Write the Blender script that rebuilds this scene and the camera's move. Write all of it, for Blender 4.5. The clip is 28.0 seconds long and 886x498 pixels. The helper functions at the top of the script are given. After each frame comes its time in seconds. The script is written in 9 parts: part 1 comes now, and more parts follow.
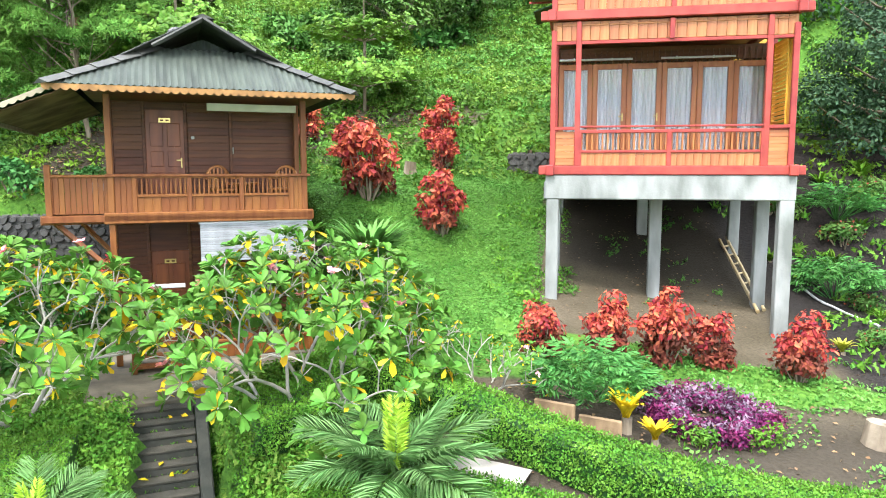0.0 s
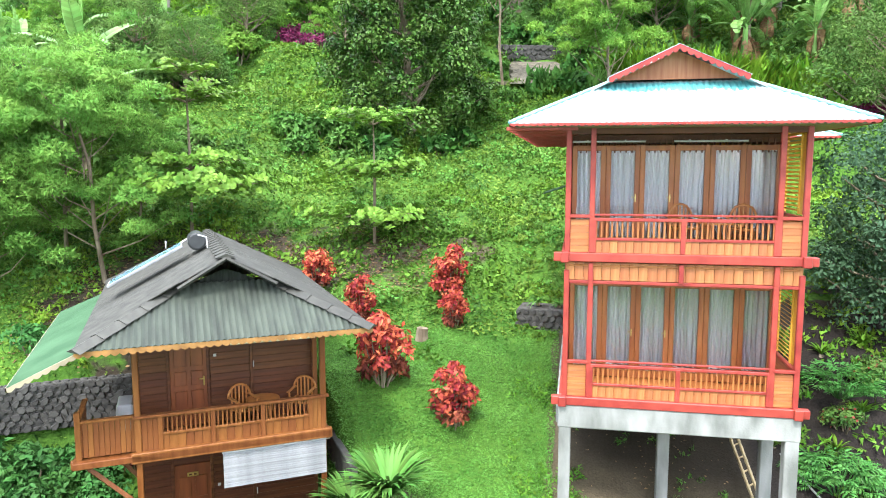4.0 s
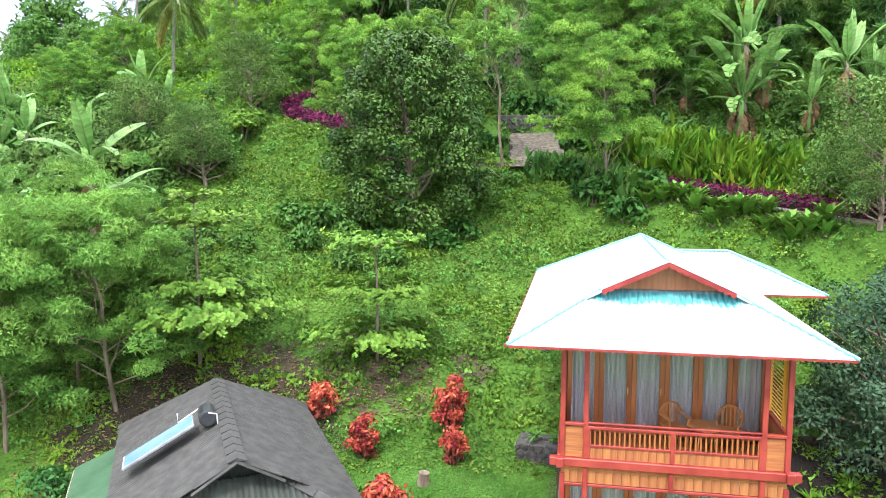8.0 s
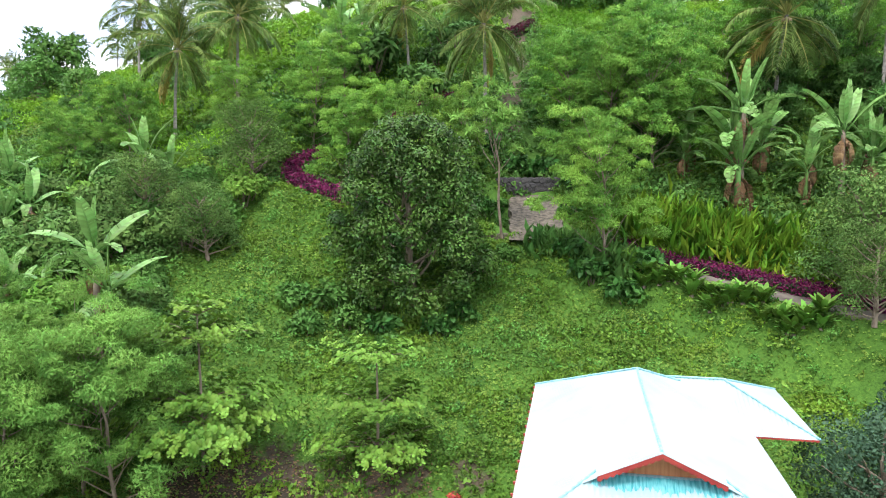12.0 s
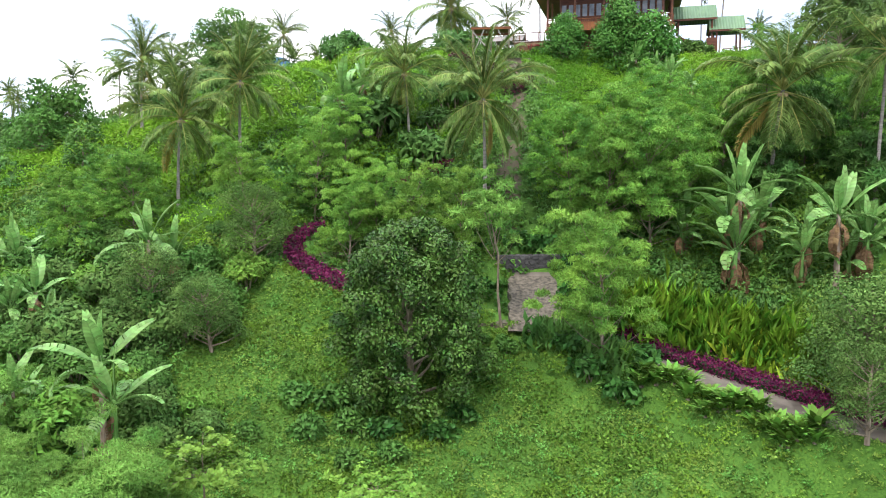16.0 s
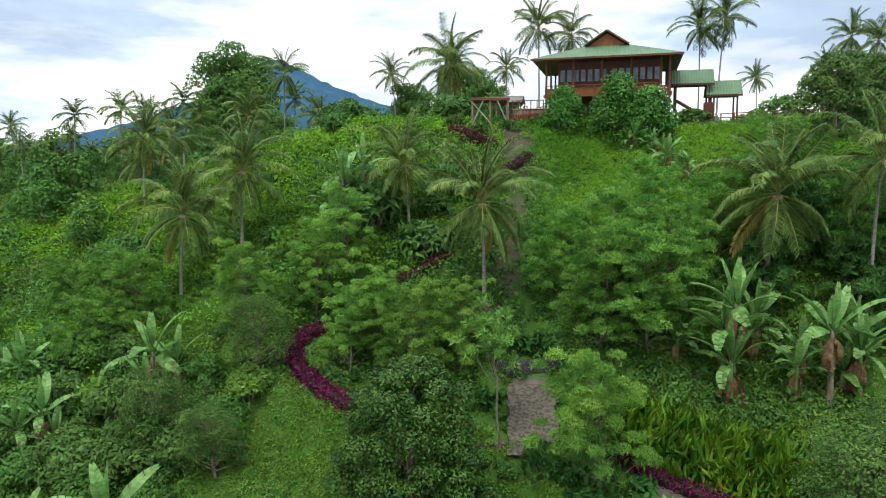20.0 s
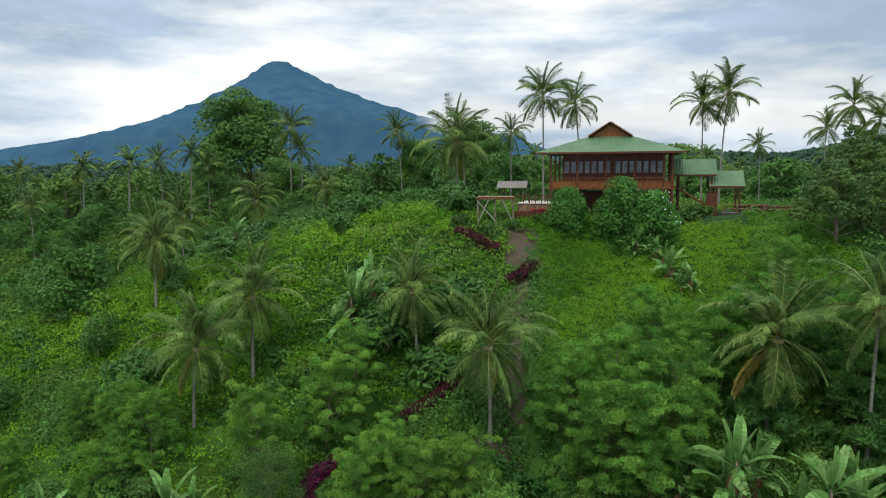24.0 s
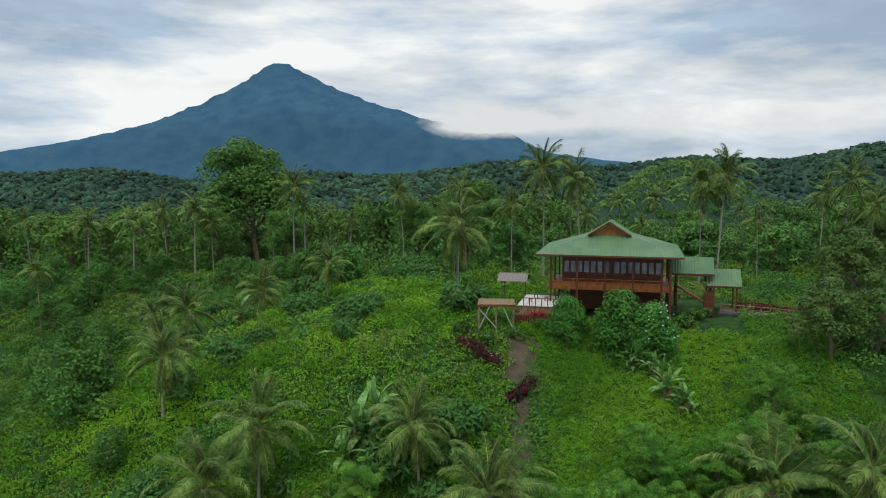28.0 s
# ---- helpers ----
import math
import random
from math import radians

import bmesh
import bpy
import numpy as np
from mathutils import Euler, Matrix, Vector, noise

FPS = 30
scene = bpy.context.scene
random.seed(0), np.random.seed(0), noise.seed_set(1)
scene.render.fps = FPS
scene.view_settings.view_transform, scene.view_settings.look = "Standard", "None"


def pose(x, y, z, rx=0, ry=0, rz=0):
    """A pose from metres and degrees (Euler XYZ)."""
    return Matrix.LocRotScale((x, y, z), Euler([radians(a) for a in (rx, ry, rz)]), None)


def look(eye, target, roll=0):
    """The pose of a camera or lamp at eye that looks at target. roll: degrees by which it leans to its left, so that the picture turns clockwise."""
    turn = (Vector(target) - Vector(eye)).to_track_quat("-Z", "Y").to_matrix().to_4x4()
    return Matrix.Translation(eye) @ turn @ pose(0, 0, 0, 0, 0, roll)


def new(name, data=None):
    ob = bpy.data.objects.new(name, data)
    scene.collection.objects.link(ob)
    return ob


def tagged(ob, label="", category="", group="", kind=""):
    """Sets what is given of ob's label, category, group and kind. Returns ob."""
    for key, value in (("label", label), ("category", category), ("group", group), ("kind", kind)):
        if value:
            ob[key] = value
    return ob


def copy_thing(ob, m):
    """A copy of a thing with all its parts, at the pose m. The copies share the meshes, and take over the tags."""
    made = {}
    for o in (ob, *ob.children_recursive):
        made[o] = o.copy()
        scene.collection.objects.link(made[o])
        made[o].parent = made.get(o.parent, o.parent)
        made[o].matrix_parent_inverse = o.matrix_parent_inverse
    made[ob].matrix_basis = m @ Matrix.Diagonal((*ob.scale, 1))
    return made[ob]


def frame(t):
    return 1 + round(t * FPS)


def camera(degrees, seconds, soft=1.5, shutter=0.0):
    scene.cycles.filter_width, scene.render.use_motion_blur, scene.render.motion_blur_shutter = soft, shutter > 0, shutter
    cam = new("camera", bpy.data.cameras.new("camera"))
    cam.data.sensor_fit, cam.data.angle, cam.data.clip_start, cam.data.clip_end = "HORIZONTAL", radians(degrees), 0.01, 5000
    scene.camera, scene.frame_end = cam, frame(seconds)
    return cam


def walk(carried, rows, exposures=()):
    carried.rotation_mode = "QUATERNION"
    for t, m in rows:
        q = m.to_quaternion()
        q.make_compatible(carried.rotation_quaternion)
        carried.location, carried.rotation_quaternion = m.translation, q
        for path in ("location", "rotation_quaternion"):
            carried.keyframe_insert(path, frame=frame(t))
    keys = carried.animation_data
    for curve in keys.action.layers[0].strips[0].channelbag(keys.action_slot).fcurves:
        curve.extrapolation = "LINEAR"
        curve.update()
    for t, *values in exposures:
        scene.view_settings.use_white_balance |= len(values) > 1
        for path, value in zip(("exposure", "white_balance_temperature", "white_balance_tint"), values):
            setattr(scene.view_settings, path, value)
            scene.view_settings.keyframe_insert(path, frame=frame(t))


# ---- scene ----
cam = camera(64.5, 28.0, 1.0)
METRES, EYE, TILT, LEAN, TURN = 45.0, 2.3, -6.6, 0.0, 0.0
ROWS = [
    (0.0, 0.0, 0.0, 0.0, -0.0, 0.0, 0.0),
    (0.5, -0.0007, -0.0005, 0.0123, -0.01, -0.03, -0.01),
    (1.0, -0.0017, -0.001, 0.0245, -0.03, -0.04, -0.02),
    (1.5, -0.0028, -0.0015, 0.0367, -0.03, -0.04, -0.03),
    (2.0, -0.004, -0.002, 0.049, -0.05, -0.02, -0.03),
    (2.5, -0.0052, -0.0027, 0.0613, -0.03, -0.01, -0.04),
    (3.0, -0.0062, -0.0035, 0.0735, -0.03, 0.03, -0.03),
    (3.5, -0.0071, -0.0044, 0.0859, -0.06, 0.05, -0.02),
    (5.5, -0.007, -0.0096, 0.1348, -0.05, 0.35, 0.07),
    (6.0, -0.0067, -0.0109, 0.1463, -0.02, 0.44, 0.08),
    (6.5, -0.0064, -0.0119, 0.1571, -0.0, 0.51, 0.1),
    (7.0, -0.0064, -0.0128, 0.1674, 0.01, 0.52, 0.11),
    (7.5, -0.0068, -0.0133, 0.1774, 0.01, 0.55, 0.1),
    (8.0, -0.0069, -0.014, 0.1879, 0.01, 0.53, 0.09),
    (8.5, -0.0069, -0.0146, 0.1983, 0.04, 0.53, 0.08),
    (9.0, -0.0069, -0.0151, 0.2087, 0.03, 0.53, 0.09),
    (9.5, -0.0064, -0.0156, 0.2192, 0.05, 0.56, 0.09),
    (10.0, -0.0062, -0.0162, 0.23, 0.05, 0.53, 0.09),
    (10.5, -0.0064, -0.0169, 0.2408, 0.06, 0.56, 0.1),
    (11.0, -0.0066, -0.0174, 0.2516, 0.04, 0.6, 0.09),
    (11.5, -0.0063, -0.0181, 0.2625, 0.04, 0.6, 0.1),
    (12.0, -0.0061, -0.0188, 0.2733, 0.05, 0.61, 0.1),
    (12.5, -0.0062, -0.0196, 0.2846, 0.04, 0.63, 0.1),
    (14.5, -0.006, -0.0228, 0.3358, 0.11, 0.66, 0.14),
    (15.0, -0.0054, -0.0237, 0.3503, 0.13, 0.69, 0.14),
    (15.5, -0.0054, -0.0247, 0.3653, 0.11, 0.71, 0.17),
    (16.0, -0.005, -0.0258, 0.3809, 0.11, 0.74, 0.18),
    (16.5, -0.0048, -0.0269, 0.397, 0.13, 0.78, 0.19),
    (17.0, -0.005, -0.0283, 0.4145, 0.13, 0.76, 0.19),
    (17.5, -0.005, -0.0294, 0.4324, 0.13, 0.77, 0.21),
    (18.0, -0.0054, -0.0302, 0.4503, 0.14, 0.84, 0.22),
    (18.5, -0.0056, -0.0312, 0.4692, 0.13, 0.88, 0.22),
    (19.0, -0.0055, -0.0321, 0.4884, 0.12, 0.92, 0.22),
    (19.5, -0.0054, -0.0331, 0.5093, 0.09, 0.91, 0.22),
    (20.0, -0.0042, -0.0343, 0.5312, 0.1, 0.96, 0.23),
    (20.5, -0.0042, -0.0361, 0.554, 0.1, 0.99, 0.25),
    (21.0, -0.0038, -0.0381, 0.5789, 0.13, 1.01, 0.26),
    (21.5, -0.0045, -0.0405, 0.6051, 0.18, 1.0, 0.24),
    (23.5, -0.0079, -0.0479, 0.7224, 0.4, 0.86, 0.26),
    (24.0, -0.0085, -0.0494, 0.7527, 0.4, 0.87, 0.25),
    (24.5, -0.0087, -0.0515, 0.7833, 0.41, 0.91, 0.25),
    (25.0, -0.0093, -0.0538, 0.8139, 0.41, 0.9, 0.26),
    (25.5, -0.0092, -0.0557, 0.845, 0.38, 0.88, 0.27),
    (26.0, -0.0088, -0.0576, 0.8752, 0.4, 0.91, 0.27),
    (26.5, -0.0088, -0.0599, 0.9054, 0.42, 0.92, 0.24),
    (27.0, -0.008, -0.062, 0.9361, 0.45, 0.93, 0.24),
    (27.5, -0.0088, -0.0645, 0.9663, 0.47, 0.95, 0.22),
    (28.0, -0.0091, -0.0661, 0.9972, 0.47, 0.91, 0.19),
]
walk(cam, [(t, pose(0, 0, EYE, TILT, LEAN, TURN) @ pose(METRES * x, 1.76 * METRES * y, METRES * z, 90 + 0.56 * pitch, roll, yaw)) for t, x, y, z, yaw, pitch, roll in ROWS],
     ((0, 1.53, 6500, 10), (3, 1.48, 6500, 10), (6, 1.38, 6500, 14), (8, 1.04, 6500, 17), (10, 0.66, 6500, 18), (12, 0.6, 6500, 18), (15, 0.62, 6500, 18), (17, 0.36, 6500, 15), (19, -0.13, 6500, 10), (21, -0.4, 6500, 8), (24, -0.73, 6500, 6), (28, -0.92, 6500, 6)))

# ---- light: bright overcast tropical day ----
SUN_EL, SUN_AZ = radians(58), radians(200)
world = bpy.data.worlds.new("sky")
scene.world = world
world.use_nodes = True
wn, wl = world.node_tree.nodes, world.node_tree.links
wn.clear()
w_out, w_bg = wn.new("ShaderNodeOutputWorld"), wn.new("ShaderNodeBackground")
w_sky, w_mix = wn.new("ShaderNodeTexSky"), wn.new("ShaderNodeMix")
w_co, w_map = wn.new("ShaderNodeTexCoord"), wn.new("ShaderNodeMapping")
w_n1, w_n2, w_r1, w_r2 = wn.new("ShaderNodeTexNoise"), wn.new("ShaderNodeTexNoise"), wn.new("ShaderNodeValToRGB"), wn.new("ShaderNodeValToRGB")
w_sky.sky_type, w_sky.sun_disc, w_sky.sun_elevation, w_sky.sun_rotation = "NISHITA", False, SUN_EL, SUN_AZ
w_sky.air_density, w_sky.dust_density = 1.0, 0.6
w_map.inputs["Scale"].default_value = (1.2, 1.2, 5.0)
w_map.inputs["Rotation"].default_value = (0.0, radians(7), 0.0)
w_n1.inputs["Scale"].default_value, w_n1.inputs["Detail"].default_value, w_n1.inputs["Roughness"].default_value = 1.9, 7.0, 0.55
w_n1.inputs["Distortion"].default_value = 0.5
w_n2.inputs["Scale"].default_value, w_n2.inputs["Detail"].default_value, w_n2.inputs["Roughness"].default_value = 1.7, 9.0, 0.58
w_r1.color_ramp.elements[0].position, w_r1.color_ramp.elements[1].position = 0.38, 0.56
w_r1.color_ramp.elements[0].color = (0.72, 0.72, 0.72, 1)
w_r2.color_ramp.elements[0].position, w_r2.color_ramp.elements[1].position = 0.42, 0.57
w_r2.color_ramp.elements[0].color, w_r2.color_ramp.elements[1].color = (12.6, 15.6, 20.0, 1), (26.0, 26.2, 26.4, 1)
w_mix.data_type = "RGBA"
wl.new(w_co.outputs["Generated"], w_map.inputs["Vector"])
wl.new(w_map.outputs["Vector"], w_n1.inputs["Vector"])
wl.new(w_map.outputs["Vector"], w_n2.inputs["Vector"])
wl.new(w_n1.outputs["Fac"], w_r1.inputs["Fac"])
wl.new(w_n2.outputs["Fac"], w_r2.inputs["Fac"])
wl.new(w_r1.outputs["Color"], w_mix.inputs["Factor"])
wl.new(w_sky.outputs["Color"], w_mix.inputs["A"])
wl.new(w_r2.outputs["Color"], w_mix.inputs["B"])
# an overcast sky is brighter overhead than at the horizon
w_sep, w_up, w_mul = wn.new("ShaderNodeSeparateXYZ"), wn.new("ShaderNodeMapRange"), wn.new("ShaderNodeMix")
wl.new(w_co.outputs["Generated"], w_sep.inputs["Vector"])
wl.new(w_sep.outputs["Z"], w_up.inputs["Value"])
w_up.inputs["From Min"].default_value, w_up.inputs["From Max"].default_value = 0.25, 0.95
w_up.inputs["To Min"].default_value, w_up.inputs["To Max"].default_value = 1.0, 2.3
w_mul.data_type, w_mul.blend_type = "RGBA", "MULTIPLY"
w_mul.inputs["Factor"].default_value = 1.0
wl.new(w_mix.outputs["Result"], w_mul.inputs["A"])
wl.new(w_up.outputs["Result"], w_mul.inputs["B"])
wl.new(w_mul.outputs["Result"], w_bg.inputs["Color"])
w_bg.inputs["Strength"].default_value = 0.067
wl.new(w_bg.outputs["Background"], w_out.inputs["Surface"])
sun = new("sun", bpy.data.lights.new("sun", "SUN"))
sun.data.energy, sun.data.angle, sun.data.color = 2.6, radians(10), (1.0, 0.97, 0.92)
sun.matrix_world = look((math.sin(SUN_AZ) * 50, math.cos(SUN_AZ) * 50, 80), (0, 0, 0))

# ---- materials ----


def surf(name, c1, c2, scale=(4, 4, 4), detail=4.0, rough=0.7, bump=0.1, fine=60.0, metal=0.0, rand=0.0, island=0.0, leaf=0.0, spec=0.4, lo=0.35, hi=0.65, coat=0.0):
    """Two colours mixed by a stretched noise, with fine relief; rand and island vary brightness piece by piece; leaf: light passing through."""
    m = bpy.data.materials.new(name)
    m.use_nodes = True
    n, l = m.node_tree.nodes, m.node_tree.links
    b, out = n["Principled BSDF"], n["Material Output"]
    co, mp, t1, rp, mx = n.new("ShaderNodeTexCoord"), n.new("ShaderNodeMapping"), n.new("ShaderNodeTexNoise"), n.new("ShaderNodeValToRGB"), n.new("ShaderNodeMix")
    mp.inputs["Scale"].default_value = scale
    l.new(co.outputs["Object"], mp.inputs["Vector"])
    l.new(mp.outputs["Vector"], t1.inputs["Vector"])
    t1.inputs["Scale"].default_value, t1.inputs["Detail"].default_value = 1.0, detail
    rp.color_ramp.elements[0].position, rp.color_ramp.elements[1].position = lo, hi
    l.new(t1.outputs["Fac"], rp.inputs["Fac"])
    mx.data_type = "RGBA"
    mx.inputs["A"].default_value, mx.inputs["B"].default_value = (*c1, 1), (*c2, 1)
    l.new(rp.outputs["Color"], mx.inputs["Factor"])
    col = mx.outputs["Result"]
    for amount, kind in ((rand, "object"), (island, "island")):
        if amount:
            src = n.new("ShaderNodeObjectInfo").outputs["Random"] if kind == "object" else n.new("ShaderNodeNewGeometry").outputs["Random Per Island"]
            mr, hs = n.new("ShaderNodeMapRange"), n.new("ShaderNodeHueSaturation")
            mr.inputs["To Min"].default_value, mr.inputs["To Max"].default_value = 1 - amount, 1 + amount
            l.new(src, mr.inputs["Value"])
            l.new(mr.outputs["Result"], hs.inputs["Value"])
            mh = n.new("ShaderNodeMapRange")
            mh.inputs["To Min"].default_value, mh.inputs["To Max"].default_value = 0.5 - 0.035 * amount, 0.5 + 0.035 * amount
            l.new(src, mh.inputs["Value"])
            l.new(mh.outputs["Result"], hs.inputs["Hue"])
            l.new(col, hs.inputs["Color"])
            col = hs.outputs["Color"]
    l.new(col, b.inputs["Base Color"])
    b.inputs["Roughness"].default_value, b.inputs["Metallic"].default_value = rough, metal
    b.inputs["Specular IOR Level"].default_value, b.inputs["Coat Weight"].default_value = spec, coat
    if bump:
        t2, bp = n.new("ShaderNodeTexNoise"), n.new("ShaderNodeBump")
        t2.inputs["Scale"].default_value, t2.inputs["Detail"].default_value = fine, 3.0
        l.new(co.outputs["Object"], t2.inputs["Vector"])
        l.new(t2.outputs["Fac"], bp.inputs["Height"])
        bp.inputs["Strength"].default_value, bp.inputs["Distance"].default_value = bump, 0.02
        l.new(bp.outputs["Normal"], b.inputs["Normal"])
    if leaf:
        tr, ms = n.new("ShaderNodeBsdfTranslucent"), n.new("ShaderNodeMixShader")
        l.new(col, tr.inputs["Color"])
        ms.inputs["Fac"].default_value = leaf
        l.new(b.outputs["BSDF"], ms.inputs[1])
        l.new(tr.outputs["BSDF"], ms.inputs[2])
        l.new(ms.outputs["Shader"], out.inputs["Surface"])
    return m


def foliage(name, c1, c2, scale=1.5, rough=0.5, island=0.3, rand=0.12, leaf=0.28, spec=0.35):
    tone = (0.93, 0.92, 1.12) if c2[1] > 1.2 * c2[0] else (0.95, 0.95, 0.95)
    c1, c2 = [q * k for q, k in zip(c1, tone)], [q * k for q, k in zip(c2, tone)]
    return surf(name, c1, c2, (scale, scale, scale), 3.0, rough, 0.0, rand=rand, island=0.85 * island, leaf=0.7 * leaf, spec=0.25 * spec)


M_RED = surf("red paint", (0.204, 0.0212, 0.0176), (0.292, 0.0402, 0.0292), (3, 3, 3), rough=0.45, bump=0.06, rand=0.06)
M_ORANGE = surf("orange varnished boards", (0.234, 0.0694, 0.0197), (0.344, 0.139, 0.0548), (14, 14, 0.8), rough=0.42, bump=0.08, rand=0.14)
M_ORANGE_H = surf("orange varnished cladding", (0.241, 0.0694, 0.019), (0.351, 0.135, 0.0512), (1.0, 1.0, 16), rough=0.42, bump=0.08, rand=0.12)
M_FRAME = surf("reddish brown door wood", (0.219, 0.0658, 0.0183), (0.307, 0.11, 0.0329), (10, 10, 1), rough=0.4, bump=0.08, rand=0.08)
M_YELLOW = surf("yellow painted slats", (0.548, 0.263, 0.0292), (0.621, 0.351, 0.0512), (2, 2, 2), rough=0.5, bump=0.05, rand=0.1)
M_DARKWOOD = surf("dark red-brown planks", (0.0603, 0.0187, 0.00711), (0.11, 0.0372, 0.0142), (1.2, 1.2, 14), rough=0.5, bump=0.1, rand=0.18, spec=0.3)
M_BROWN = surf("orange-brown varnished wood", (0.122, 0.0381, 0.00922), (0.187, 0.0691, 0.0197), (9, 9, 1.2), rough=0.45, bump=0.1, rand=0.15, spec=0.25)
M_DOOR = surf("reddish varnished door", (0.117, 0.0305, 0.0104), (0.183, 0.0522, 0.0174), (8, 8, 1.2), rough=0.4, bump=0.08, rand=0.05)
M_CONCRETE = surf("pale cast concrete", (0.119, 0.126, 0.116), (0.267, 0.274, 0.264), (2.2, 2.2, 0.8), 9, rough=0.85, bump=0.25, fine=25)
M_WHITE = surf("white paint", (0.365, 0.372, 0.38), (0.468, 0.475, 0.482), (3, 3, 3), rough=0.5, bump=0.03)
M_CURTAIN = surf("pale curtain cloth", (0.457, 0.426, 0.432), (0.667, 0.617, 0.63), (9, 9, 0.3), rough=0.9, bump=0.05, rand=0.06)
M_ROOFWHITE = surf("pale turquoise metal roofing", (0.202, 0.309, 0.316), (0.255, 0.356, 0.363), (1, 1, 1), rough=0.4, bump=0.02, spec=0.5)
M_TURQ = surf("strong turquoise roofing", (0.0261, 0.235, 0.252), (0.139, 0.4, 0.409), (22, 3, 3), rough=0.4, bump=0.03)
M_CAP = surf("faded turquoise ridge flashing", (0.122, 0.313, 0.331), (0.244, 0.435, 0.452), (9, 9, 9), rough=0.4, bump=0.03)
M_ROOFGREY = surf("weathered grey-green corrugated roofing", (0.0245, 0.0248, 0.0212), (0.046, 0.0456, 0.0392), (3.5, 3.5, 3.5), 9, rough=0.75, bump=0.25, fine=18)
M_ROOFGREEN = surf("faded green corrugated roofing", (0.022, 0.062, 0.028), (0.04, 0.092, 0.046), (1.2, 1.2, 1.2), 6, rough=0.75, bump=0.15, fine=18, spec=0.2)
M_ROOFDULL = surf("dull grey-green corrugated roofing", (0.019, 0.0235, 0.0195), (0.034, 0.0395, 0.034), (1.2, 1.2, 1.2), 6, rough=0.75, bump=0.15, fine=18, spec=0.2)
M_ROOFDARKGREEN = surf("green sheet roofing", (0.055, 0.115, 0.05), (0.085, 0.16, 0.07), (0.5, 0.5, 0.5), 6, rough=0.6, bump=0.1)
M_STONE = surf("dark volcanic stone", (0.0225, 0.0225, 0.0225), (0.0638, 0.0615, 0.057), (3, 3, 3), 6, rough=0.9, bump=0.5, fine=14, rand=0.35)
M_MORTAR = surf("grey mortar", (0.035, 0.034, 0.031), (0.065, 0.0625, 0.0575), (4, 4, 4), rough=0.95, bump=0.3)
M_STEP = surf("mossy dark stone steps", (0.0138, 0.0165, 0.0121), (0.0413, 0.0413, 0.0341), (3, 3, 3), 6, rough=0.85, bump=0.4, fine=20)
M_PAVE = surf("worn concrete path", (0.0562, 0.0465, 0.0345), (0.128, 0.109, 0.084), (0.9, 0.9, 0.9), 9, rough=0.9, bump=0.4, fine=12)
M_BARK = surf("grey-brown bark", (0.10, 0.075, 0.05), (0.22, 0.18, 0.13), (5, 5, 1.5), 6, rough=0.9, bump=0.5, fine=20)
M_PALEBARK = surf("pale frangipani bark", (0.20, 0.19, 0.165), (0.32, 0.30, 0.26), (6, 6, 6), rough=0.8, bump=0.3)
M_BAMBOO = surf("dry bamboo", (0.287, 0.209, 0.104), (0.4, 0.313, 0.174), (3, 3, 3), rough=0.5, bump=0.1)
M_BLACK = surf("black tank plastic", (0.018, 0.02, 0.022), (0.035, 0.038, 0.04), (3, 3, 3), rough=0.4, bump=0.05)
M_SOLAR = surf("solar collector glass", (0.10, 0.19, 0.25), (0.16, 0.25, 0.31), (1, 1, 1), rough=0.15, bump=0.0, spec=0.7)
M_BRASS = surf("brass", (0.55, 0.42, 0.16), (0.62, 0.50, 0.2), (9, 9, 9), rough=0.3, bump=0.0, metal=1.0)
M_CHAIR = surf("honey-coloured chair wood", (0.278, 0.103, 0.0256), (0.365, 0.153, 0.0438), (9, 9, 2), rough=0.4, bump=0.05)
M_TILE = surf("pale weathered deck boards", (0.40, 0.36, 0.33), (0.55, 0.51, 0.48), (3, 3, 3), rough=0.8, bump=0.2, rand=0.15)
M_GREY = surf("grey plastic", (0.55, 0.56, 0.56), (0.65, 0.65, 0.65), (3, 3, 3), rough=0.5, bump=0.02)

M_GLASS = bpy.data.materials.new("window glass")
M_GLASS.use_nodes = True
_g = M_GLASS.node_tree.nodes["Principled BSDF"]
_g.inputs["Base Color"].default_value, _g.inputs["Roughness"].default_value = (0.9, 0.95, 0.95, 1), 0.03
_g.inputs["Transmission Weight"].default_value, _g.inputs["IOR"].default_value = 1.0, 1.45

L_FEATHER = foliage("feathery light green leaves", (0.0583, 0.149, 0.0221), (0.193, 0.367, 0.0596), 0.5, leaf=0.42, spec=0.15, island=0.35)
L_FEATHER_D = foliage("feathery deep green leaves", (0.045, 0.121, 0.0225), (0.119, 0.248, 0.0432), 0.3, leaf=0.35)
L_OLIVE = foliage("greyish olive leaves", (0.045, 0.105, 0.02), (0.118, 0.21, 0.04), 0.8, spec=0.15, island=0.4)
L_FEATHER_M = foliage("feathery fresh green leaves", (0.08, 0.2, 0.025), (0.215, 0.39, 0.048), 0.4, leaf=0.45, island=0.4)
L_FEATHER_N = foliage("dense feathery green leaves", (0.055, 0.165, 0.02), (0.184, 0.368, 0.046), 0.6, leaf=0.45, island=0.4)
L_LAWN = foliage("creeping lawn leaves", (0.0583, 0.178, 0.0226), (0.124, 0.291, 0.0459), 0.5, island=0.2)
M_BLIND = surf("faded blind slats", (0.176, 0.183, 0.194), (0.263, 0.274, 0.285), (3, 3, 12), rough=0.6, bump=0.05, rand=0.12)
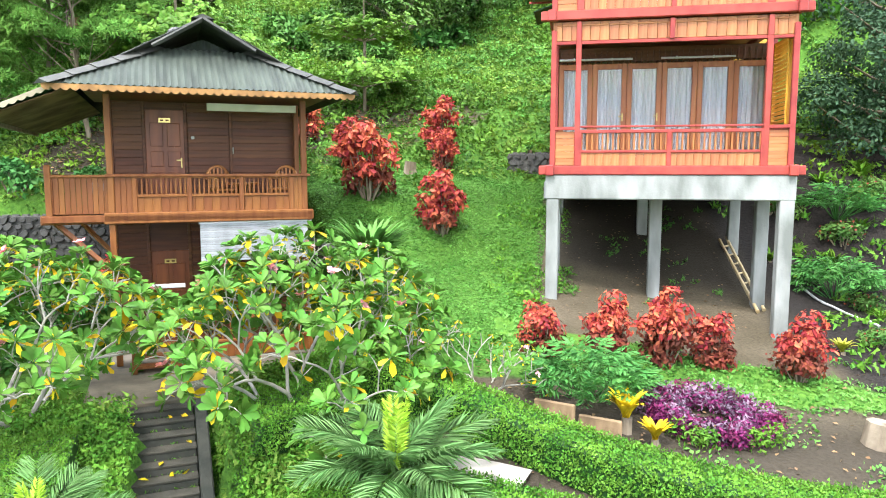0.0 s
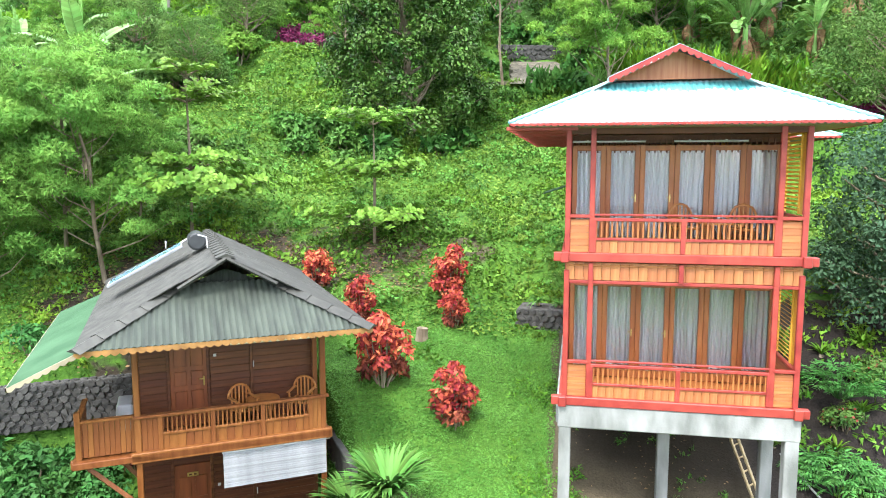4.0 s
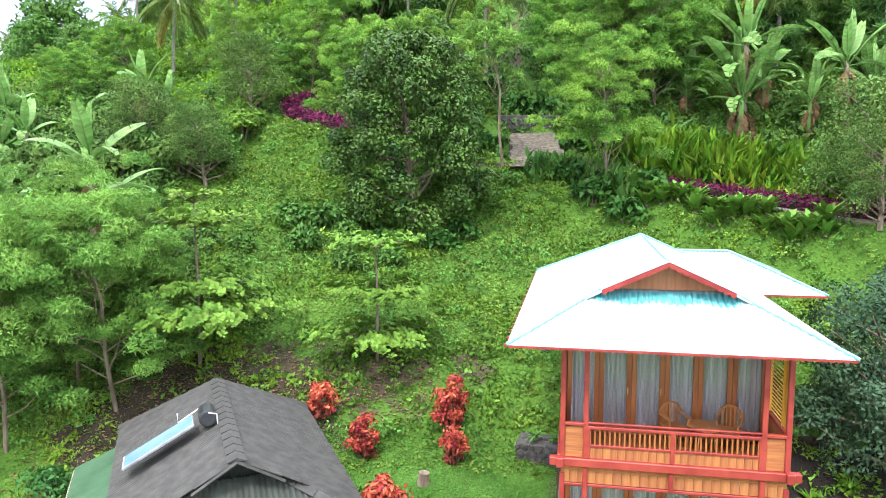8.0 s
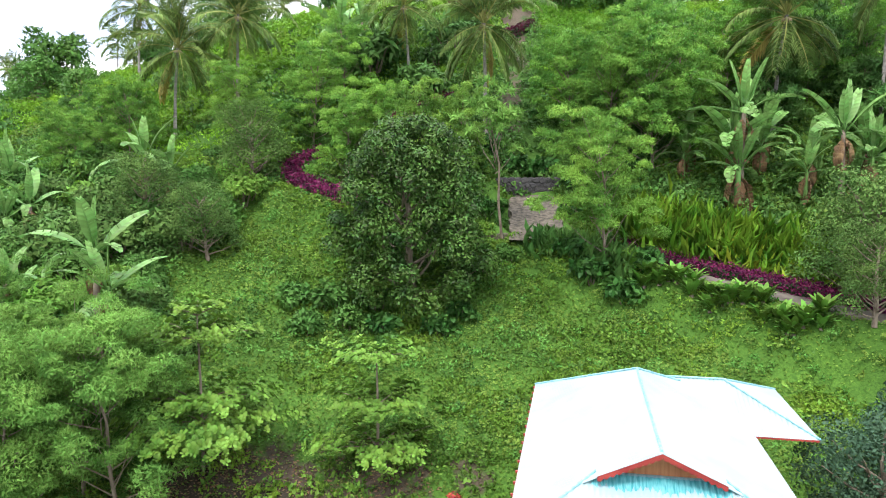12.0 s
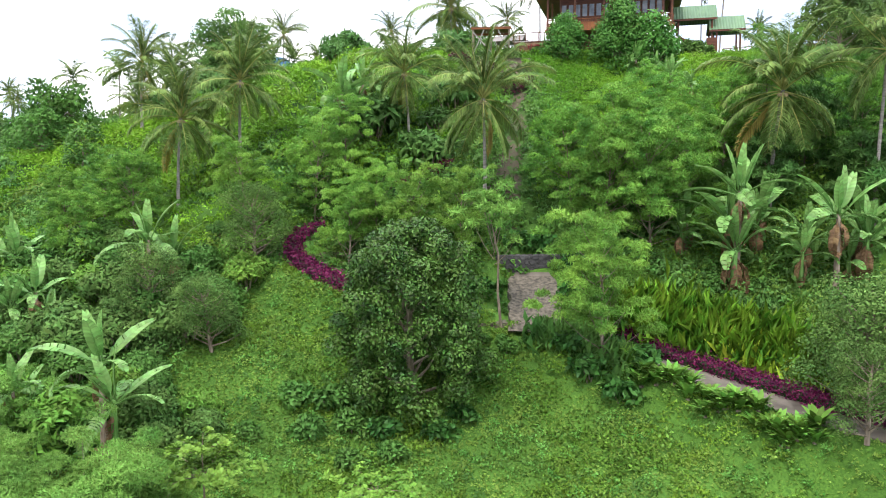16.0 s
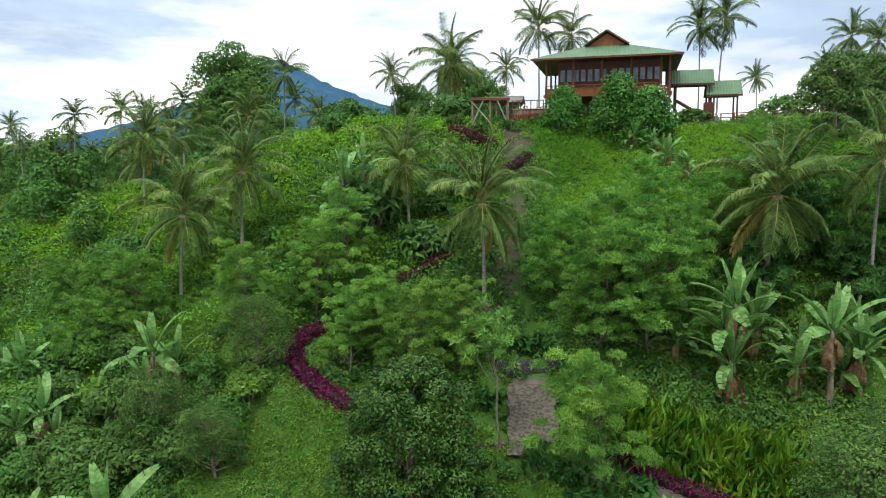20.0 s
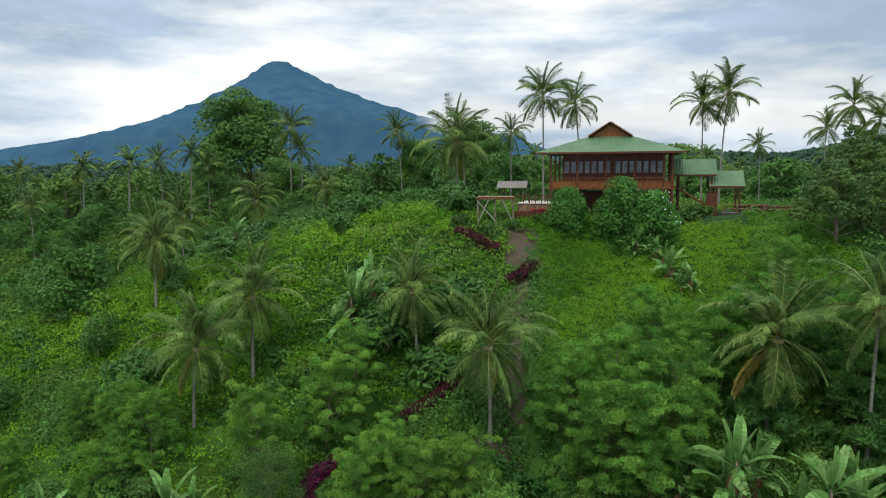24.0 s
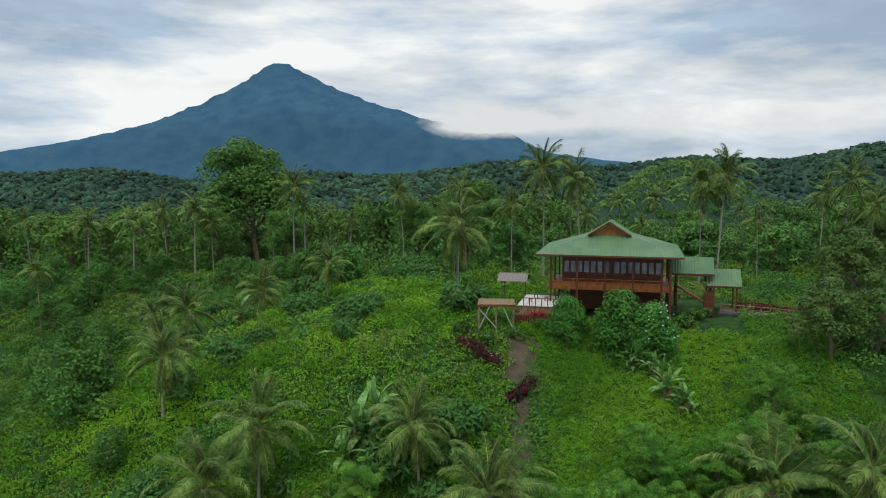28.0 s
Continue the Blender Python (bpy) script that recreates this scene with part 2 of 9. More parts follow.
L_JACK = foliage("glossy dark green leaves", (0.02, 0.064, 0.008), (0.078, 0.165, 0.022), 0.9, rough=0.45, leaf=0.15, spec=0.6, island=0.6)
L_BROAD = foliage("broad fresh green leaves", (0.069, 0.157, 0.0166), (0.156, 0.283, 0.033), 0.9, rough=0.4)
L_FRANGI = foliage("frangipani leaves", (0.0431, 0.13, 0.0141), (0.0983, 0.211, 0.0266), 1.6, rough=0.38, leaf=0.3, island=0.4)
L_YELLOW = foliage("yellowed leaves", (0.522, 0.348, 0.0104), (0.592, 0.47, 0.0261), 2, rough=0.5, leaf=0.25)
L_RED = foliage("red and coral croton leaves", (0.266, 0.0235, 0.0235), (0.444, 0.0966, 0.0592), 2.6, island=0.6, leaf=0.25)
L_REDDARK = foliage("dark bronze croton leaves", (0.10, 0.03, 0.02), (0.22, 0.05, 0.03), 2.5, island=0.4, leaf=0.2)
L_HEDGE = foliage("clipped hedge leaves", (0.0539, 0.152, 0.0139), (0.122, 0.257, 0.0244), 3, island=0.4)
L_COVER = foliage("ground cover leaves", (0.0675, 0.135, 0.0147), (0.168, 0.271, 0.0362), 0.35, island=0.28)
L_BRUSH = foliage("wild undergrowth leaves", (0.0378, 0.104, 0.0108), (0.144, 0.261, 0.0207), 0.12, island=0.4)
L_SWORD = foliage("sword-shaped green leaves", (0.042, 0.125, 0.008), (0.165, 0.31, 0.02), 0.7, island=0.5)
L_LIMEBRUSH = foliage("lime-green hillside leaves", (0.072, 0.19, 0.009), (0.165, 0.335, 0.018), 0.15, island=0.25)
L_PALM = foliage("coconut palm leaflets", (0.06, 0.12, 0.022), (0.19, 0.28, 0.055), 0.5, island=0.5, leaf=0.35)
L_PALMRIB = foliage("pale yellow-green palm midrib", (0.26, 0.27, 0.07), (0.36, 0.36, 0.12), 0.8)
L_PALMDRY = foliage("yellowing old palm leaflets", (0.27, 0.21, 0.05), (0.36, 0.30, 0.08), 0.6)
L_BANANA = foliage("banana leaves", (0.0698, 0.184, 0.0299), (0.187, 0.353, 0.0779), 0.7, rough=0.36, leaf=0.42, spec=0.7)
L_DRYBAN = foliage("dry banana leaves", (0.12, 0.07, 0.035), (0.22, 0.14, 0.07), 1.0)
L_PURPLE = foliage("purple foliage", (0.055, 0.008, 0.03), (0.15, 0.017, 0.068), 3, island=0.5, leaf=0.2)
L_CRIMSON = foliage("dark crimson foliage", (0.045, 0.008, 0.016), (0.10, 0.018, 0.034), 3, island=0.5, leaf=0.2)
L_LILAC = foliage("grey-violet foliage", (0.111, 0.0848, 0.111), (0.195, 0.118, 0.174), 3, island=0.3, leaf=0.2)
L_MAGENTA = foliage("magenta foliage", (0.0792, 0.00848, 0.0452), (0.192, 0.0283, 0.113), 4, island=0.5, leaf=0.25)
M_PALMBARK = surf("grey ringed palm trunk", (0.13, 0.12, 0.10), (0.25, 0.23, 0.20), (2, 2, 14), 5, rough=0.9, bump=0.5, fine=12)
M_OLDPLANK = surf("weathered plank", (0.10, 0.065, 0.035), (0.24, 0.16, 0.09), (5, 5, 2), 6, rough=0.9, bump=0.4, fine=18)
L_HILLTREE = foliage("dusky green leaves", (0.05, 0.105, 0.022), (0.115, 0.185, 0.035), 0.4)
L_PLAIN = foliage("mixed woodland leaves", (0.045, 0.115, 0.02), (0.125, 0.235, 0.034), 0.06)
L_FLOWERY = foliage("yellow blossoms", (0.75, 0.40, 0.01), (0.85, 0.55, 0.02), 3, leaf=0.2)
L_PINK = foliage("pink blossoms", (0.70, 0.22, 0.28), (0.80, 0.40, 0.42), 3, leaf=0.2)
L_WHITEF = foliage("white blossoms", (0.8, 0.8, 0.76), (0.85, 0.85, 0.82), 3, leaf=0.2)
# leaf colour carries the blue-green of distance haze
L_FAR = foliage("far forest leaves tinted haze blue", (0.015, 0.042, 0.022), (0.036, 0.08, 0.034), 0.008, island=0.7)
L_FOREST = foliage("distant forest leaves", (0.035, 0.09, 0.022), (0.07, 0.155, 0.03), 0.04, island=0.25)
L_LITTER = foliage("dry fallen leaves", (0.14, 0.085, 0.045), (0.24, 0.15, 0.08), 2, leaf=0.1)

# ---- mesh helpers ----


class Geo:
    """Collects vertices and faces in metres for one mesh."""

    def __init__(self, m=None):
        self.v, self.f, self.m = [], [], m

    def add(self, verts, faces):
        k = len(self.v)
        self.v += [self.m @ Vector(p) if self.m else Vector(p) for p in verts]
        self.f += [[k + i for i in q] for q in faces]
        return self

    def box(self, x, y, z, sx, sy, sz, c=0.008, turn=None):
        """A box with chamfered edges, by its centre and sizes."""
        c = min(c, 0.3 * min(sx, sy, sz))
        hx, hy, hz = sx / 2, sy / 2, sz / 2
        verts = []
        for dx in (-1, 1):
            for dy in (-1, 1):
                for dz in (-1, 1):
                    verts += [(dx * hx, dy * (hy - c), dz * (hz - c)), (dx * (hx - c), dy * hy, dz * (hz - c)), (dx * (hx - c), dy * (hy - c), dz * hz)]
        i = lambda dx, dy, dz, a: ((dx > 0) * 4 + (dy > 0) * 2 + (dz > 0)) * 3 + a
        faces = []
        for s in (-1, 1):
            faces.append([i(s, -1, -1, 0), i(s, 1, -1, 0), i(s, 1, 1, 0), i(s, -1, 1, 0)][::s])
            faces.append([i(-1, s, -1, 1), i(-1, s, 1, 1), i(1, s, 1, 1), i(1, s, -1, 1)][::s])
            faces.append([i(-1, -1, s, 2), i(1, -1, s, 2), i(1, 1, s, 2), i(-1, 1, s, 2)][::s])
        for a in (-1, 1):
            for b in (-1, 1):
                faces.append([i(-1, a, b, 1), i(1, a, b, 1), i(1, a, b, 2), i(-1, a, b, 2)][::-a * b])
                faces.append([i(a, -1, b, 0), i(a, 1, b, 0), i(a, 1, b, 2), i(a, -1, b, 2)][::a * b])
                faces.append([i(a, b, -1, 0), i(a, b, 1, 0), i(a, b, 1, 1), i(a, b, -1, 1)][::-a * b])
                for d in (-1, 1):
                    faces.append([i(a, b, d, 0), i(a, b, d, 1), i(a, b, d, 2)][::a * b * d])
        t = Matrix.Translation((x, y, z)) @ (turn if turn else Matrix.Identity(4))
        return self.add([t @ Vector(p) for p in verts], faces)

    def tube(self, pts, rad, n=7, cap=True):
        """A tapered tube along points; rad: one radius per point or one for all."""
        pts = [Vector(p) for p in pts]
        rad = [float(rad)] * len(pts) if isinstance(rad, (int, float)) else [float(q) for q in rad]
        verts, faces = [], []
        for k, p in enumerate(pts):
            d = (pts[min(k + 1, len(pts) - 1)] - pts[max(k - 1, 0)]).normalized()
            a = d.cross(Vector((0.31, 0.95, 0.1))).normalized() if abs(d.y) < 0.9 else d.cross(Vector((1, 0, 0))).normalized()
            b = d.cross(a)
            verts += [p + rad[k] * (math.cos(2 * math.pi * j / n) * a + math.sin(2 * math.pi * j / n) * b) for j in range(n)]
        for k in range(len(pts) - 1):
            faces += [[k * n + j, k * n + (j + 1) % n, (k + 1) * n + (j + 1) % n, (k + 1) * n + j] for j in range(n)]
        if cap:
            faces += [list(range(n))[::-1], [(len(pts) - 1) * n + j for j in range(n)]]
        return self.add(verts, faces)

    def sheet(self, e0, e, up, nrm, s0, s1, lo, hi, pitch=0.1, amp=0.012, thick=0.015):
        """A corrugated roof sheet: e0 start of the eave, e along it, up the slope; lo(s) and hi(s): where it starts and ends up the slope."""
        e0, e, up, nrm = Vector(e0), Vector(e), Vector(up), Vector(nrm)
        n = max(2, int((s1 - s0) / pitch * 4))
        verts, faces = [], []
        for k in range(n + 1):
            s = s0 + (s1 - s0) * k / n
            w = nrm * amp * math.sin(2 * math.pi * s / pitch)
            a, b = e0 + e * s + up * lo(s) + w, e0 + e * s + up * hi(s) + w
            verts += [a, b, a - nrm * thick, b - nrm * thick]
        for k in range(n):
            i, j = 4 * k, 4 * k + 4
            faces += [[i, j, j + 1, i + 1], [i + 2, i + 3, j + 3, j + 2], [i, i + 2, j + 2, j], [i + 1, j + 1, j + 3, i + 3]]
        return self.add(verts, faces)

    def mesh(self, name, mat, smooth=False):
        me = bpy.data.meshes.new(name)
        me.from_pydata([tuple(p) for p in self.v], [], self.f)
        me.materials.append(mat)
        if smooth:
            me.polygons.foreach_set("use_smooth", [True] * len(me.polygons))
        me.update()
        return me


def np_mesh(name, verts, tris, mats, index=None, smooth=False):
    """A triangle mesh from arrays."""
    me = bpy.data.meshes.new(name)
    verts, tris = np.asarray(verts, dtype=np.float32), np.asarray(tris, dtype=np.int32)
    me.vertices.add(len(verts))
    me.vertices.foreach_set("co", verts.ravel())
    me.loops.add(tris.size)
    me.loops.foreach_set("vertex_index", tris.ravel())
    me.polygons.add(len(tris))
    me.polygons.foreach_set("loop_start", np.arange(0, tris.size, 3, dtype=np.int32))
    for m in mats if isinstance(mats, (list, tuple)) else [mats]:
        me.materials.append(m)
    if index is not None:
        me.polygons.foreach_set("material_index", np.asarray(index, dtype=np.int32))
    if smooth:
        me.polygons.foreach_set("use_smooth", np.ones(len(tris), dtype=bool))
    me.update(calc_edges=True)
    return me


def part(name, data, mat, parent, label=""):
    """One mesh object under a thing or a part; data: a Geo or a mesh."""
    ob = new(name, data.mesh(name, mat) if isinstance(data, Geo) else data)
    ob.parent = parent
    if label:
        ob["label"] = label
    return ob


def thing(name, x, y, z, rz=0.0, label="", category="", group="", kind=""):
    """An Empty at a thing's base, which parents its parts."""
    ob = new(name)
    ob.empty_display_size = 0.1
    ob.matrix_basis = pose(x, y, z, 0, 0, rz)
    return tagged(ob, label, category, group, kind)


def unit(a):
    return a / np.maximum(np.linalg.norm(a, axis=1, keepdims=True), 1e-9)


def leaves(c, d, size, ratio=0.4, fold=0.15, rng=None, nrm=None, single=False):
    """Leaf blades from their base points c, directions d and lengths: two folded triangles each, facing nrm (else upwards)."""
    n = len(c)
    size = np.broadcast_to(np.asarray(size, dtype=float), (n,))[:, None]
    d = unit(d)
    s = unit(np.cross(d, rng.normal(size=(n, 3)) * 0.4 + (np.array([0, 0, 1.0]) if nrm is None else nrm)))
    u = np.cross(s, d)
    w = size * ratio * 0.5
    if single:
        v = np.stack([c + s * w, c + d * size, c - s * w], axis=1).reshape(-1, 3)
        return v, np.arange(3 * n).reshape(-1, 3)
    mid = c + d * size * 0.5
    v = np.stack([c, mid + s * w + u * size * fold * 0.4, c + d * size - u * size * 0.08, mid - s * w + u * size * fold * 0.4], axis=1).reshape(-1, 3)
    k = np.arange(n)[:, None] * 4
    t = np.concatenate([k + np.array([[0, 1, 2]]), k + np.array([[0, 2, 3]])], axis=1).reshape(-1, 3)
    return v, t


def join(parts):
    """Joins (verts, tris) pairs."""
    vs, ts, k = [], [], 0
    for v, t in parts:
        vs.append(v), ts.append(t + k)
        k += len(v)
    return np.concatenate(vs), np.concatenate(ts)


def clump(rng, n, centre, radii, size, ratio=0.4, shell=0.55, droop=0.1, up=0.35, single=False):
    """Leaves over the outside of a lumpy ellipsoid."""
    o = unit(rng.normal(size=(n, 3)))
    o[:, 2] = np.where(o[:, 2] < -0.55, -o[:, 2], o[:, 2])
    r = shell + (1 - shell) * rng.random((n, 1)) ** 0.6
    c = np.asarray(centre) + o * r * np.asarray(radii)
    d = rng.normal(size=(n, 3))
    d = unit(d - 0.75 * o * np.sum(d * o, axis=1, keepdims=True)) + 0.35 * o + np.array([0, 0, up - droop - 0.4])
    return leaves(c, d, size * (0.7 + 0.6 * rng.random(n)), ratio, 0.15, rng, o + np.array([0, 0, 0.3]), single)


def frond(rng, length, pairs, width, droop, leaflet=0.09, taper=0.55, base=0.06, single=False):
    """A pinnate leaf along +x, rising then drooping: leaflets on both sides of a midrib."""
    t = np.repeat(np.linspace(base, 1.0, pairs), 2)
    side = np.tile([1.0, -1.0], pairs)
    x = t * length * (1 - 0.12 * droop * t)
    z = 0.22 * length * t - droop * length * t ** 2.2 * 0.55
    c = np.stack([x, np.zeros_like(x), z], axis=1)
    w = width * np.sin(np.pi * np.clip(0.12 + 0.86 * t, 0, 1)) ** taper
    d = np.stack([0.55 + 0.5 * t, side * 0.95, -0.25 - 0.55 * droop * rng.random(len(t))], axis=1) + rng.normal(size=(len(t), 3)) * 0.08
    return leaves(c, d, w, leaflet, 0.05, rng, None, single)


# ---- the ground: one sheet with the slope, terraces and distant hills ----
PROFILE = ((-80, -4), (0, -2.3), (5.9, -1.76), (8.8, -1.18), (11.15, -0.64), (12.9, -0.34), (15.8, 0.29), (19.9, 2.08), (24.6, 4.47), (29.25, 6.35), (34.5, 8.72), (36.8, 10.56), (39.8, 11.2), (44.4, 14.5),
           (49.7, 18.15), (56.1, 22.0), (64.2, 27.0), (70.1, 30.6), (73.6, 31.65), (105, 31.3), (140, 29), (187, 26), (300, 19), (420, 8), (600, -18), (1200, -15), (2200, 0), (5200, 0))
# the garden path's centre line: x, y, z
PATH_LINE = ((21.0, 26.1, 8.3), (16.6, 29.9, 8.8), (10.4, 35.1, 9.8), (6.4, 37.0, 10.6), (4.7, 39.3, 11.3), (5.4, 44.4, 13.2), (5.8, 49.1, 16.1), (4.8, 53.7, 19.9), (6.0, 59.6, 24.1), (6.6, 66.0, 28.0), (6.4, 71.0, 31.0))
SIDE_PATH = ((2.5, 40.5, 11.6), (-2.5, 39.8, 12.2), (-7.0, 40.4, 13.2), (-10.2, 44.2, 14.1), (-8.0, 48.5, 15.8), (-3.6, 51.0, 18.3), (0.2, 53.0, 19.9))
R_YAW, R_X, R_Y, R_Z = -10.8, 2.03, 13.4, -0.33
L_YAW, L_X, L_Y, L_Z = 21.5, -6.0, 12.65, -0.35


def local(x, y, ox, oy, yaw):
    c, s = math.cos(radians(yaw)), math.sin(radians(yaw))
    return (x - ox) * c + (y - oy) * s, -(x - ox) * s + (y - oy) * c


def smooth(a, lo, hi):
    t = np.clip((a - lo) / (hi - lo), 0, 1)
    return t * t * (3 - 2 * t)


def near_path(x, y):
    """Distance to the path's centre line and its height there."""
    best, hz = np.full(np.shape(x), 1e9), np.zeros(np.shape(x))
    for a, b in [*zip(PATH_LINE, PATH_LINE[1:]), *zip(SIDE_PATH, SIDE_PATH[1:])]:
        dx, dy = b[0] - a[0], b[1] - a[1]
        t = np.clip(((x - a[0]) * dx + (y - a[1]) * dy) / (dx * dx + dy * dy), 0, 1)
        d = np.hypot(x - a[0] - t * dx, y - a[1] - t * dy)
        hz = np.where(d < best, a[2] + t * (b[2] - a[2]), hz)
        best = np.minimum(best, d)
    return best, hz


def inside(u, v, u0, u1, v0, v1, soft):
    return smooth(u, u0 - soft, u0) * (1 - smooth(u, u1, u1 + soft)) * smooth(v, v0 - soft, v0) * (1 - smooth(v, v1, v1 + soft))


def height(x, y):
    """The ground's height in metres."""
    x, y = np.asarray(x, dtype=float), np.asarray(y, dtype=float)
    yy = y + 0.14 * np.clip(x - 24, 0, 14) * smooth(y, 48, 62) * (1 - smooth(y, 80, 110))
    py, pz = np.array(PROFILE).T
    z = sum(np.interp(yy + k * (0.4 + 0.012 * np.abs(yy)), py, pz) for k in (-2, -1, 0, 1, 2)) / 5
    z = z - 0.30 * np.clip(-x - 10, 0, 70) * smooth(y, 35, 59) * (1 - 0.8 * smooth(y, 82, 146)) * (1 - smooth(y, 164, 350))
    z = z - 0.10 * np.clip(x - 2, -3, 8) * smooth(y, 4.7, 10.5) * (1 - smooth(y, 14, 20))
    z = z - 0.75 * smooth(-x, 0.3, 2.2) * (1 - smooth(y, 10, 13.5))
    z = z + 0.9 * np.exp(-((x + 1.9) ** 2 + (y - 16.7) ** 2) / 5.5)
    z = z + 0.8 * smooth(x, 7, 10) * smooth(y, 14, 17.6) * (1 - smooth(y, 22, 28))
    u, v = local(x, y, L_X, L_Y, L_YAW)
    w = inside(u, v, -6.5, 3.6, -2.1, 6.8, 0.6)
    z = z * (1 - w) - 1.4 * w
    w = inside(u, v, 0.45, 1.65, -7.0, -2.3, 0.2)
    z = z * (1 - w) + (-1.62 + (v + 2.3) * 0.62) * w
    d, hz = near_path(x, y)
    w = 1 - smooth(d, 1.3, 3.0)
    z = z * (1 - w) + hz * w
    # distant valley and ridges
    far = smooth(y, 350, 800)
    az = x / np.maximum(y, 50)
    ridge = (56 + 46 * smooth(az, -0.05, 0.6) + 10 * np.sin(az * 9 + 1) + 8 * np.sin(az * 23)) * np.exp(-((y - 1450) / 380) ** 2)
    ridge2 = (12 + 34 * smooth(az, 0.1, 0.55) + 8 * np.sin(az * 17 + 2)) * np.exp(-((y - 660) / 170) ** 2)
    knoll = 44 * np.exp(-((x - 160) / 60) ** 2 - ((y - 520) / 60) ** 2)
    return z + far * ridge + smooth(y, 235, 490) * (ridge2 + knoll)


def rough_height(x, y):
    """The ground with its small unevenness."""
    z = height(x, y)
    n = np.array([noise.noise((px * 0.3, py * 0.3, 0.0)) * 0.45 + noise.noise((px * 1.1, py * 1.1, 5.0)) * 0.16 for px, py in zip(np.ravel(x), np.ravel(y))]).reshape(np.shape(x))
    ur, vr = local(x, y, R_X, R_Y, R_YAW)
    ul, vl = local(x, y, L_X, L_Y, L_YAW)
    d, _ = near_path(x, y)
    calm = np.maximum(np.maximum(inside(ul, vl, -6.5, 3.6, -7, 6.8, 0.6), 0.75 * inside(ur, vr, -0.5, 5, -2, 8, 0.8)), 1 - smooth(d, 1.5, 2.6))
    calm = np.maximum(calm, 0.7 * (1 - smooth(y, 10.5, 13)))
    return z + n * (1 - calm) * (0.75 + 0.6 * smooth(y, 42, 56) + 6 * smooth(y, 235, 700))


def zat(x, y):
    return float(rough_height(np.array([x]), np.array([y]))[0])


def build_ground():
    ys, y, step = [], -60.0, 3.0
    while y < 4900:
        ys.append(y)
        step = 2.0 if y < 0 else 0.28 + 0.0052 * max(0, y - 8) + 0.000008 * y * y
        y += step
    ys = np.array(ys)
    cols = 200
    a = np.linspace(-1, 1, cols)
    yy, aa = np.meshgrid(ys, a, indexing="ij")
    xx = aa * (38 + 0.98 * np.maximum(yy, 0)) * (0.55 + 0.45 * np.abs(aa))
    zz = rough_height(xx, yy)
    verts = np.stack([xx, yy, zz], axis=-1).reshape(-1, 3)
    i = (np.arange(len(ys) - 1)[:, None] * cols + np.arange(cols - 1)[None, :]).ravel()
    tris = np.concatenate([np.stack([i, i + 1, i + cols + 1], 1), np.stack([i, i + cols + 1, i + cols], 1)])
    me = np_mesh("ground", verts, tris, M_GROUND, smooth=True)
    x, y = verts[:, 0], verts[:, 1]
    u, v = local(x, y, R_X, R_Y, R_YAW)
    soil = inside(u, v, -0.1, 4.3, -1.2, 6.5, 0.5)
    soil = np.maximum(soil, inside(x, y, 7.0, 15.0, 11.2, 19.6, 1.0))
    soil = np.maximum(soil, inside(x, y, 0.4, 10.0, 6.0, 9.8, 0.7) * 0.9)
    for cx, cy, r, k in ((-7.2, 21.8, 4.2, 1.0), (-2.6, 23.4, 3.0, 0.62), (-10.4, 21.2, 2.8, 0.8), (0.6, 23.7, 1.4, 0.6), (3.2, 48.0, 2.6, 0.75), (4.4, 54.5, 1.7, 0.7), (5.2, 62.5, 2.4, 0.8), (5.6, 67.3, 2.4, 0.85), (7.4, 69.6, 2.2, 0.8), (7.4, 65.6, 1.8, 0.75), (3.6, 51.4, 2.0, 0.75), (-0.8, 12.9, 0.9, 0.8), (-7.6, 43.4, 2.0, 0.8)):
        soil = np.maximum(soil, k * np.exp(-((x - cx) ** 2 + (y - cy) ** 2) / r ** 2))
    d, _ = near_path(x, y)
    soil = np.maximum(soil, 0.52 * (1 - smooth(d, 0.5, 2.4)) * smooth(y, 46, 54))
    at = me.attributes.new("soil", "FLOAT", "POINT")
    at.data.foreach_set("value", soil.astype(np.float32))
    lush = np.maximum(0.0, 1 - smooth(y, 42, 70)).astype(np.float32)
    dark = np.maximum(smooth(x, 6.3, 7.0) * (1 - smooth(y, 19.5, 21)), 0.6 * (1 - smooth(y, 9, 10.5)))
    # under the red house the shade is put into the soil colour
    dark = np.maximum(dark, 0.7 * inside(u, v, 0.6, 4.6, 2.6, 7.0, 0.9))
    # tree shade painted into the soil behind the brown house
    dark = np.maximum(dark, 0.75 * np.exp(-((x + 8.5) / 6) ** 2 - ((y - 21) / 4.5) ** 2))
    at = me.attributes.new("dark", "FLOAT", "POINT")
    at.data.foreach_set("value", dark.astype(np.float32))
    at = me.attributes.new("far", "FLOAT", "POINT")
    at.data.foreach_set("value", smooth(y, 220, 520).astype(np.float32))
    at = me.attributes.new("near", "FLOAT", "POINT")
    at.data.foreach_set("value", lush)
    return tagged(new("ground", me), "grassy green hillside with patches of brown soil", "ground", kind="structure")


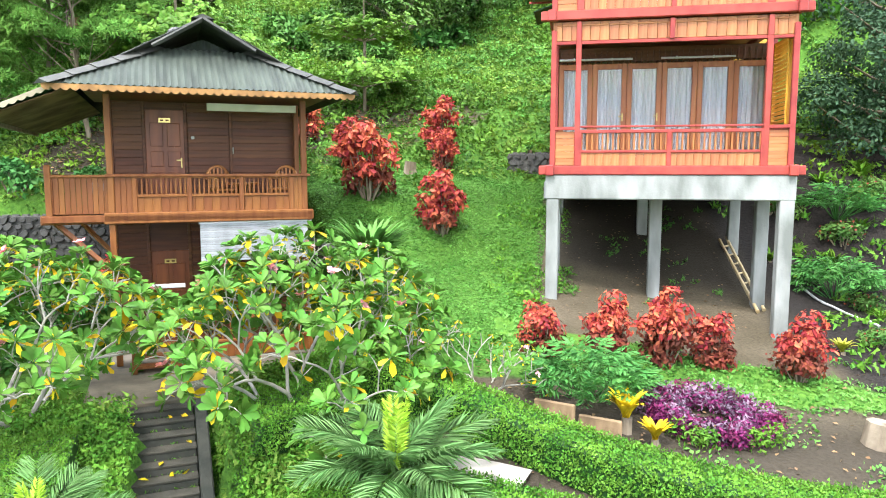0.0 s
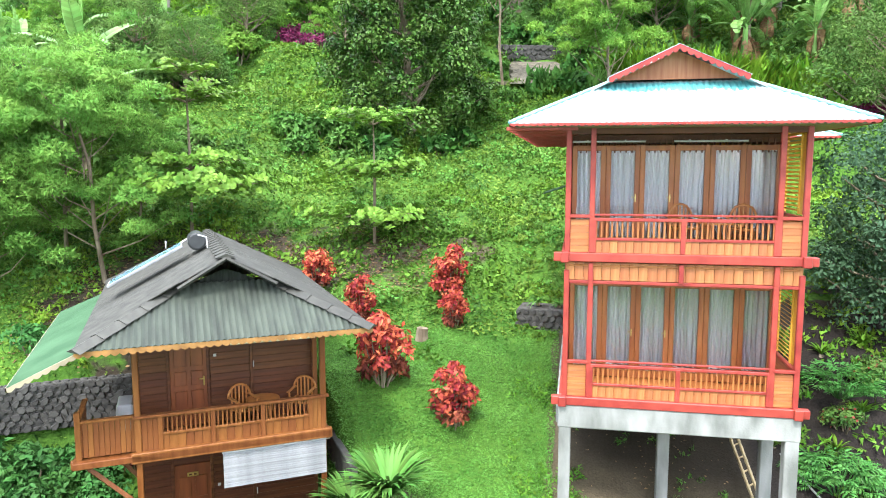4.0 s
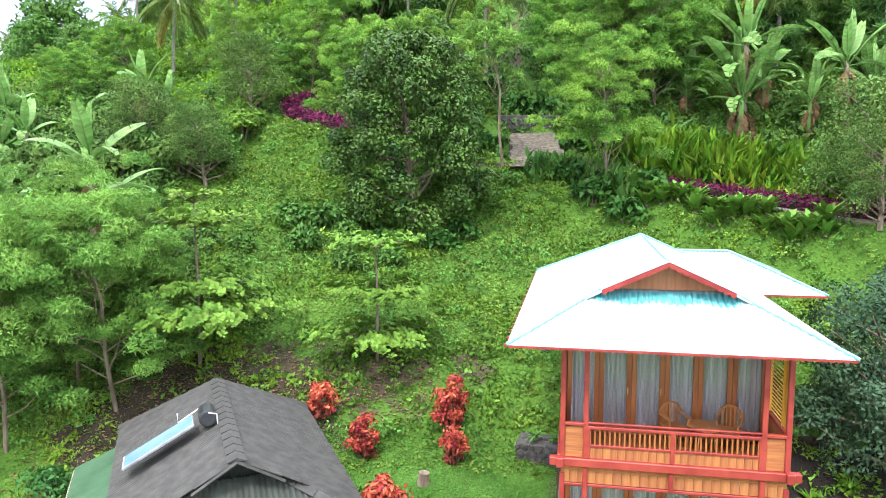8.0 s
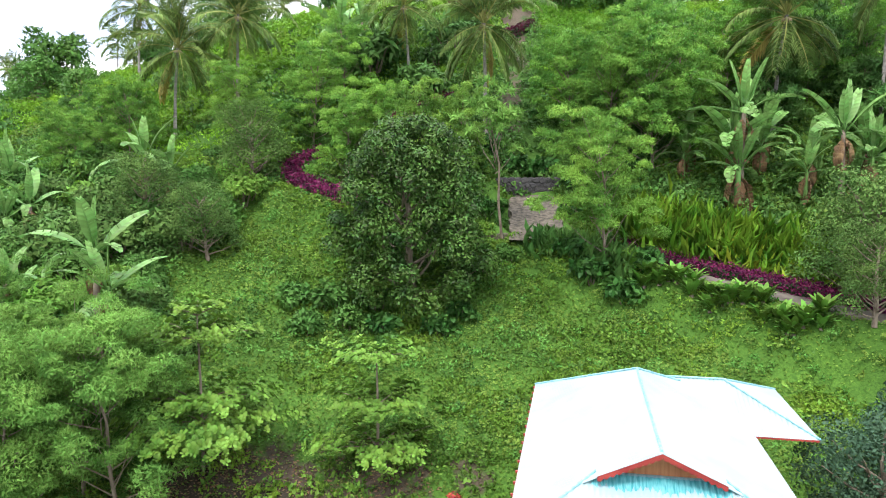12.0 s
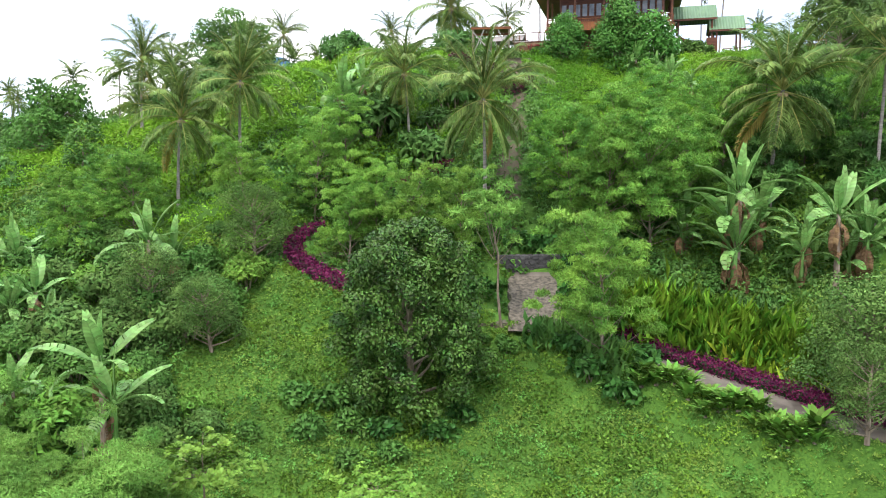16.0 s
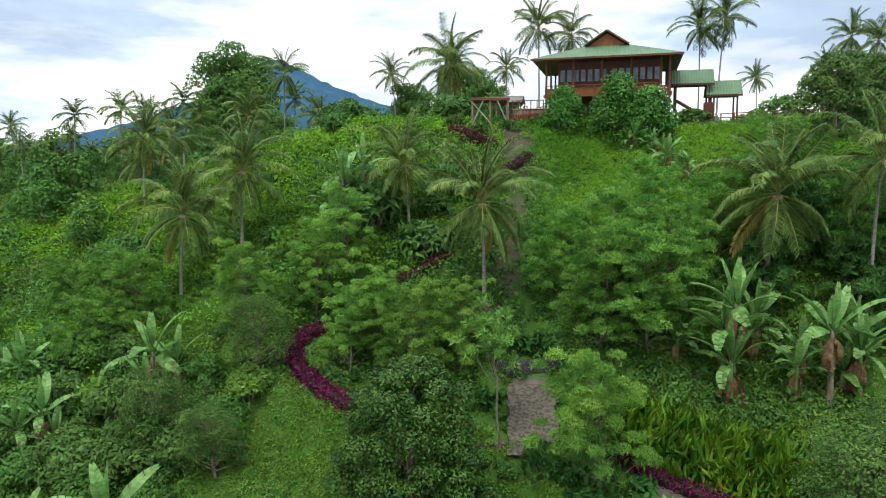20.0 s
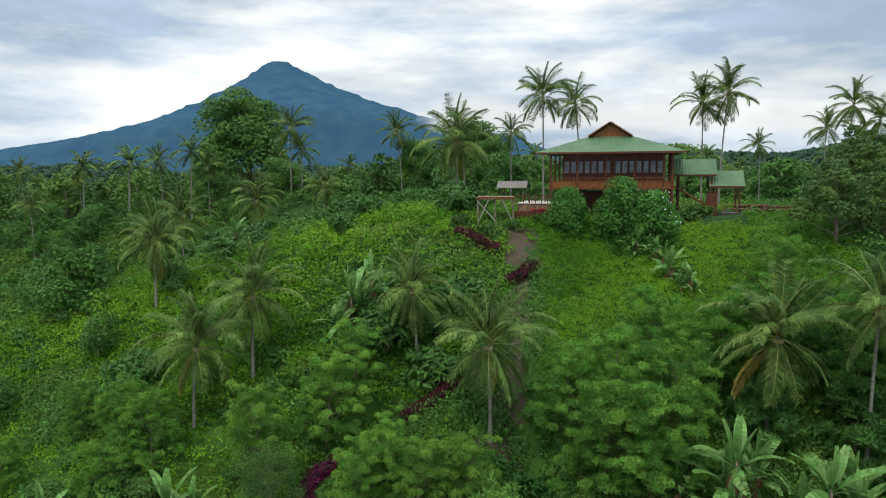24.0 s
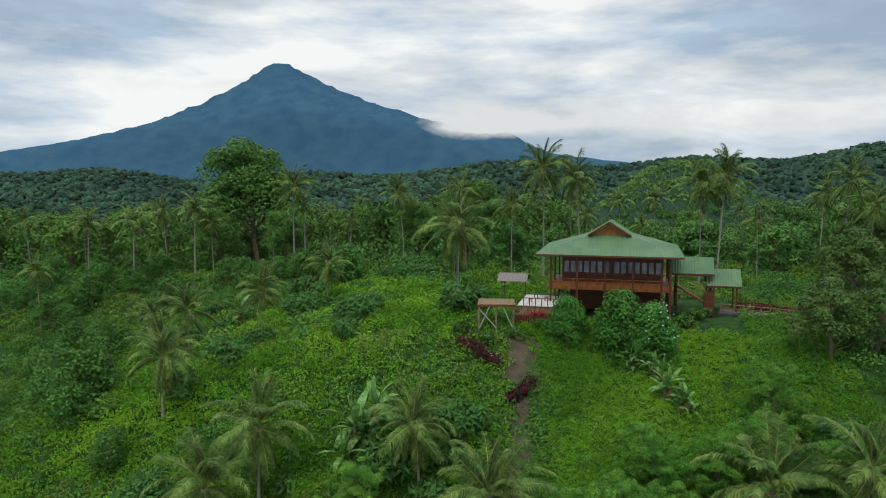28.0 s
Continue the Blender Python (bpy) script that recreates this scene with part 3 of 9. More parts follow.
def ground_material():
    m = bpy.data.materials.new("grass and soil")
    m.use_nodes = True
    n, l = m.node_tree.nodes, m.node_tree.links
    b = n["Principled BSDF"]
    co = n.new("ShaderNodeTexCoord")

    def tex(scale, detail=5.0):
        t = n.new("ShaderNodeTexNoise")
        t.inputs["Scale"].default_value, t.inputs["Detail"].default_value = scale, detail
        l.new(co.outputs["Object"], t.inputs["Vector"])
        return t.outputs["Fac"]

    def ramp(src, lo, hi, c1, c2):
        r = n.new("ShaderNodeValToRGB")
        r.color_ramp.elements[0].position, r.color_ramp.elements[1].position = lo, hi
        r.color_ramp.elements[0].color, r.color_ramp.elements[1].color = (*c1, 1), (*c2, 1)
        l.new(src, r.inputs["Fac"])
        return r.outputs["Color"]

    def mix(f, a, c):
        x = n.new("ShaderNodeMix")
        x.data_type = "RGBA"
        l.new(f, x.inputs["Factor"]), l.new(a, x.inputs["A"]), l.new(c, x.inputs["B"])
        return x.outputs["Result"]

    grass = mix(ramp(tex(0.22), 0.4, 0.6, (0, 0, 0), (1, 1, 1)), ramp(tex(14), 0.3, 0.7, (0.018, 0.055, 0.008), (0.062, 0.14, 0.018)), ramp(tex(9), 0.3, 0.7, (0.028, 0.08, 0.01), (0.08, 0.175, 0.022)))
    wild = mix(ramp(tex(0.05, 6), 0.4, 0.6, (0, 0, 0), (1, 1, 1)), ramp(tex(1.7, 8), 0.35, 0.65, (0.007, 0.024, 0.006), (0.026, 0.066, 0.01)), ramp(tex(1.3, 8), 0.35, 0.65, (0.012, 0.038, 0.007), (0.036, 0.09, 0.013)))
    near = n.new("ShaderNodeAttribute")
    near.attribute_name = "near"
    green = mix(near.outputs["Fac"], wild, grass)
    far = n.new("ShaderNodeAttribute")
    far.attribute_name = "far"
    # far ground follows the far forest's haze-tinted dark green
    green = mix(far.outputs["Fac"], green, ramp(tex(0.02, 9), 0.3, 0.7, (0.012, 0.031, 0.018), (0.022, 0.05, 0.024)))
    pale = mix(ramp(tex(1.1, 8), 0.35, 0.65, (0, 0, 0), (1, 1, 1)), ramp(tex(26, 8), 0.3, 0.7, (0.037, 0.03, 0.017), (0.075, 0.06, 0.038)), ramp(tex(19, 8), 0.3, 0.7, (0.052, 0.041, 0.026), (0.1, 0.08, 0.054)))
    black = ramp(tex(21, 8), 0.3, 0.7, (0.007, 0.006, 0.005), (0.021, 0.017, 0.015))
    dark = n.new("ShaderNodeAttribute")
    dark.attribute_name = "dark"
    # dark mixes in black garden soil and the shade painted under house and trees
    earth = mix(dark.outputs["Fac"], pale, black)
    soil = n.new("ShaderNodeAttribute")
    soil.attribute_name = "soil"
    ad = n.new("ShaderNodeMath")
    ad.operation = "MULTIPLY_ADD"
    l.new(tex(1.6, 7), ad.inputs[0])
    ad.inputs[1].default_value = 0.9
    l.new(soil.outputs["Fac"], ad.inputs[2])
    fac = ramp(ad.outputs["Value"], 0.88, 1.02, (0, 0, 0), (1, 1, 1))
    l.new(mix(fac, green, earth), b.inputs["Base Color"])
    b.inputs["Roughness"].default_value, b.inputs["Specular IOR Level"].default_value = 0.9, 0.15
    bp = n.new("ShaderNodeBump")
    bp.inputs["Strength"].default_value, bp.inputs["Distance"].default_value = 0.6, 0.05
    l.new(tex(18, 6), bp.inputs["Height"])
    l.new(bp.outputs["Normal"], b.inputs["Normal"])
    return m


M_GROUND = ground_material()
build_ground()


def build_mountain():
    """A far volcano with gullies, two shoulders and a broad foot."""
    n, k = 250, 80
    xs, ys = np.linspace(-4300, 2800, n), np.linspace(3250, 4900, k)
    xx, yy = np.meshgrid(xs, ys)
    dx, dy = xx + 963, yy - 4100
    r = np.hypot(dx, dy * 1.15)
    right = smooth(dx, -150, 250)
    cone = 40 + 640 * np.exp(-np.maximum(r - 60, 0) / (865 + 270 * right)) - 60 * right * smooth(r, 900, 1500)
    ang = np.arctan2(dy, dx)
    gully = (np.abs(np.sin(ang * 14 + 1.3 * np.sin(r / 160))) * 26 + np.abs(np.sin(ang * 37 + 2.1 * np.sin(r / 90))) * 12) * np.exp(-((r - 550) / 480) ** 2)
    hump = 75 * np.exp(-(np.abs(xx - 340) / 120) ** 1.7 - (dy / 500) ** 2)
    lump = np.array([noise.noise((px / 190, py / 190, 3.0)) * 7 + noise.noise((px / 60, py / 60, 9.0)) * 7 for px, py in zip(xx.ravel(), yy.ravel())]).reshape(xx.shape)
    zz = cone - gully + hump + lump * smooth(r, 60, 500)
    zz *= smooth(yy, 3240, 3550)
    verts = np.stack([xx, yy, zz], -1).reshape(-1, 3)
    i = (np.arange(k - 1)[:, None] * n + np.arange(n - 1)[None, :]).ravel()
    tris = np.concatenate([np.stack([i, i + 1, i + n + 1], 1), np.stack([i, i + n + 1, i + n], 1)])
    # the haze of distance is put into the blue base colour
    mat = surf("far forested slopes in haze blue", (0.031, 0.077, 0.128), (0.044, 0.098, 0.143), (0.012, 0.012, 0.016), 14, rough=1.0, bump=0.0, spec=0.0)
    tagged(new("backdrop", np_mesh("backdrop", verts, tris, mat, smooth=True)), "far volcano with forested slopes, coloured haze blue", "mountain", kind="structure")


build_mountain()


def build_cloud():
    """A far cloud bank drifting over the volcano's right shoulder."""
    m = bpy.data.materials.new("thin white cloud")
    m.use_nodes = True
    n, l = m.node_tree.nodes, m.node_tree.links
    n.clear()
    out, mx, tr, df = n.new("ShaderNodeOutputMaterial"), n.new("ShaderNodeMixShader"), n.new("ShaderNodeBsdfTransparent"), n.new("ShaderNodeEmission")
    co, mp, t1, sp = n.new("ShaderNodeTexCoord"), n.new("ShaderNodeMapping"), n.new("ShaderNodeTexNoise"), n.new("ShaderNodeSeparateXYZ")
    # emission stands in for the daylight on the cloud
    df.inputs["Color"].default_value, df.inputs["Strength"].default_value = (0.97, 0.98, 1.0, 1), 1.45
    mp.inputs["Scale"].default_value = (0.0028, 0.0028, 0.006)
    t1.inputs["Scale"].default_value, t1.inputs["Detail"].default_value, t1.inputs["Roughness"].default_value = 1.0, 9.0, 0.6
    l.new(co.outputs["Object"], mp.inputs["Vector"])
    l.new(mp.outputs["Vector"], t1.inputs["Vector"])
    l.new(co.outputs["Generated"], sp.inputs["Vector"])

    def curve(src, stops):
        r = n.new("ShaderNodeValToRGB")
        while len(r.color_ramp.elements) < len(stops):
            r.color_ramp.elements.new(0.5)
        for e, (p, v) in zip(r.color_ramp.elements, stops):
            e.position, e.color = p, (v, v, v, 1)
        l.new(src, r.inputs["Fac"])
        return r.outputs["Color"]

    def times(a, b, op="MULTIPLY"):
        q = n.new("ShaderNodeMath")
        q.operation = op
        l.new(a, q.inputs[0]), l.new(b, q.inputs[1])
        return q.outputs["Value"]

    body = times(curve(sp.outputs["X"], ((0.0, 0.0), (0.14, 1.0), (0.8, 0.8), (1.0, 0.0))), curve(sp.outputs["Z"], ((0.0, 0.0), (0.35, 1.0), (0.6, 0.8), (1.0, 0.0))))
    alpha = curve(times(body, t1.outputs["Fac"]), ((0.24, 0.0), (0.46, 0.95)))
    l.new(alpha, mx.inputs["Fac"])
    l.new(tr.outputs["BSDF"], mx.inputs[1])
    l.new(df.outputs["Emission"], mx.inputs[2])
    l.new(mx.outputs["Shader"], out.inputs["Surface"])
    x, z = np.meshgrid(np.linspace(-330, 2500, 24), np.linspace(150, 470, 5))
    y = 3240 - 40 * np.sin(x / 500)
    verts = np.stack([x, y, z], -1).reshape(-1, 3)
    i = (np.arange(4)[:, None] * 24 + np.arange(23)[None, :]).ravel()
    tris = np.concatenate([np.stack([i, i + 1, i + 25], 1), np.stack([i, i + 25, i + 24], 1)])
    ob = tagged(new("cloud_backdrop", np_mesh("cloud_backdrop", verts, tris, m, smooth=True)), "white cloud bank over the volcano's shoulder", "cloud", kind="structure")
    ob.visible_shadow = False


build_cloud()

# ---- the two guest houses ----


def scallop(g, p0, p1, depth=0.12, tooth=0.16, thick=0.02):
    """A fascia board with a scalloped lower edge, from p0 to p1 (tops)."""
    p0, p1 = Vector(p0), Vector(p1)
    d = p1 - p0
    n = max(2, int(d.length / tooth))
    out = d.cross(Vector((0, 0, 1))).normalized() * thick
    verts, faces, steps = [], [], 6 * n
    for k in range(steps + 1):
        p = p0 + d * k / steps
        z = Vector((0, 0, -depth * (0.62 + 0.38 * abs(math.sin(math.pi * n * k / steps)))))
        verts += [p, p + z, p + out, p + z + out]
    for k in range(steps):
        i, j = 4 * k, 4 * k + 4
        faces += [[i, j, j + 1, i + 1], [i + 2, i + 3, j + 3, j + 2], [i + 1, j + 1, j + 3, i + 3], [i, i + 2, j + 2, j]]
    g.add(verts, faces)


def wavy(width, height, folds, depth, rng):
    """A curtain hanging in folds, from its top left corner."""
    g, n = Geo(), folds * 8
    ph = [rng.uniform(0.7, 1.4) for _ in range(folds + 1)]
    verts = []
    for k in range(n + 1):
        t = k / n
        a = ph[int(t * folds)]
        y = depth * a * math.sin(2 * math.pi * folds * t)
        verts += [(t * width, y, 0), (t * width + 0.01 * math.sin(9 * t), y * 1.25, -height * 0.5), (t * width, y * 1.5, -height)]
    g.add(verts, [[3 * k + r, 3 * k + 3 + r, 3 * k + 4 + r, 3 * k + 1 + r] for k in range(n) for r in (0, 1)])
    return g


def gablet_roof(g, u0, u1, v0, v1, ze, ur, gl, gr, vg, zg, zr, vr0, vr1, pitch, amp):
    """Roof with a hipped front under a small gable, plain gable at the back. Local u, v."""
    up = Vector((0, vg - v0, zg - ze))
    L = up.length
    up.normalize()
    nf = Vector((0, -up.z, up.y))
    hi = lambda s: L * min(1.0, s / (gl - u0), (u1 - u0 - s) / (u1 - gr))
    g.sheet((u0, v0, ze), (1, 0, 0), up, nf, 0, u1 - u0, lambda s: 0, lambda s: max(0.01, hi(s)), pitch, amp)
    for side, ue, ug in ((-1, u0, gl), (1, u1, gr)):
        us = Vector((ur - ue, 0, zr - ze))
        R = us.length
        us.normalize()
        nn = Vector((-us.z, 0, us.x)) if side < 0 else Vector((us.z, 0, -us.x))
        kh = R * (ug - ue) / (ur - ue)

        def top(s):
            v = v0 + s
            if v < vr0:
                return max(0.01, kh * min(1.0, s / (vg - v0)) if v < vg else kh + (R - kh) * (v - vg) / max(0.01, vr0 - vg))
            return R
        if vr0 < vg:
            top = lambda s: max(0.01, min(R, R * (v1 - v0 - s) / (v1 - vr1)) if v0 + s > vr1 else (kh * s / (vg - v0)) if v0 + s < vg - 0.35 else R if v0 + s > vr0 + 0.3 else kh + (R - kh) * 0.5)
        g.sheet((ue, v0, ze), (0, 1, 0), us, nn, 0, v1 - v0, lambda s: 0, top, pitch, amp)
    up = Vector((0, vr1 - v1, zr - ze))
    B = up.length
    up.normalize()
    g.sheet((u0, v1, ze), (1, 0, 0), up, (0, up.z, -up.y), 0, u1 - u0, lambda s: 0, lambda s: max(0.01, B * min(1.0, s / (ur - u0), (u1 - u0 - s) / (u1 - ur))), pitch, amp)


def chair_parts(ob):
    """A wooden armchair with a rounded slatted back."""
    g = Geo().box(0, 0, 0.42, 0.46, 0.44, 0.04)
    part("seat", g, M_CHAIR, ob)
    for x in (-0.2, 0.2):
        for y in (-0.19, 0.19):
            part("leg", Geo().tube([(x, y, 0), (x, y, 0.62 if y < 0 else 0.4)], 0.022, 6), M_CHAIR, ob)
        part("armrest", Geo().box(x * 1.1, 0, 0.64, 0.06, 0.46, 0.03), M_CHAIR, ob)
    rail = [(0.24 * math.cos(a), 0.2, 0.62 + 0.26 * math.sin(a)) for a in [math.pi * k / 10 for k in range(11)]]
    part("back_rail", Geo().tube(rail, 0.024, 6), M_CHAIR, ob)
    for x in (-0.16, -0.08, 0.0, 0.08, 0.16):
        part("back_slat", Geo().box(x, 0.2, 0.64, 0.035, 0.014, 0.42), M_CHAIR, ob)


def table_parts(ob):
    n = 20
    g = Geo()
    ring = [(0.34 * math.cos(2 * math.pi * k / n), 0.34 * math.sin(2 * math.pi * k / n)) for k in range(n)]
    g.add([(x, y, 0.52) for x, y in ring] + [(x, y, 0.555) for x, y in ring], [list(range(n))[::-1], list(range(n, 2 * n))] + [[k, (k + 1) % n, n + (k + 1) % n, n + k] for k in range(n)])
    part("tabletop", g, M_CHAIR, ob)
    for a in (45, 135, 225, 315):
        c, s = 0.24 * math.cos(radians(a)), 0.24 * math.sin(radians(a))
        part("leg", Geo().tube([(c * 1.15, s * 1.15, 0), (c * 0.8, s * 0.8, 0.52)], 0.02, 6), M_CHAIR, ob)


def railing(house, name, u0, u1, v, z, h, n, mat, slat_mat, panel_mat=None, panel=0.0, bays=1, top2=False):
    """A railing along u: rails, balusters and, below them, a band of boards."""
    r = part(name, Geo().box((u0 + u1) / 2, v, z + h - 0.03, u1 - u0, 0.085, 0.06).box((u0 + u1) / 2, v, z + panel + 0.02, u1 - u0, 0.07, 0.05), mat, house)
    if top2:
        part("handrail", Geo().box((u0 + u1) / 2, v, z + h + 0.06, u1 - u0, 0.05, 0.035), mat, r)
    for k in range(bays + 1):
        part("rail_post", Geo().box(u0 + (u1 - u0) * k / bays, v - 0.01, z + h / 2 - 0.015, 0.085, 0.075, h - 0.035), mat, r)
    hb = h - panel - 0.105
    me = Geo().box(0, 0, 0, 0.032, 0.028, hb, 0.004).mesh("baluster", slat_mat)
    for k in range(n):
        u = u0 + (u1 - u0) * (k + 0.5) / n
        ob = part("baluster", me, slat_mat, r)
        ob.location = (u, v, z + panel + 0.045 + hb / 2)
    if panel_mat:
        m = int((u1 - u0) / 0.145)
        me = Geo().box(0, 0, 0, (u1 - u0) / m - 0.003, 0.022, panel, 0.003).mesh("board", panel_mat)
        for k in range(m):
            ob = part("board", me, panel_mat, r)
            ob.location = (u0 + (u1 - u0) * (k + 0.5) / m, v + 0.004 * (k % 2), z + panel / 2)
    return r


RED_HOUSE = thing("house", R_X, R_Y, R_Z, R_YAW, "two-storey red and orange timber house on white concrete posts", "house")
RW, RWALL, RBACK = 4.27, 1.45, 9.1
rng = random.Random(3)


M_SOFFIT = surf("weathered underside of roofing", (0.16, 0.13, 0.085), (0.27, 0.23, 0.16), (0.6, 9, 1), 5, rough=0.7, bump=0.1)


def red_house():
    h = RED_HOUSE
    # concrete frame
    part("concrete_beam", Geo().box(RW / 2, 0.06, 2.27, RW + 0.16, 0.26, 0.46, 0.02), M_CONCRETE, h, "pale cast concrete edge beam")
    part("concrete_slab", Geo().box(RW / 2, 4.6, 2.36, RW + 0.1, 8.8, 0.26, 0.02), M_CONCRETE, h)
    for u in (-0.0, RW):
        part("concrete_beam", Geo().box(u, 4.6, 2.2, 0.24, 8.8, 0.34, 0.02), M_CONCRETE, h)
    for u, v, w in ((0.06, 0.06, 0.23), (RW - 0.06, 0.06, 0.25), (0.07, 1.45, 0.22), (2.08, 1.25, 0.24), (RW - 0.12, 1.45, 0.24), (0.07, 4.6, 0.22), (2.08, 4.2, 0.24), (RW - 0.12, 4.0, 0.24)):
        x = R_X + u * math.cos(radians(R_YAW)) - v * math.sin(radians(R_YAW))
        y = R_Y + u * math.sin(radians(R_YAW)) + v * math.cos(radians(R_YAW))
        z0 = zat(x, y) - R_Z - 0.3
        part("concrete_post", Geo().box(u, v, (z0 + 2.06) / 2, w, w, 2.06 - z0, 0.015), M_CONCRETE, h, "square pale concrete post")
    for z in (2.5, 5.32):
        top = z == 5.32
        part("floor_beam", Geo().box(RW / 2, -0.02, z + 0.085, RW + 0.42, 0.15, 0.17, 0.015), M_RED, h)
        for u in (0.0, RW):
            part("beam_end", Geo().box(u, -0.09, z + 0.085, 0.15, 0.16, 0.2, 0.015), M_RED, h)
            part("side_beam", Geo().box(u, 4.6, z + 0.085, 0.13, 9.0, 0.16, 0.015), M_RED, h)
        part("floor", Geo().box(RW / 2, 4.6, z + 0.13, RW - 0.14, 8.9, 0.06), M_FRAME, h)
        zt = z + 2.65 if not top else 7.86
        zf = z + 0.17
        # posts
        for u in (0.04, 0.49, RW - 0.47, RW - 0.04):
            part("post", Geo().box(u, 0.0, (zf + zt) / 2, 0.1, 0.1, zt - zf, 0.012), M_RED, h)
        for u in (0.04, RW - 0.04):
            part("post", Geo().box(u, RWALL + 0.0, (zf + zt) / 2, 0.1, 0.1, zt - zf, 0.012), M_RED, h)
        # railing with board band; end panels of horizontal cladding
        railing(h, "railing", 0.53, RW - 0.51, 0.0, zf, 0.66, 34, M_RED, M_FRAME, M_ORANGE, 0.24, 2, True)
        for ua, ub in ((0.09, 0.44), (RW - 0.42, RW - 0.09)):
            e = part("end_panel", Geo().box((ua + ub) / 2, 0.0, zf + 0.69, ub - ua + 0.12, 0.1, 0.06), M_RED, h)
            me = Geo().box(0, 0, 0, ub - ua, 0.025, 0.122, 0.004).mesh("cladding_board", M_ORANGE_H)
            for k in range(5):
                part("cladding_board", me, M_ORANGE_H, e).location = ((ua + ub) / 2, 0.01, zf + 0.066 + 0.126 * k)
        for u in (0.04, RW - 0.04):
            s = part("side_railing", Geo().box(u, RWALL / 2, zf + 0.69, 0.08, RWALL - 0.1, 0.06), M_RED, h)
            me = Geo().box(0, 0, 0, 0.025, RWALL - 0.1, 0.122, 0.004).mesh("cladding_board", M_ORANGE_H)
            for k in range(5):
                part("cladding_board", me, M_ORANGE_H, s).location = (u, RWALL / 2, zf + 0.066 + 0.126 * k)
        # band of upright boards over the lower storey
        if not top:
            b = part("frieze", Geo().box(RW / 2, 0.03, 5.3 - 0.38, RW, 0.09, 0.06), M_RED, h)
            for u in (0.49, RW / 2, RW - 0.47):
                part("frieze_post", Geo().box(u, -0.01, 5.12, 0.085, 0.09, 0.36), M_RED, b)
            me = Geo().box(0, 0, 0, 0.164, 0.025, 0.34, 0.004).mesh("board", M_ORANGE)
            for k in range(25):
                part("board", me, M_ORANGE, b).location = (0.1 + k * 0.1695, 0.02 + 0.004 * (k % 2), 5.13)
            part("porch_ceiling", Geo().box(RW / 2, RWALL / 2, 5.24, RW - 0.14, RWALL, 0.04), M_FRAME, h)
        else:
            b = part("frieze", Geo().box(RW / 2, 0.03, 7.78, RW, 0.09, 0.14), M_DARKWOOD, h)
        # front wall: transom, glazed doors
        z1 = zt - 0.1
        w = part("front_wall", Geo().box(RW / 2, RWALL + 0.06, (zf + 2.1 + z1) / 2, RW - 0.1, 0.08, z1 - zf - 2.1), M_DARKWOOD, h)
        me = Geo().box(0, 0, 0, 0.03, 0.03, 0.3, 0.004).mesh("transom_slat", M_DARKWOOD)
        for k in range(36):
            part("transom_slat", me, M_DARKWOOD, w).location = (0.15 + k * 0.114, RWALL - 0.0, z1 - 0.22)
        for k in range(6):
            ua = 0.1 + k * 0.68
            d = part("glazed_door", Geo().box(ua + 0.05, RWALL, zf + 1.03, 0.1, 0.06, 2.06).box(ua + 0.625, RWALL, zf + 1.03, 0.1, 0.06, 2.06).box(ua + 0.335, RWALL, zf + 2.0, 0.48, 0.055, 0.11).box(ua + 0.335, RWALL, zf + 0.09, 0.48, 0.055, 0.16), M_FRAME, h)
            pane = part("pane", Geo().box(ua + 0.335, RWALL, zf + 1.06, 0.46, 0.008, 1.78, 0.001), M_GLASS, d)
            pane.visible_shadow = False
            if k in (1, 2):
                part("handle", Geo().box(ua + 0.6, RWALL - 0.045, zf + 0.98, 0.025, 0.02, 0.16).box(ua + 0.57, RWALL - 0.07, zf + 1.0, 0.1, 0.02, 0.02), M_BRASS, d, "brass lever handle")
        # side walls and back, horizontal boards
        for u in (0.05, RW - 0.05):
            s = part("side_wall", Geo().box(u, (RWALL + RBACK) / 2, (zf + zt) / 2, 0.06, RBACK - RWALL - 0.1, zt - zf - 0.02), M_ORANGE_H, h, "orange varnished plank side wall")
        part("back_wall", Geo().box(RW / 2, RBACK, (zf + zt) / 2, RW, 0.07, zt - zf - 0.02), M_ORANGE_H, h)
        # louvred screen at the porch's side
        s = part("louvre_screen", Geo().box(RW - 0.04, RWALL - 0.1, zf + 1.55, 0.05, 0.05, 1.6), M_YELLOW, h, "yellow louvred side screen")
        part("stile", Geo().box(RW - 0.04, 0.42, zf + 1.55, 0.05, 0.05, 1.6), M_YELLOW, s)
        me = Geo().box(0, 0, 0, 0.07, 0.9, 0.012, 0.003, pose(0, 0, 0, 0, 35, 0)).mesh("slat", M_YELLOW)
        for k in range(20):
            part("slat", me, M_YELLOW, s).location = (RW - 0.05, 0.88, zf + 0.82 + k * 0.078)
        part("side_panel", Geo().box(RW - 0.03, 0.24, zf + 1.55, 0.03, 0.3, 1.6), M_YELLOW, h)
        # tube lights and brackets under the transom
        for ua, ub in ((0.1, 1.55), (2.1, 3.5)):
            f = part("curtain_pole", Geo().tube([(ua, RWALL - 0.12, zf + 2.13), (ub, RWALL - 0.12, zf + 2.13)], 0.02, 6), M_WHITE, h)
            for u in (ua + 0.3, ub - 0.4):
                part("bracket", Geo().box(u, RWALL - 0.08, zf + 2.14, 0.03, 0.1, 0.05), M_GREY, f)
    # roof
    g = Geo()
    gablet_roof(g, -1.03, 5.11, -0.7, 9.6, 7.88, 2.03, 0.8, 3.28, 0.96, 8.76, 9.36, 0.8, 6.8, 0.12, 0.011)
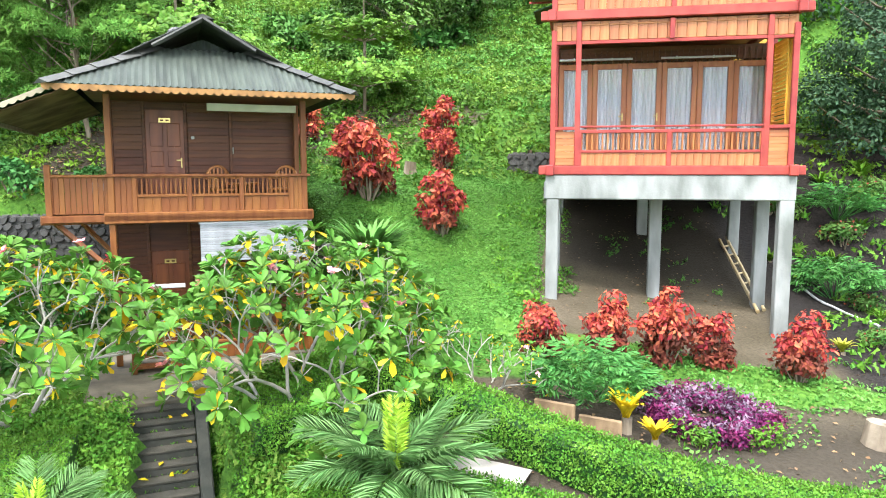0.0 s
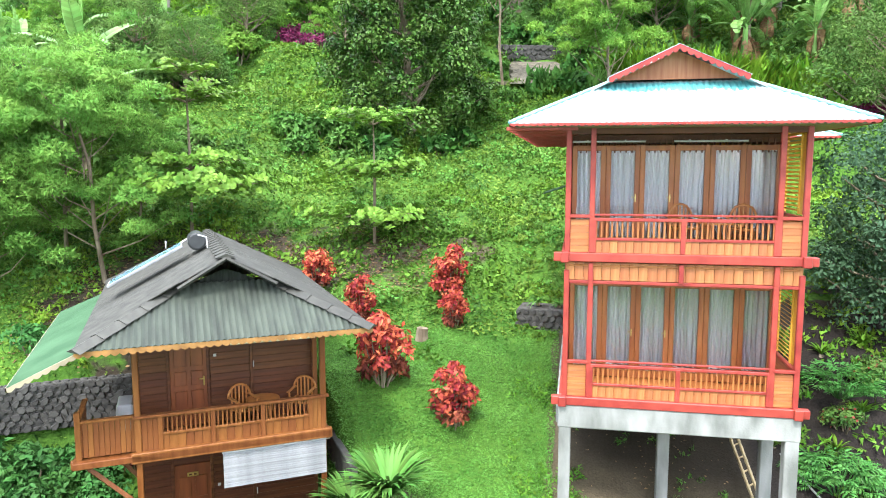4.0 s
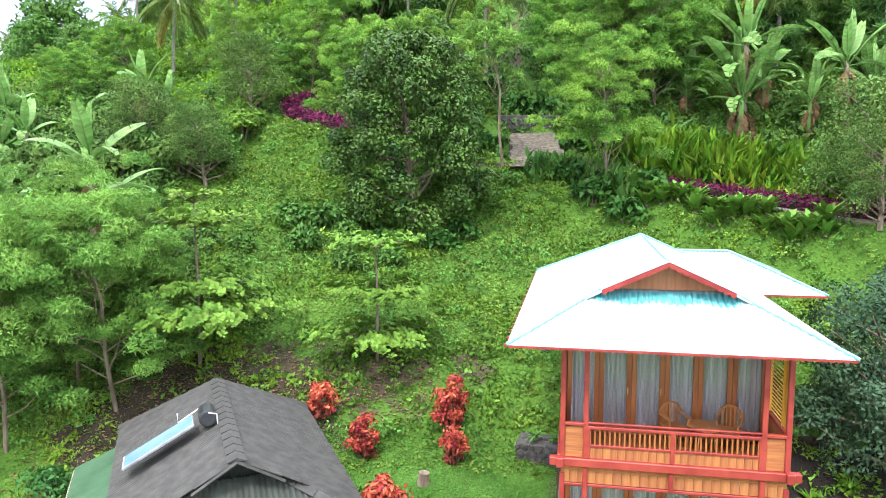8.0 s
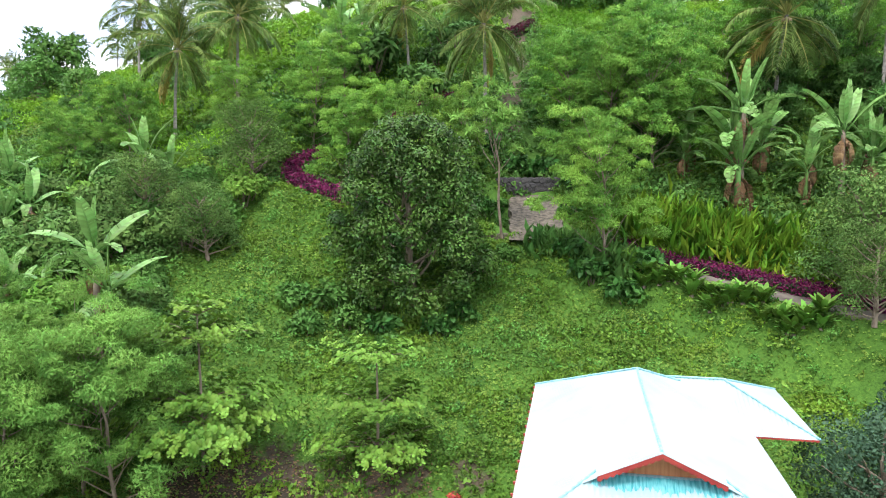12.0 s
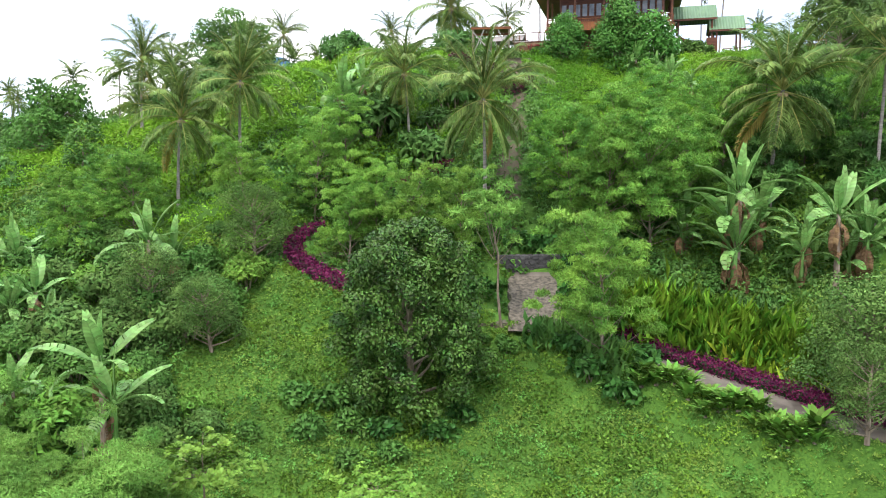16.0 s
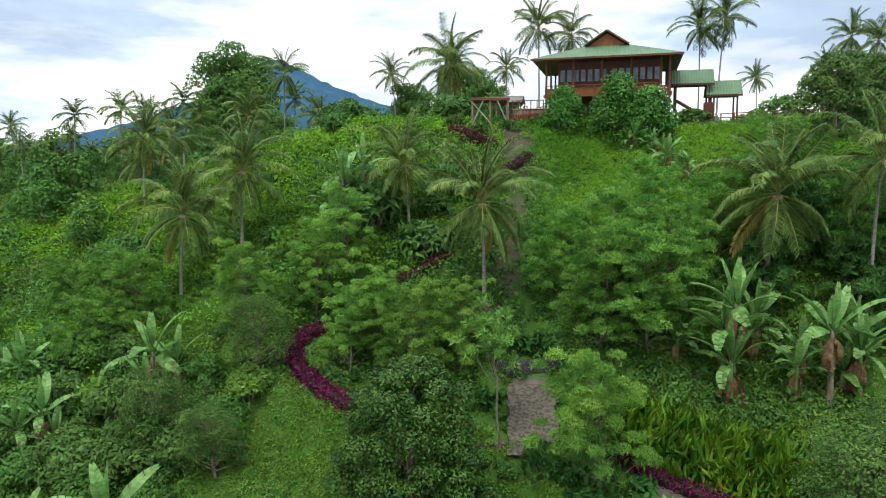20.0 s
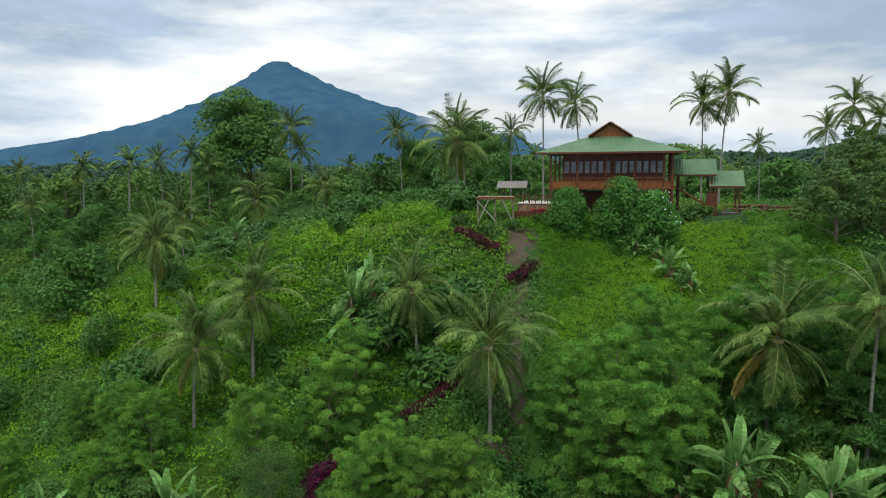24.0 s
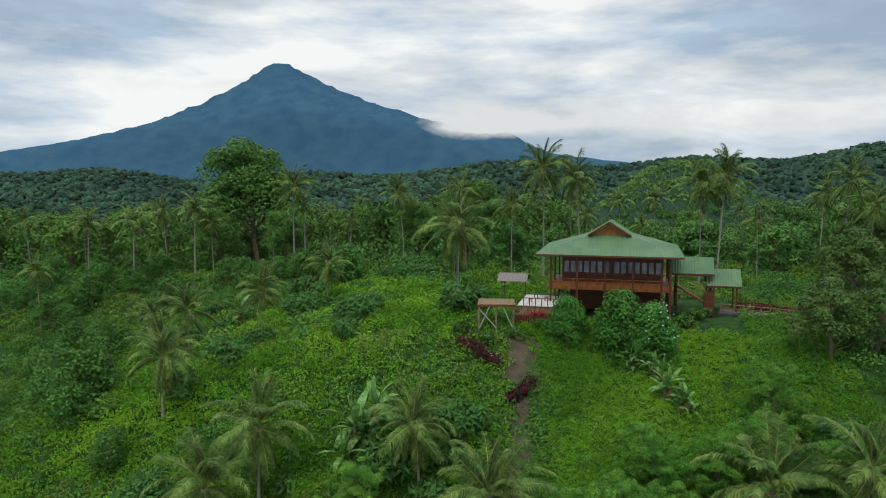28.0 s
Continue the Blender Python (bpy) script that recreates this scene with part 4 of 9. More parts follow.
    roof = part("roof", g, M_ROOFWHITE, h, "pale turquoise corrugated metal roof")
    for (ua, va, za), (ub, vb, zb) in (((-1.03, -0.7, 7.9), (0.82, 0.98, 8.79)), ((5.11, -0.7, 7.9), (3.26, 0.98, 8.79)), ((2.03, 0.6, 9.39), (2.03, 6.8, 9.39)), ((-1.03, 9.6, 7.9), (2.03, 6.8, 9.39)), ((5.11, 9.6, 7.9), (2.03, 6.8, 9.39))):
        d = Vector((ub - ua, vb - va, zb - za))
        n = int(d.length / 0.16)
        part("ridge_cap", Geo().tube([(ua, va, za), (ub, vb, zb)], 0.032, 6), M_CAP, roof, "turquoise ridge flashing")
    gf = Geo().add([(0.86, 0.84, 8.78), (3.22, 0.84, 8.78), (2.03, 0.84, 9.32), (0.86, 0.9, 8.78), (3.22, 0.9, 8.78), (2.03, 0.9, 9.32)], [[0, 1, 2], [5, 4, 3], [0, 3, 4, 1], [1, 4, 5, 2], [2, 5, 3, 0]])
    part("gable_board", gf, M_ORANGE, roof, "orange boarded gable")
    g = Geo()
    scallop(g, (0.76, 0.5, 8.8), (2.03, 0.5, 9.38), 0.12, 0.13, 0.03)
    scallop(g, (2.03, 0.5, 9.38), (3.3, 0.5, 8.8), 0.12, 0.13, 0.03)
    part("bargeboard", g, M_RED, roof, "red scalloped bargeboard")
    gs = Geo()
    for sgn, ue in ((-1, 0.74), (1, 3.32)):
        us = Vector((2.03 - ue, 0, 0.59))
        R = us.length
        us.normalize()
        gs.sheet((ue, 0.48, 8.8), (0, 1, 0), us, (-us.z, 0, us.x) if sgn < 0 else (us.z, 0, -us.x), 0, 0.6, lambda s: 0, lambda s: R, 0.12, 0.01)
    part("gable_roof", gs, M_ROOFWHITE, roof)
    # the strip of roofing under the gablet has a stronger colour
    up = Vector((0, 1.66, 0.88)).normalized()
    gs = Geo().sheet((0.65, 0.417, 8.481), (1, 0, 0), up, (0, -up.z, up.y), 0, 2.76, lambda s: 0.05 * math.sin(7 * s) + 0.05 * math.sin(47 * s) + 0.04 * math.sin(83 * s + 1) + 0.17, lambda s: 0.5, 0.12, 0.011)
    part("roof_strip", gs, M_TURQ, roof, "strip of stronger turquoise under the gablet")
    g = Geo()
    for a, b in (((-1.01, -0.68, 7.88), (5.09, -0.68, 7.88)), ((5.09, -0.68, 7.88), (5.09, 9.58, 7.88)), ((-1.01, 9.58, 7.88), (-1.01, -0.68, 7.88))):
        scallop(g, a, b, 0.055, 0.12, 0.025)
    part("fascia", g, M_RED, roof, "red scalloped fascia")
    part("eave_lining", Geo().box(RW / 2 - 0.1, 4.45, 7.83, 5.9, 10.0, 0.02), M_SOFFIT, roof)
    for k in range(17):
        part("rafter", Geo().box(-0.45, -0.4 + 0.62 * k, 7.8, 1.3, 0.05, 0.07), M_RED, roof)
    # rear wing with its own hipped roof
    part("wing_wall", Geo().box(4.6, 8.2, 6.1, 1.6, 3.0, 3.9), M_YELLOW, h, "yellow wall of the rear wing")
    g = Geo()
    for sgn, ve in ((-1, 5.9), (1, 10.4)):
        up = Vector((0, 8.15 - ve, 0.88))
        R = up.length
        up.normalize()
        nn = Vector((0, -up.z, up.y)) if sgn < 0 else Vector((0, up.z, -up.y))
        g.sheet((1.9, ve, 7.9), (1, 0, 0), up, nn, 0, 4.83, lambda s: 0, lambda s: max(0.01, R * min(1.0, (4.83 - s) / 2.06)), 0.12, 0.011)
    up = Vector((-2.06, 0, 0.88))
    R = up.length
    up.normalize()
    g.sheet((6.73, 5.9, 7.9), (0, 1, 0), up, (up.z, 0, -up.x), 0, 4.5, lambda s: 0, lambda s: max(0.01, R * min(1.0, s / 2.25, (4.5 - s) / 2.25)), 0.12, 0.011)
    wr = part("wing_roof", g, M_ROOFWHITE, h, "pale turquoise hipped roof of the rear wing")
    for a, b in (((6.73, 5.9, 7.92), (4.67, 8.15, 8.81)), ((6.73, 10.4, 7.92), (4.67, 8.15, 8.81)), ((1.9, 8.15, 8.81), (4.67, 8.15, 8.81))):
        part("ridge_cap", Geo().tube([a, b], 0.032, 6), M_CAP, wr)
    g = Geo()
    scallop(g, (5.1, 5.92, 7.9), (6.71, 5.92, 7.9), 0.06, 0.12, 0.025)
    scallop(g, (6.71, 5.92, 7.9), (6.71, 10.38, 7.9), 0.06, 0.12, 0.025)
    part("fascia", g, M_RED, wr)
    # stairs wall at the left rear with a green awning
    part("awning", Geo().box(-0.3, 5.2, 6.55, 0.7, 1.6, 0.03, 0.005, pose(0, 0, 0, 0, -18, 0)), M_ROOFGREEN, h, "small green side awning")


red_house()


def at_house(ox, oy, yaw, u, v):
    c, s = math.cos(radians(yaw)), math.sin(radians(yaw))
    return ox + u * c - v * s, oy + u * s + v * c


def curtains():
    rng = random.Random(5)
    for z in (2.34, 5.16):
        for k in range(6):
            x, y = at_house(R_X, R_Y, R_YAW, 0.2 + k * 0.68, RWALL + 0.13)
            ob = new("curtain", wavy(0.49, 1.86, 5, 0.022, rng).mesh("curtain", M_CURTAIN, True))
            ob.matrix_basis = pose(x, y, z + 1.98, 0, 0, R_YAW)
            tagged(ob, "pale grey curtain hanging in folds behind glass", "curtain", "curtains of the red house")


curtains()

BROWN_HOUSE = thing("house", L_X, L_Y, L_Z, L_YAW, "brown timber house with a grey-green corrugated roof", "house")
BW = 3.56


def brown_house():
    h = BROWN_HOUSE
    zd = 1.72
    part("deck", Geo().box(BW / 2 - 0.5, 0.75, zd + 0.02, BW + 1.15, 1.7, 0.12), M_BROWN, h)
    part("floor_beam", Geo().box(BW / 2, -0.04, zd + 0.02, BW + 0.2, 0.12, 0.2, 0.015), M_BROWN, h)
    part("floor_beam", Geo().box(-0.52, 0.1, zd + 0.0, 1.2, 0.12, 0.16, 0.015), M_BROWN, h)
    part("floor_beam", Geo().box(BW + 0.02, 1.6, zd, 0.1, 3.4, 0.18, 0.015), M_BROWN, h)
    r = railing(h, "railing", 0.42, BW - 0.32, 0.0, zd + 0.1, 0.7, 34, M_BROWN, M_BROWN, M_BROWN, 0.3, 3)
    part("top_rail", Geo().box(BW / 2, -0.01, zd + 0.79, BW + 0.1, 0.13, 0.05), M_BROWN, r)
    for ua, ub in ((0.0, 0.38), (BW - 0.28, BW)):
        n = int((ub - ua) / 0.09)
        me = Geo().box(0, 0, 0, (ub - ua) / n - 0.003, 0.03, 0.66, 0.004).mesh("board", M_BROWN)
        for k in range(n):
            part("board", me, M_BROWN, r).location = (ua + (ub - ua) * (k + 0.5) / n, 0.0, zd + 0.44)
    # landing beside the deck, boarded in
    b = part("landing_parapet", Geo().box(-0.5, 0.12, zd + 0.78, 1.02, 0.1, 0.05).box(-0.98, 0.8, zd + 0.78, 0.1, 1.4, 0.05), M_BROWN, h)
    me = Geo().box(0, 0, 0, 0.085, 0.03, 0.66, 0.004).mesh("board", M_BROWN)
    for k in range(11):
        part("board", me, M_BROWN, b).location = (-0.95 + k * 0.09, 0.12, zd + 0.43)
    for k in range(15):
        ob = part("board", me, M_BROWN, b)
        ob.matrix_basis = pose(-0.98, 0.16 + k * 0.09, zd + 0.43, 0, 0, 90)
    part("landing_post", Geo().box(-0.98, 0.12, zd + 0.5, 0.1, 0.1, 0.95), M_BROWN, b)
    part("brace", Geo().tube([(-0.9, 0.12, zd - 0.05), (0.0, 0.1, 0.75)], 0.055, 4), M_BROWN, h)
    part("brace", Geo().tube([(-0.6, 0.9, zd - 0.05), (0.0, 0.9, 0.95)], 0.05, 4), M_BROWN, h)
    # posts
    for u, z0, z1 in ((0.03, -1.0, 3.98), (BW - 0.06, 1.7, 4.0)):
        part("post", Geo().box(u, 0.02, (z0 + z1) / 2, 0.11, 0.11, z1 - z0, 0.012), M_BROWN, h)
    part("post", Geo().box(BW - 0.06, 0.05, 0.35, 0.11, 0.11, 2.7, 0.012), M_BROWN, h)
    part("post", Geo().box(BW - 0.02, 1.05, 2.9, 0.1, 0.1, 2.3, 0.012), M_BROWN, h)
    # walls of dark boards on both floors
    for z0, z1, nm in ((-1.0, 1.68, "lower"), (1.8, 4.05, "upper")):
        w = part("front_wall", Geo().box(BW / 2, 1.24, (z0 + z1) / 2, BW - 0.06, 0.06, z1 - z0), M_DARKWOOD, h)
        n = int((z1 - z0) / 0.15)
        for ua, ub in ((0.05, 0.58), (1.4, 2.2), (2.26, BW - 0.04)):
            me = Geo().box(0, 0, 0, ub - ua, 0.024, (z1 - z0) / n - 0.004, 0.004).mesh("plank", M_DARKWOOD)
            for k in range(n):
                part("plank", me, M_DARKWOOD, w).location = ((ua + ub) / 2, 1.2, z0 + (z1 - z0) * (k + 0.5) / n)
        d = part("door", Geo().box(0.98, 1.19, z0 + 1.0, 0.72, 0.05, 1.98), M_DOOR, h, "panelled reddish-brown wooden door")
        for zz, hh in ((0.45, 0.62), (1.02, 0.3), (1.5, 0.46)):
            for uu in (0.82, 1.14):
                part("door_panel", Geo().box(uu, 1.16, z0 + zz, 0.24, 0.03, hh, 0.012), M_DOOR, d)
        part("handle", Geo().box(1.27, 1.12, z0 + 0.95, 0.03, 0.03, 0.2).box(1.23, 1.1, z0 + 1.0, 0.11, 0.02, 0.025), M_BRASS, d)
        part("name_plate", Geo().box(0.98, 1.13, z0 + 1.78, 0.22, 0.012, 0.09), M_BRASS, d, "small plate with two unreadable bars")
        for k, uu in enumerate((0.93, 1.03)):
            part("plate_bar", Geo().box(uu, 1.12, z0 + 1.78, 0.06, 0.01, 0.03, 0.002), M_DARKWOOD, d)
        for uu in (0.59, 1.36, 2.23):
            part("wall_post", Geo().box(uu, 1.18, (z0 + z1) / 2, 0.06, 0.06, z1 - z0), M_DARKWOOD, h)
        for uu in (0.0, BW):
            part("side_wall", Geo().box(uu, 3.8, (z0 + z1) / 2, 0.08, 5.2, z1 - z0), M_DARKWOOD, h)
        part("back_wall", Geo().box(BW / 2, 6.4, (z0 + z1) / 2, BW, 0.08, z1 - z0), M_DARKWOOD, h)
        part("light_switch", Geo().box(1.5, 1.175, z0 + 1.45, 0.06, 0.02, 0.06), M_WHITE, h)
        part("pull_handle", Geo().box(2.27, 1.13, z0 + 1.2, 0.02, 0.03, 0.14), M_WHITE, h)
    part("ceiling", Geo().box(BW / 2, 0.6, 3.96, BW + 0.6, 2.2, 0.04), M_DARKWOOD, h)
    part("rolled_blind", Geo().box(2.55, 0.05, 3.78, 1.65, 0.05, 0.14), surf("faded cream cloth", (0.34, 0.33, 0.24), (0.42, 0.40, 0.30), (3, 3, 3), rough=0.9), h, "rolled cream blind under the eave")
    # white slatted blind under the deck
    bl = part("roller_blind", Geo().tube([(1.5, -0.03, 1.62), (BW + 0.06, -0.03, 1.62)], 0.03, 6), M_WHITE, h, "white slatted roller blind")
    me = Geo().box(0, 0, 0, 2.02, 0.012, 0.042, 0.003).mesh("slat", M_BLIND)
    for k in range(16):
        part("slat", me, M_BLIND, bl).location = (2.53, -0.03, 1.58 - 0.045 * k)
    part("blind_lower", Geo().box(0.72, 0.0, 0.45, 1.0, 0.02, 0.08), M_WHITE, h)
    # lower porch
    railing(h, "porch_railing", 1.2, BW, 0.0, -1.0, 0.8, 16, M_BROWN, M_BROWN, M_BROWN, 0.3, 2)
    part("porch_floor", Geo().box(BW / 2, 0.6, -1.06, BW + 0.3, 1.5, 0.1), M_PAVE, h)
    # roof: weathered grey main roof, greener front and side
    g = Geo()
    u0, u1, v0, v1, ze, ur, gl, gr, vg, zg, zr = -0.88, 4.36, -0.82, 7.2, 4.03, 1.72, 0.88, 2.6, 0.56, 4.88, 5.42
    up = Vector((0, vg - v0, zg - ze))
    L = up.length
    up.normalize()
    g.sheet((u0, v0, ze), (1, 0, 0), up, (0, -up.z, up.y), 0, u1 - u0, lambda s: 0, lambda s: max(0.01, L * min(1.0, s / (gl - u0), (u1 - u0 - s) / (u1 - gr))), 0.115, 0.016)
    roof = part("roof_front", g, surf("green-streaked grey roofing", (0.021, 0.027, 0.021), (0.043, 0.054, 0.041), (5, 1.2, 0.7), 8, rough=0.75, bump=0.25, fine=18), h, "grey-green corrugated front roof")
    for side, ue, ug in ((-1, u0, gl), (1, u1, gr)):
        us = Vector((ur - ue, 0, zr - ze))
        R = us.length
        us.normalize()
        nn = Vector((-us.z, 0, us.x)) if side < 0 else Vector((us.z, 0, -us.x))
        kh = R * (ug - ue) / (ur - ue)
        f = lambda s: max(0.01, kh * s / (vg - v0)) if s < vg - v0 - 0.45 else (max(kh * s / (vg - v0), kh) if s < vg - v0 - 0.15 else R if v0 + s < 6.1 else max(0.01, R * (v1 - v0 - s) / (v1 - 6.1)))
        g = Geo()
        g.sheet((ue, v0, ze), (0, 1, 0), us, nn, 0, v1 - v0, lambda s: 0, f, 0.115, 0.014)
        part("roof_side", g, M_ROOFGREY, h, "weathered grey corrugated roof slope")
        # gable rake sheets reaching forward
        g = Geo()
        g.sheet((ue + (ug - ue), vg - 0.45, ze + (zr - ze) * (ug - ue) / (ur - ue)), (0, 1, 0), us, nn, 0, 0.5, lambda s: 0, lambda s: R - kh, 0.115, 0.012)
        part("gable_roof", g, M_ROOFGREY, h)
    g = Geo()
    up2 = Vector((0, 0.02, 0.6)).normalized()
    g.sheet((gl, vg + 0.16, zg - 0.12), (1, 0, 0), up2, (0, -1, 0), 0, gr - gl, lambda s: 0, lambda s: max(0.02, 0.34 * min(1, 2.1 * s / (gr - gl), 2.1 * (gr - gl - s) / (gr - gl))), 0.115, 0.014)
    part("gable_sheet", g, M_ROOFDULL, h, "dull grey-green corrugated gable sheet")
    for side, ug in ((-1, gl - 0.05), (1, gr + 0.05)):
        part("bargeboard", Geo().tube([(ug, vg - 0.47, zg - 0.03), (ur, vg - 0.47, zr - 0.03)], 0.04, 4), M_ROOFGREY, h)
    caps = [((u0, v0, ze + 0.03), (gl, vg, zg + 0.03)), ((u1, v0, ze + 0.03), (gr, vg, zg + 0.03)), ((ur, vg - 0.45, zr + 0.03), (ur, 6.1, zr + 0.03)), ((u0, v1, ze + 0.03), (ur, 6.1, zr + 0.03)), ((u1, v1, ze + 0.03), (ur, 6.1, zr + 0.03))]
    for a, b in caps:
        a, b = Vector(a), Vector(b)
        n = max(3, int((b - a).length / 0.42))
        turn = (b - a).to_track_quat("X", "Z").to_matrix().to_4x4()
        me = Geo()
        L1 = (b - a).length / n + 0.05
        me.add([(0, -0.2, -0.05), (0, 0, 0.03), (0, 0.2, -0.05), (L1, -0.19, -0.07), (L1, 0, 0.01), (L1, 0.19, -0.07)], [[0, 3, 4, 1], [1, 4, 5, 2], [0, 1, 2], [5, 4, 3]])
        cap = part("ridge_cap", me, M_ROOFGREY, h)
        cap.matrix_basis = Matrix.Translation(a) @ turn
        for k in range(1, n):
            c2 = part("ridge_cap", cap.data, M_ROOFGREY, h)
            c2.matrix_basis = Matrix.Translation(a + (b - a) * k / n) @ turn
    g = Geo()
    scallop(g, (u0 + 0.02, v0 + 0.03, ze - 0.01), (u1 - 0.02, v0 + 0.03, ze - 0.01), 0.11, 0.14, 0.025)
    part("fascia", g, surf("ochre painted fascia", (0.17, 0.08, 0.022), (0.28, 0.14, 0.042), (4, 4, 4), rough=0.6), h, "ochre scalloped fascia")
    up = Vector((0, 6.1 - v1, zr - ze))
    B = up.length
    up.normalize()
    g = Geo()
    g.sheet((u0, v1, ze), (1, 0, 0), up, (0, up.z, -up.y), 0, u1 - u0, lambda s: 0, lambda s: max(0.01, B * min(1.0, s / (ur - u0), (u1 - u0 - s) / (u1 - ur))), 0.115, 0.014)
    part("roof_back", g, M_ROOFGREY, h)
    # low green lean-to roof continuing the left slope
    us = Vector((u0 - 0.15 - (u0 - 1.55), 0, 0.95))
    R = us.length
    us.normalize()
    g = Geo()
    g.sheet((u0 - 1.0, v0 + 0.1, ze - 0.52), (0, 1, 0), Vector((1.25, 0, 0.52)).normalized(), Vector((-0.52, 0, 1.25)).normalized(), 0, 6.6, lambda s: 0, lambda s: 1.36, 0.115, 0.014)
    lt = part("lean_to_roof", g, M_ROOFGREEN, h, "faded green corrugated lean-to roof")
    g = Geo()
    scallop(g, (u0 - 1.0, v0 + 0.12, ze - 0.53), (u0 + 0.2, v0 + 0.12, ze + 0.02), 0.1, 0.14, 0.025)
    scallop(g, (u0 - 1.0, 5.8, ze - 0.53), (u0 - 1.0, v0 + 0.12, ze - 0.53), 0.1, 0.14, 0.025)
    part("fascia", g, M_SOFFIT, lt)
    part("soffit", Geo().box(u0 - 0.25, 2.6, ze - 0.29, 1.4, 6.2, 0.02, 0.004, pose(0, 0, 0, 0, -22.6, 0)), surf("stained soffit boards", (0.06, 0.02, 0.012), (0.20, 0.12, 0.075), (1.5, 1.5, 3), 7, rough=0.8, bump=0.2), h)
    # air-conditioner outdoor unit on the left wall
    ac = thing("air_conditioner", *at_house(L_X, L_Y, L_YAW, -0.25, 1.6), 1.45, L_YAW, "white outdoor air-conditioner unit on the landing", "air conditioner")
    part("case", Geo().box(0, 0, 0.3, 0.3, 0.7, 0.55, 0.03), M_WHITE, ac)
    part("fan_grille", Geo().tube([(-0.16, -0.08, 0.3), (-0.17, -0.08, 0.3)], 0.2, 16), M_GREY, ac)
    # solar heater on the left slope
    s = thing("solar_heater", *at_house(L_X, L_Y, L_YAW, 1.2, 3.0), 4.86, L_YAW, "solar water heater with dark tank and blue collector", "solar heater")
    tilt = pose(0, 0, 0, 0, -28, 0)
    part("tank", Geo().tube([(0.1, -0.32, 0.27), (0.1, -0.3, 0.27), (0.1, 0.3, 0.27), (0.1, 0.32, 0.27)], [0.16, 0.2, 0.2, 0.16], 14), M_BLACK, s, "dark cylindrical tank")
    c = part("collector", Geo().box(-0.98, -0.05, -0.225, 1.75, 0.72, 0.06, 0.01, tilt), surf("dull aluminium frame", (0.16, 0.17, 0.18), (0.26, 0.27, 0.28), (4, 4, 4), rough=0.5, bump=0.03), s)
    part("collector_glass", Geo().box(-0.98, -0.05, -0.192, 1.68, 0.66, 0.02, 0.004, tilt), M_SOLAR, c, "blue collector glass")
    part("pipe", Geo().tube([(0.12, 0.36, 0.3), (-0.05, 0.5, 0.28), (-0.55, 0.5, -0.02), (-0.55, 0.5, 0.22)], 0.022, 6), M_WHITE, s)
    part("pipe", Geo().tube([(0.12, -0.34, 0.42), (0.3, -0.3, 0.36), (0.32, -0.3, 0.12)], 0.018, 6), M_WHITE, s)
    # chairs and table on the deck
    for u, v, a in ((2.0, 0.65, 200), (3.2, 0.75, 150)):
        x, y = at_house(L_X, L_Y, L_YAW, u, v)
        ch = thing("armchair", x, y, 1.45, L_YAW + a - 180, "honey-coloured wooden armchair with a round slatted back", "chair", "deck chairs")
        chair_parts(ch)
    t = thing("round_table", *at_house(L_X, L_Y, L_YAW, 2.4, 0.75), 1.45, 0, "small round wooden table on the deck", "table")
    table_parts(t)
    for u, v, a in ((2.3, 0.95, 20), (3.35, 0.9, -20)):
        x, y = at_house(R_X, R_Y, R_YAW, u, v)
        ch = thing("armchair", x, y, 5.16, R_YAW + a, "honey-coloured wooden armchair with a round slatted back", "chair", "porch chairs")
        chair_parts(ch)
    t = thing("round_table", *at_house(R_X, R_Y, R_YAW, 2.85, 0.75), 5.16, 0, "small round wooden table on the upper porch", "table")
    table_parts(t)
    k = thing("drying_rack", *at_house(R_X, R_Y, R_YAW, 0.35, 0.8), 5.16, R_YAW, "white metal drying rack on the upper porch", "rack")
    part("frame", Geo().tube([(-0.15, 0, 0), (-0.15, 0, 0.8), (0.2, 0, 0.8), (0.2, 0, 0)], 0.012, 5), M_WHITE, k)
    for j in range(6):
        part("bar", Geo().tube([(-0.12 + j * 0.055, 0, 0.1), (-0.12 + j * 0.055, 0, 0.78)], 0.007, 4), M_WHITE, k)


brown_house()

# ---- plants ----


def spread(tpl, c, d, s, rng, roll=0.3, nrm=None):
    """Copies of a (verts, tris) template whose +x is laid along each direction d, at points c with sizes s."""
    v, t = tpl
    n = len(c)
    x = unit(np.asarray(d, dtype=float))
    y = unit(np.cross((np.array([0, 0, 1.0]) if nrm is None else nrm) + rng.normal(size=(n, 3)) * roll, x))
    z = np.cross(x, y)
    s = np.broadcast_to(np.asarray(s, dtype=float), (n,))
    out = (v[None, :, 0:1] * x[:, None] + v[None, :, 1:2] * y[:, None] + v[None, :, 2:3] * z[:, None]) * s[:, None, None] + np.asarray(c)[:, None]
    tris = (np.arange(n)[:, None, None] * len(v) + t[None]).reshape(-1, 3)
    return out.reshape(-1, 3), tris


def rosette(rng, n, length, ratio=0.42, lift=0.45):
    """Leaves fanned round a shoot that points along +x."""
    a = np.arange(n) * 2.4 + rng.random(n) * 0.5
    up = lift + rng.normal(size=n) * 0.18
    d = np.stack([up, np.cos(a), np.sin(a)], axis=1)
    v, t = leaves(np.zeros((n, 3)) + d * 0.02, d, length * (0.7 + 0.5 * rng.random(n)), ratio, 0.18, rng)
    return v, t


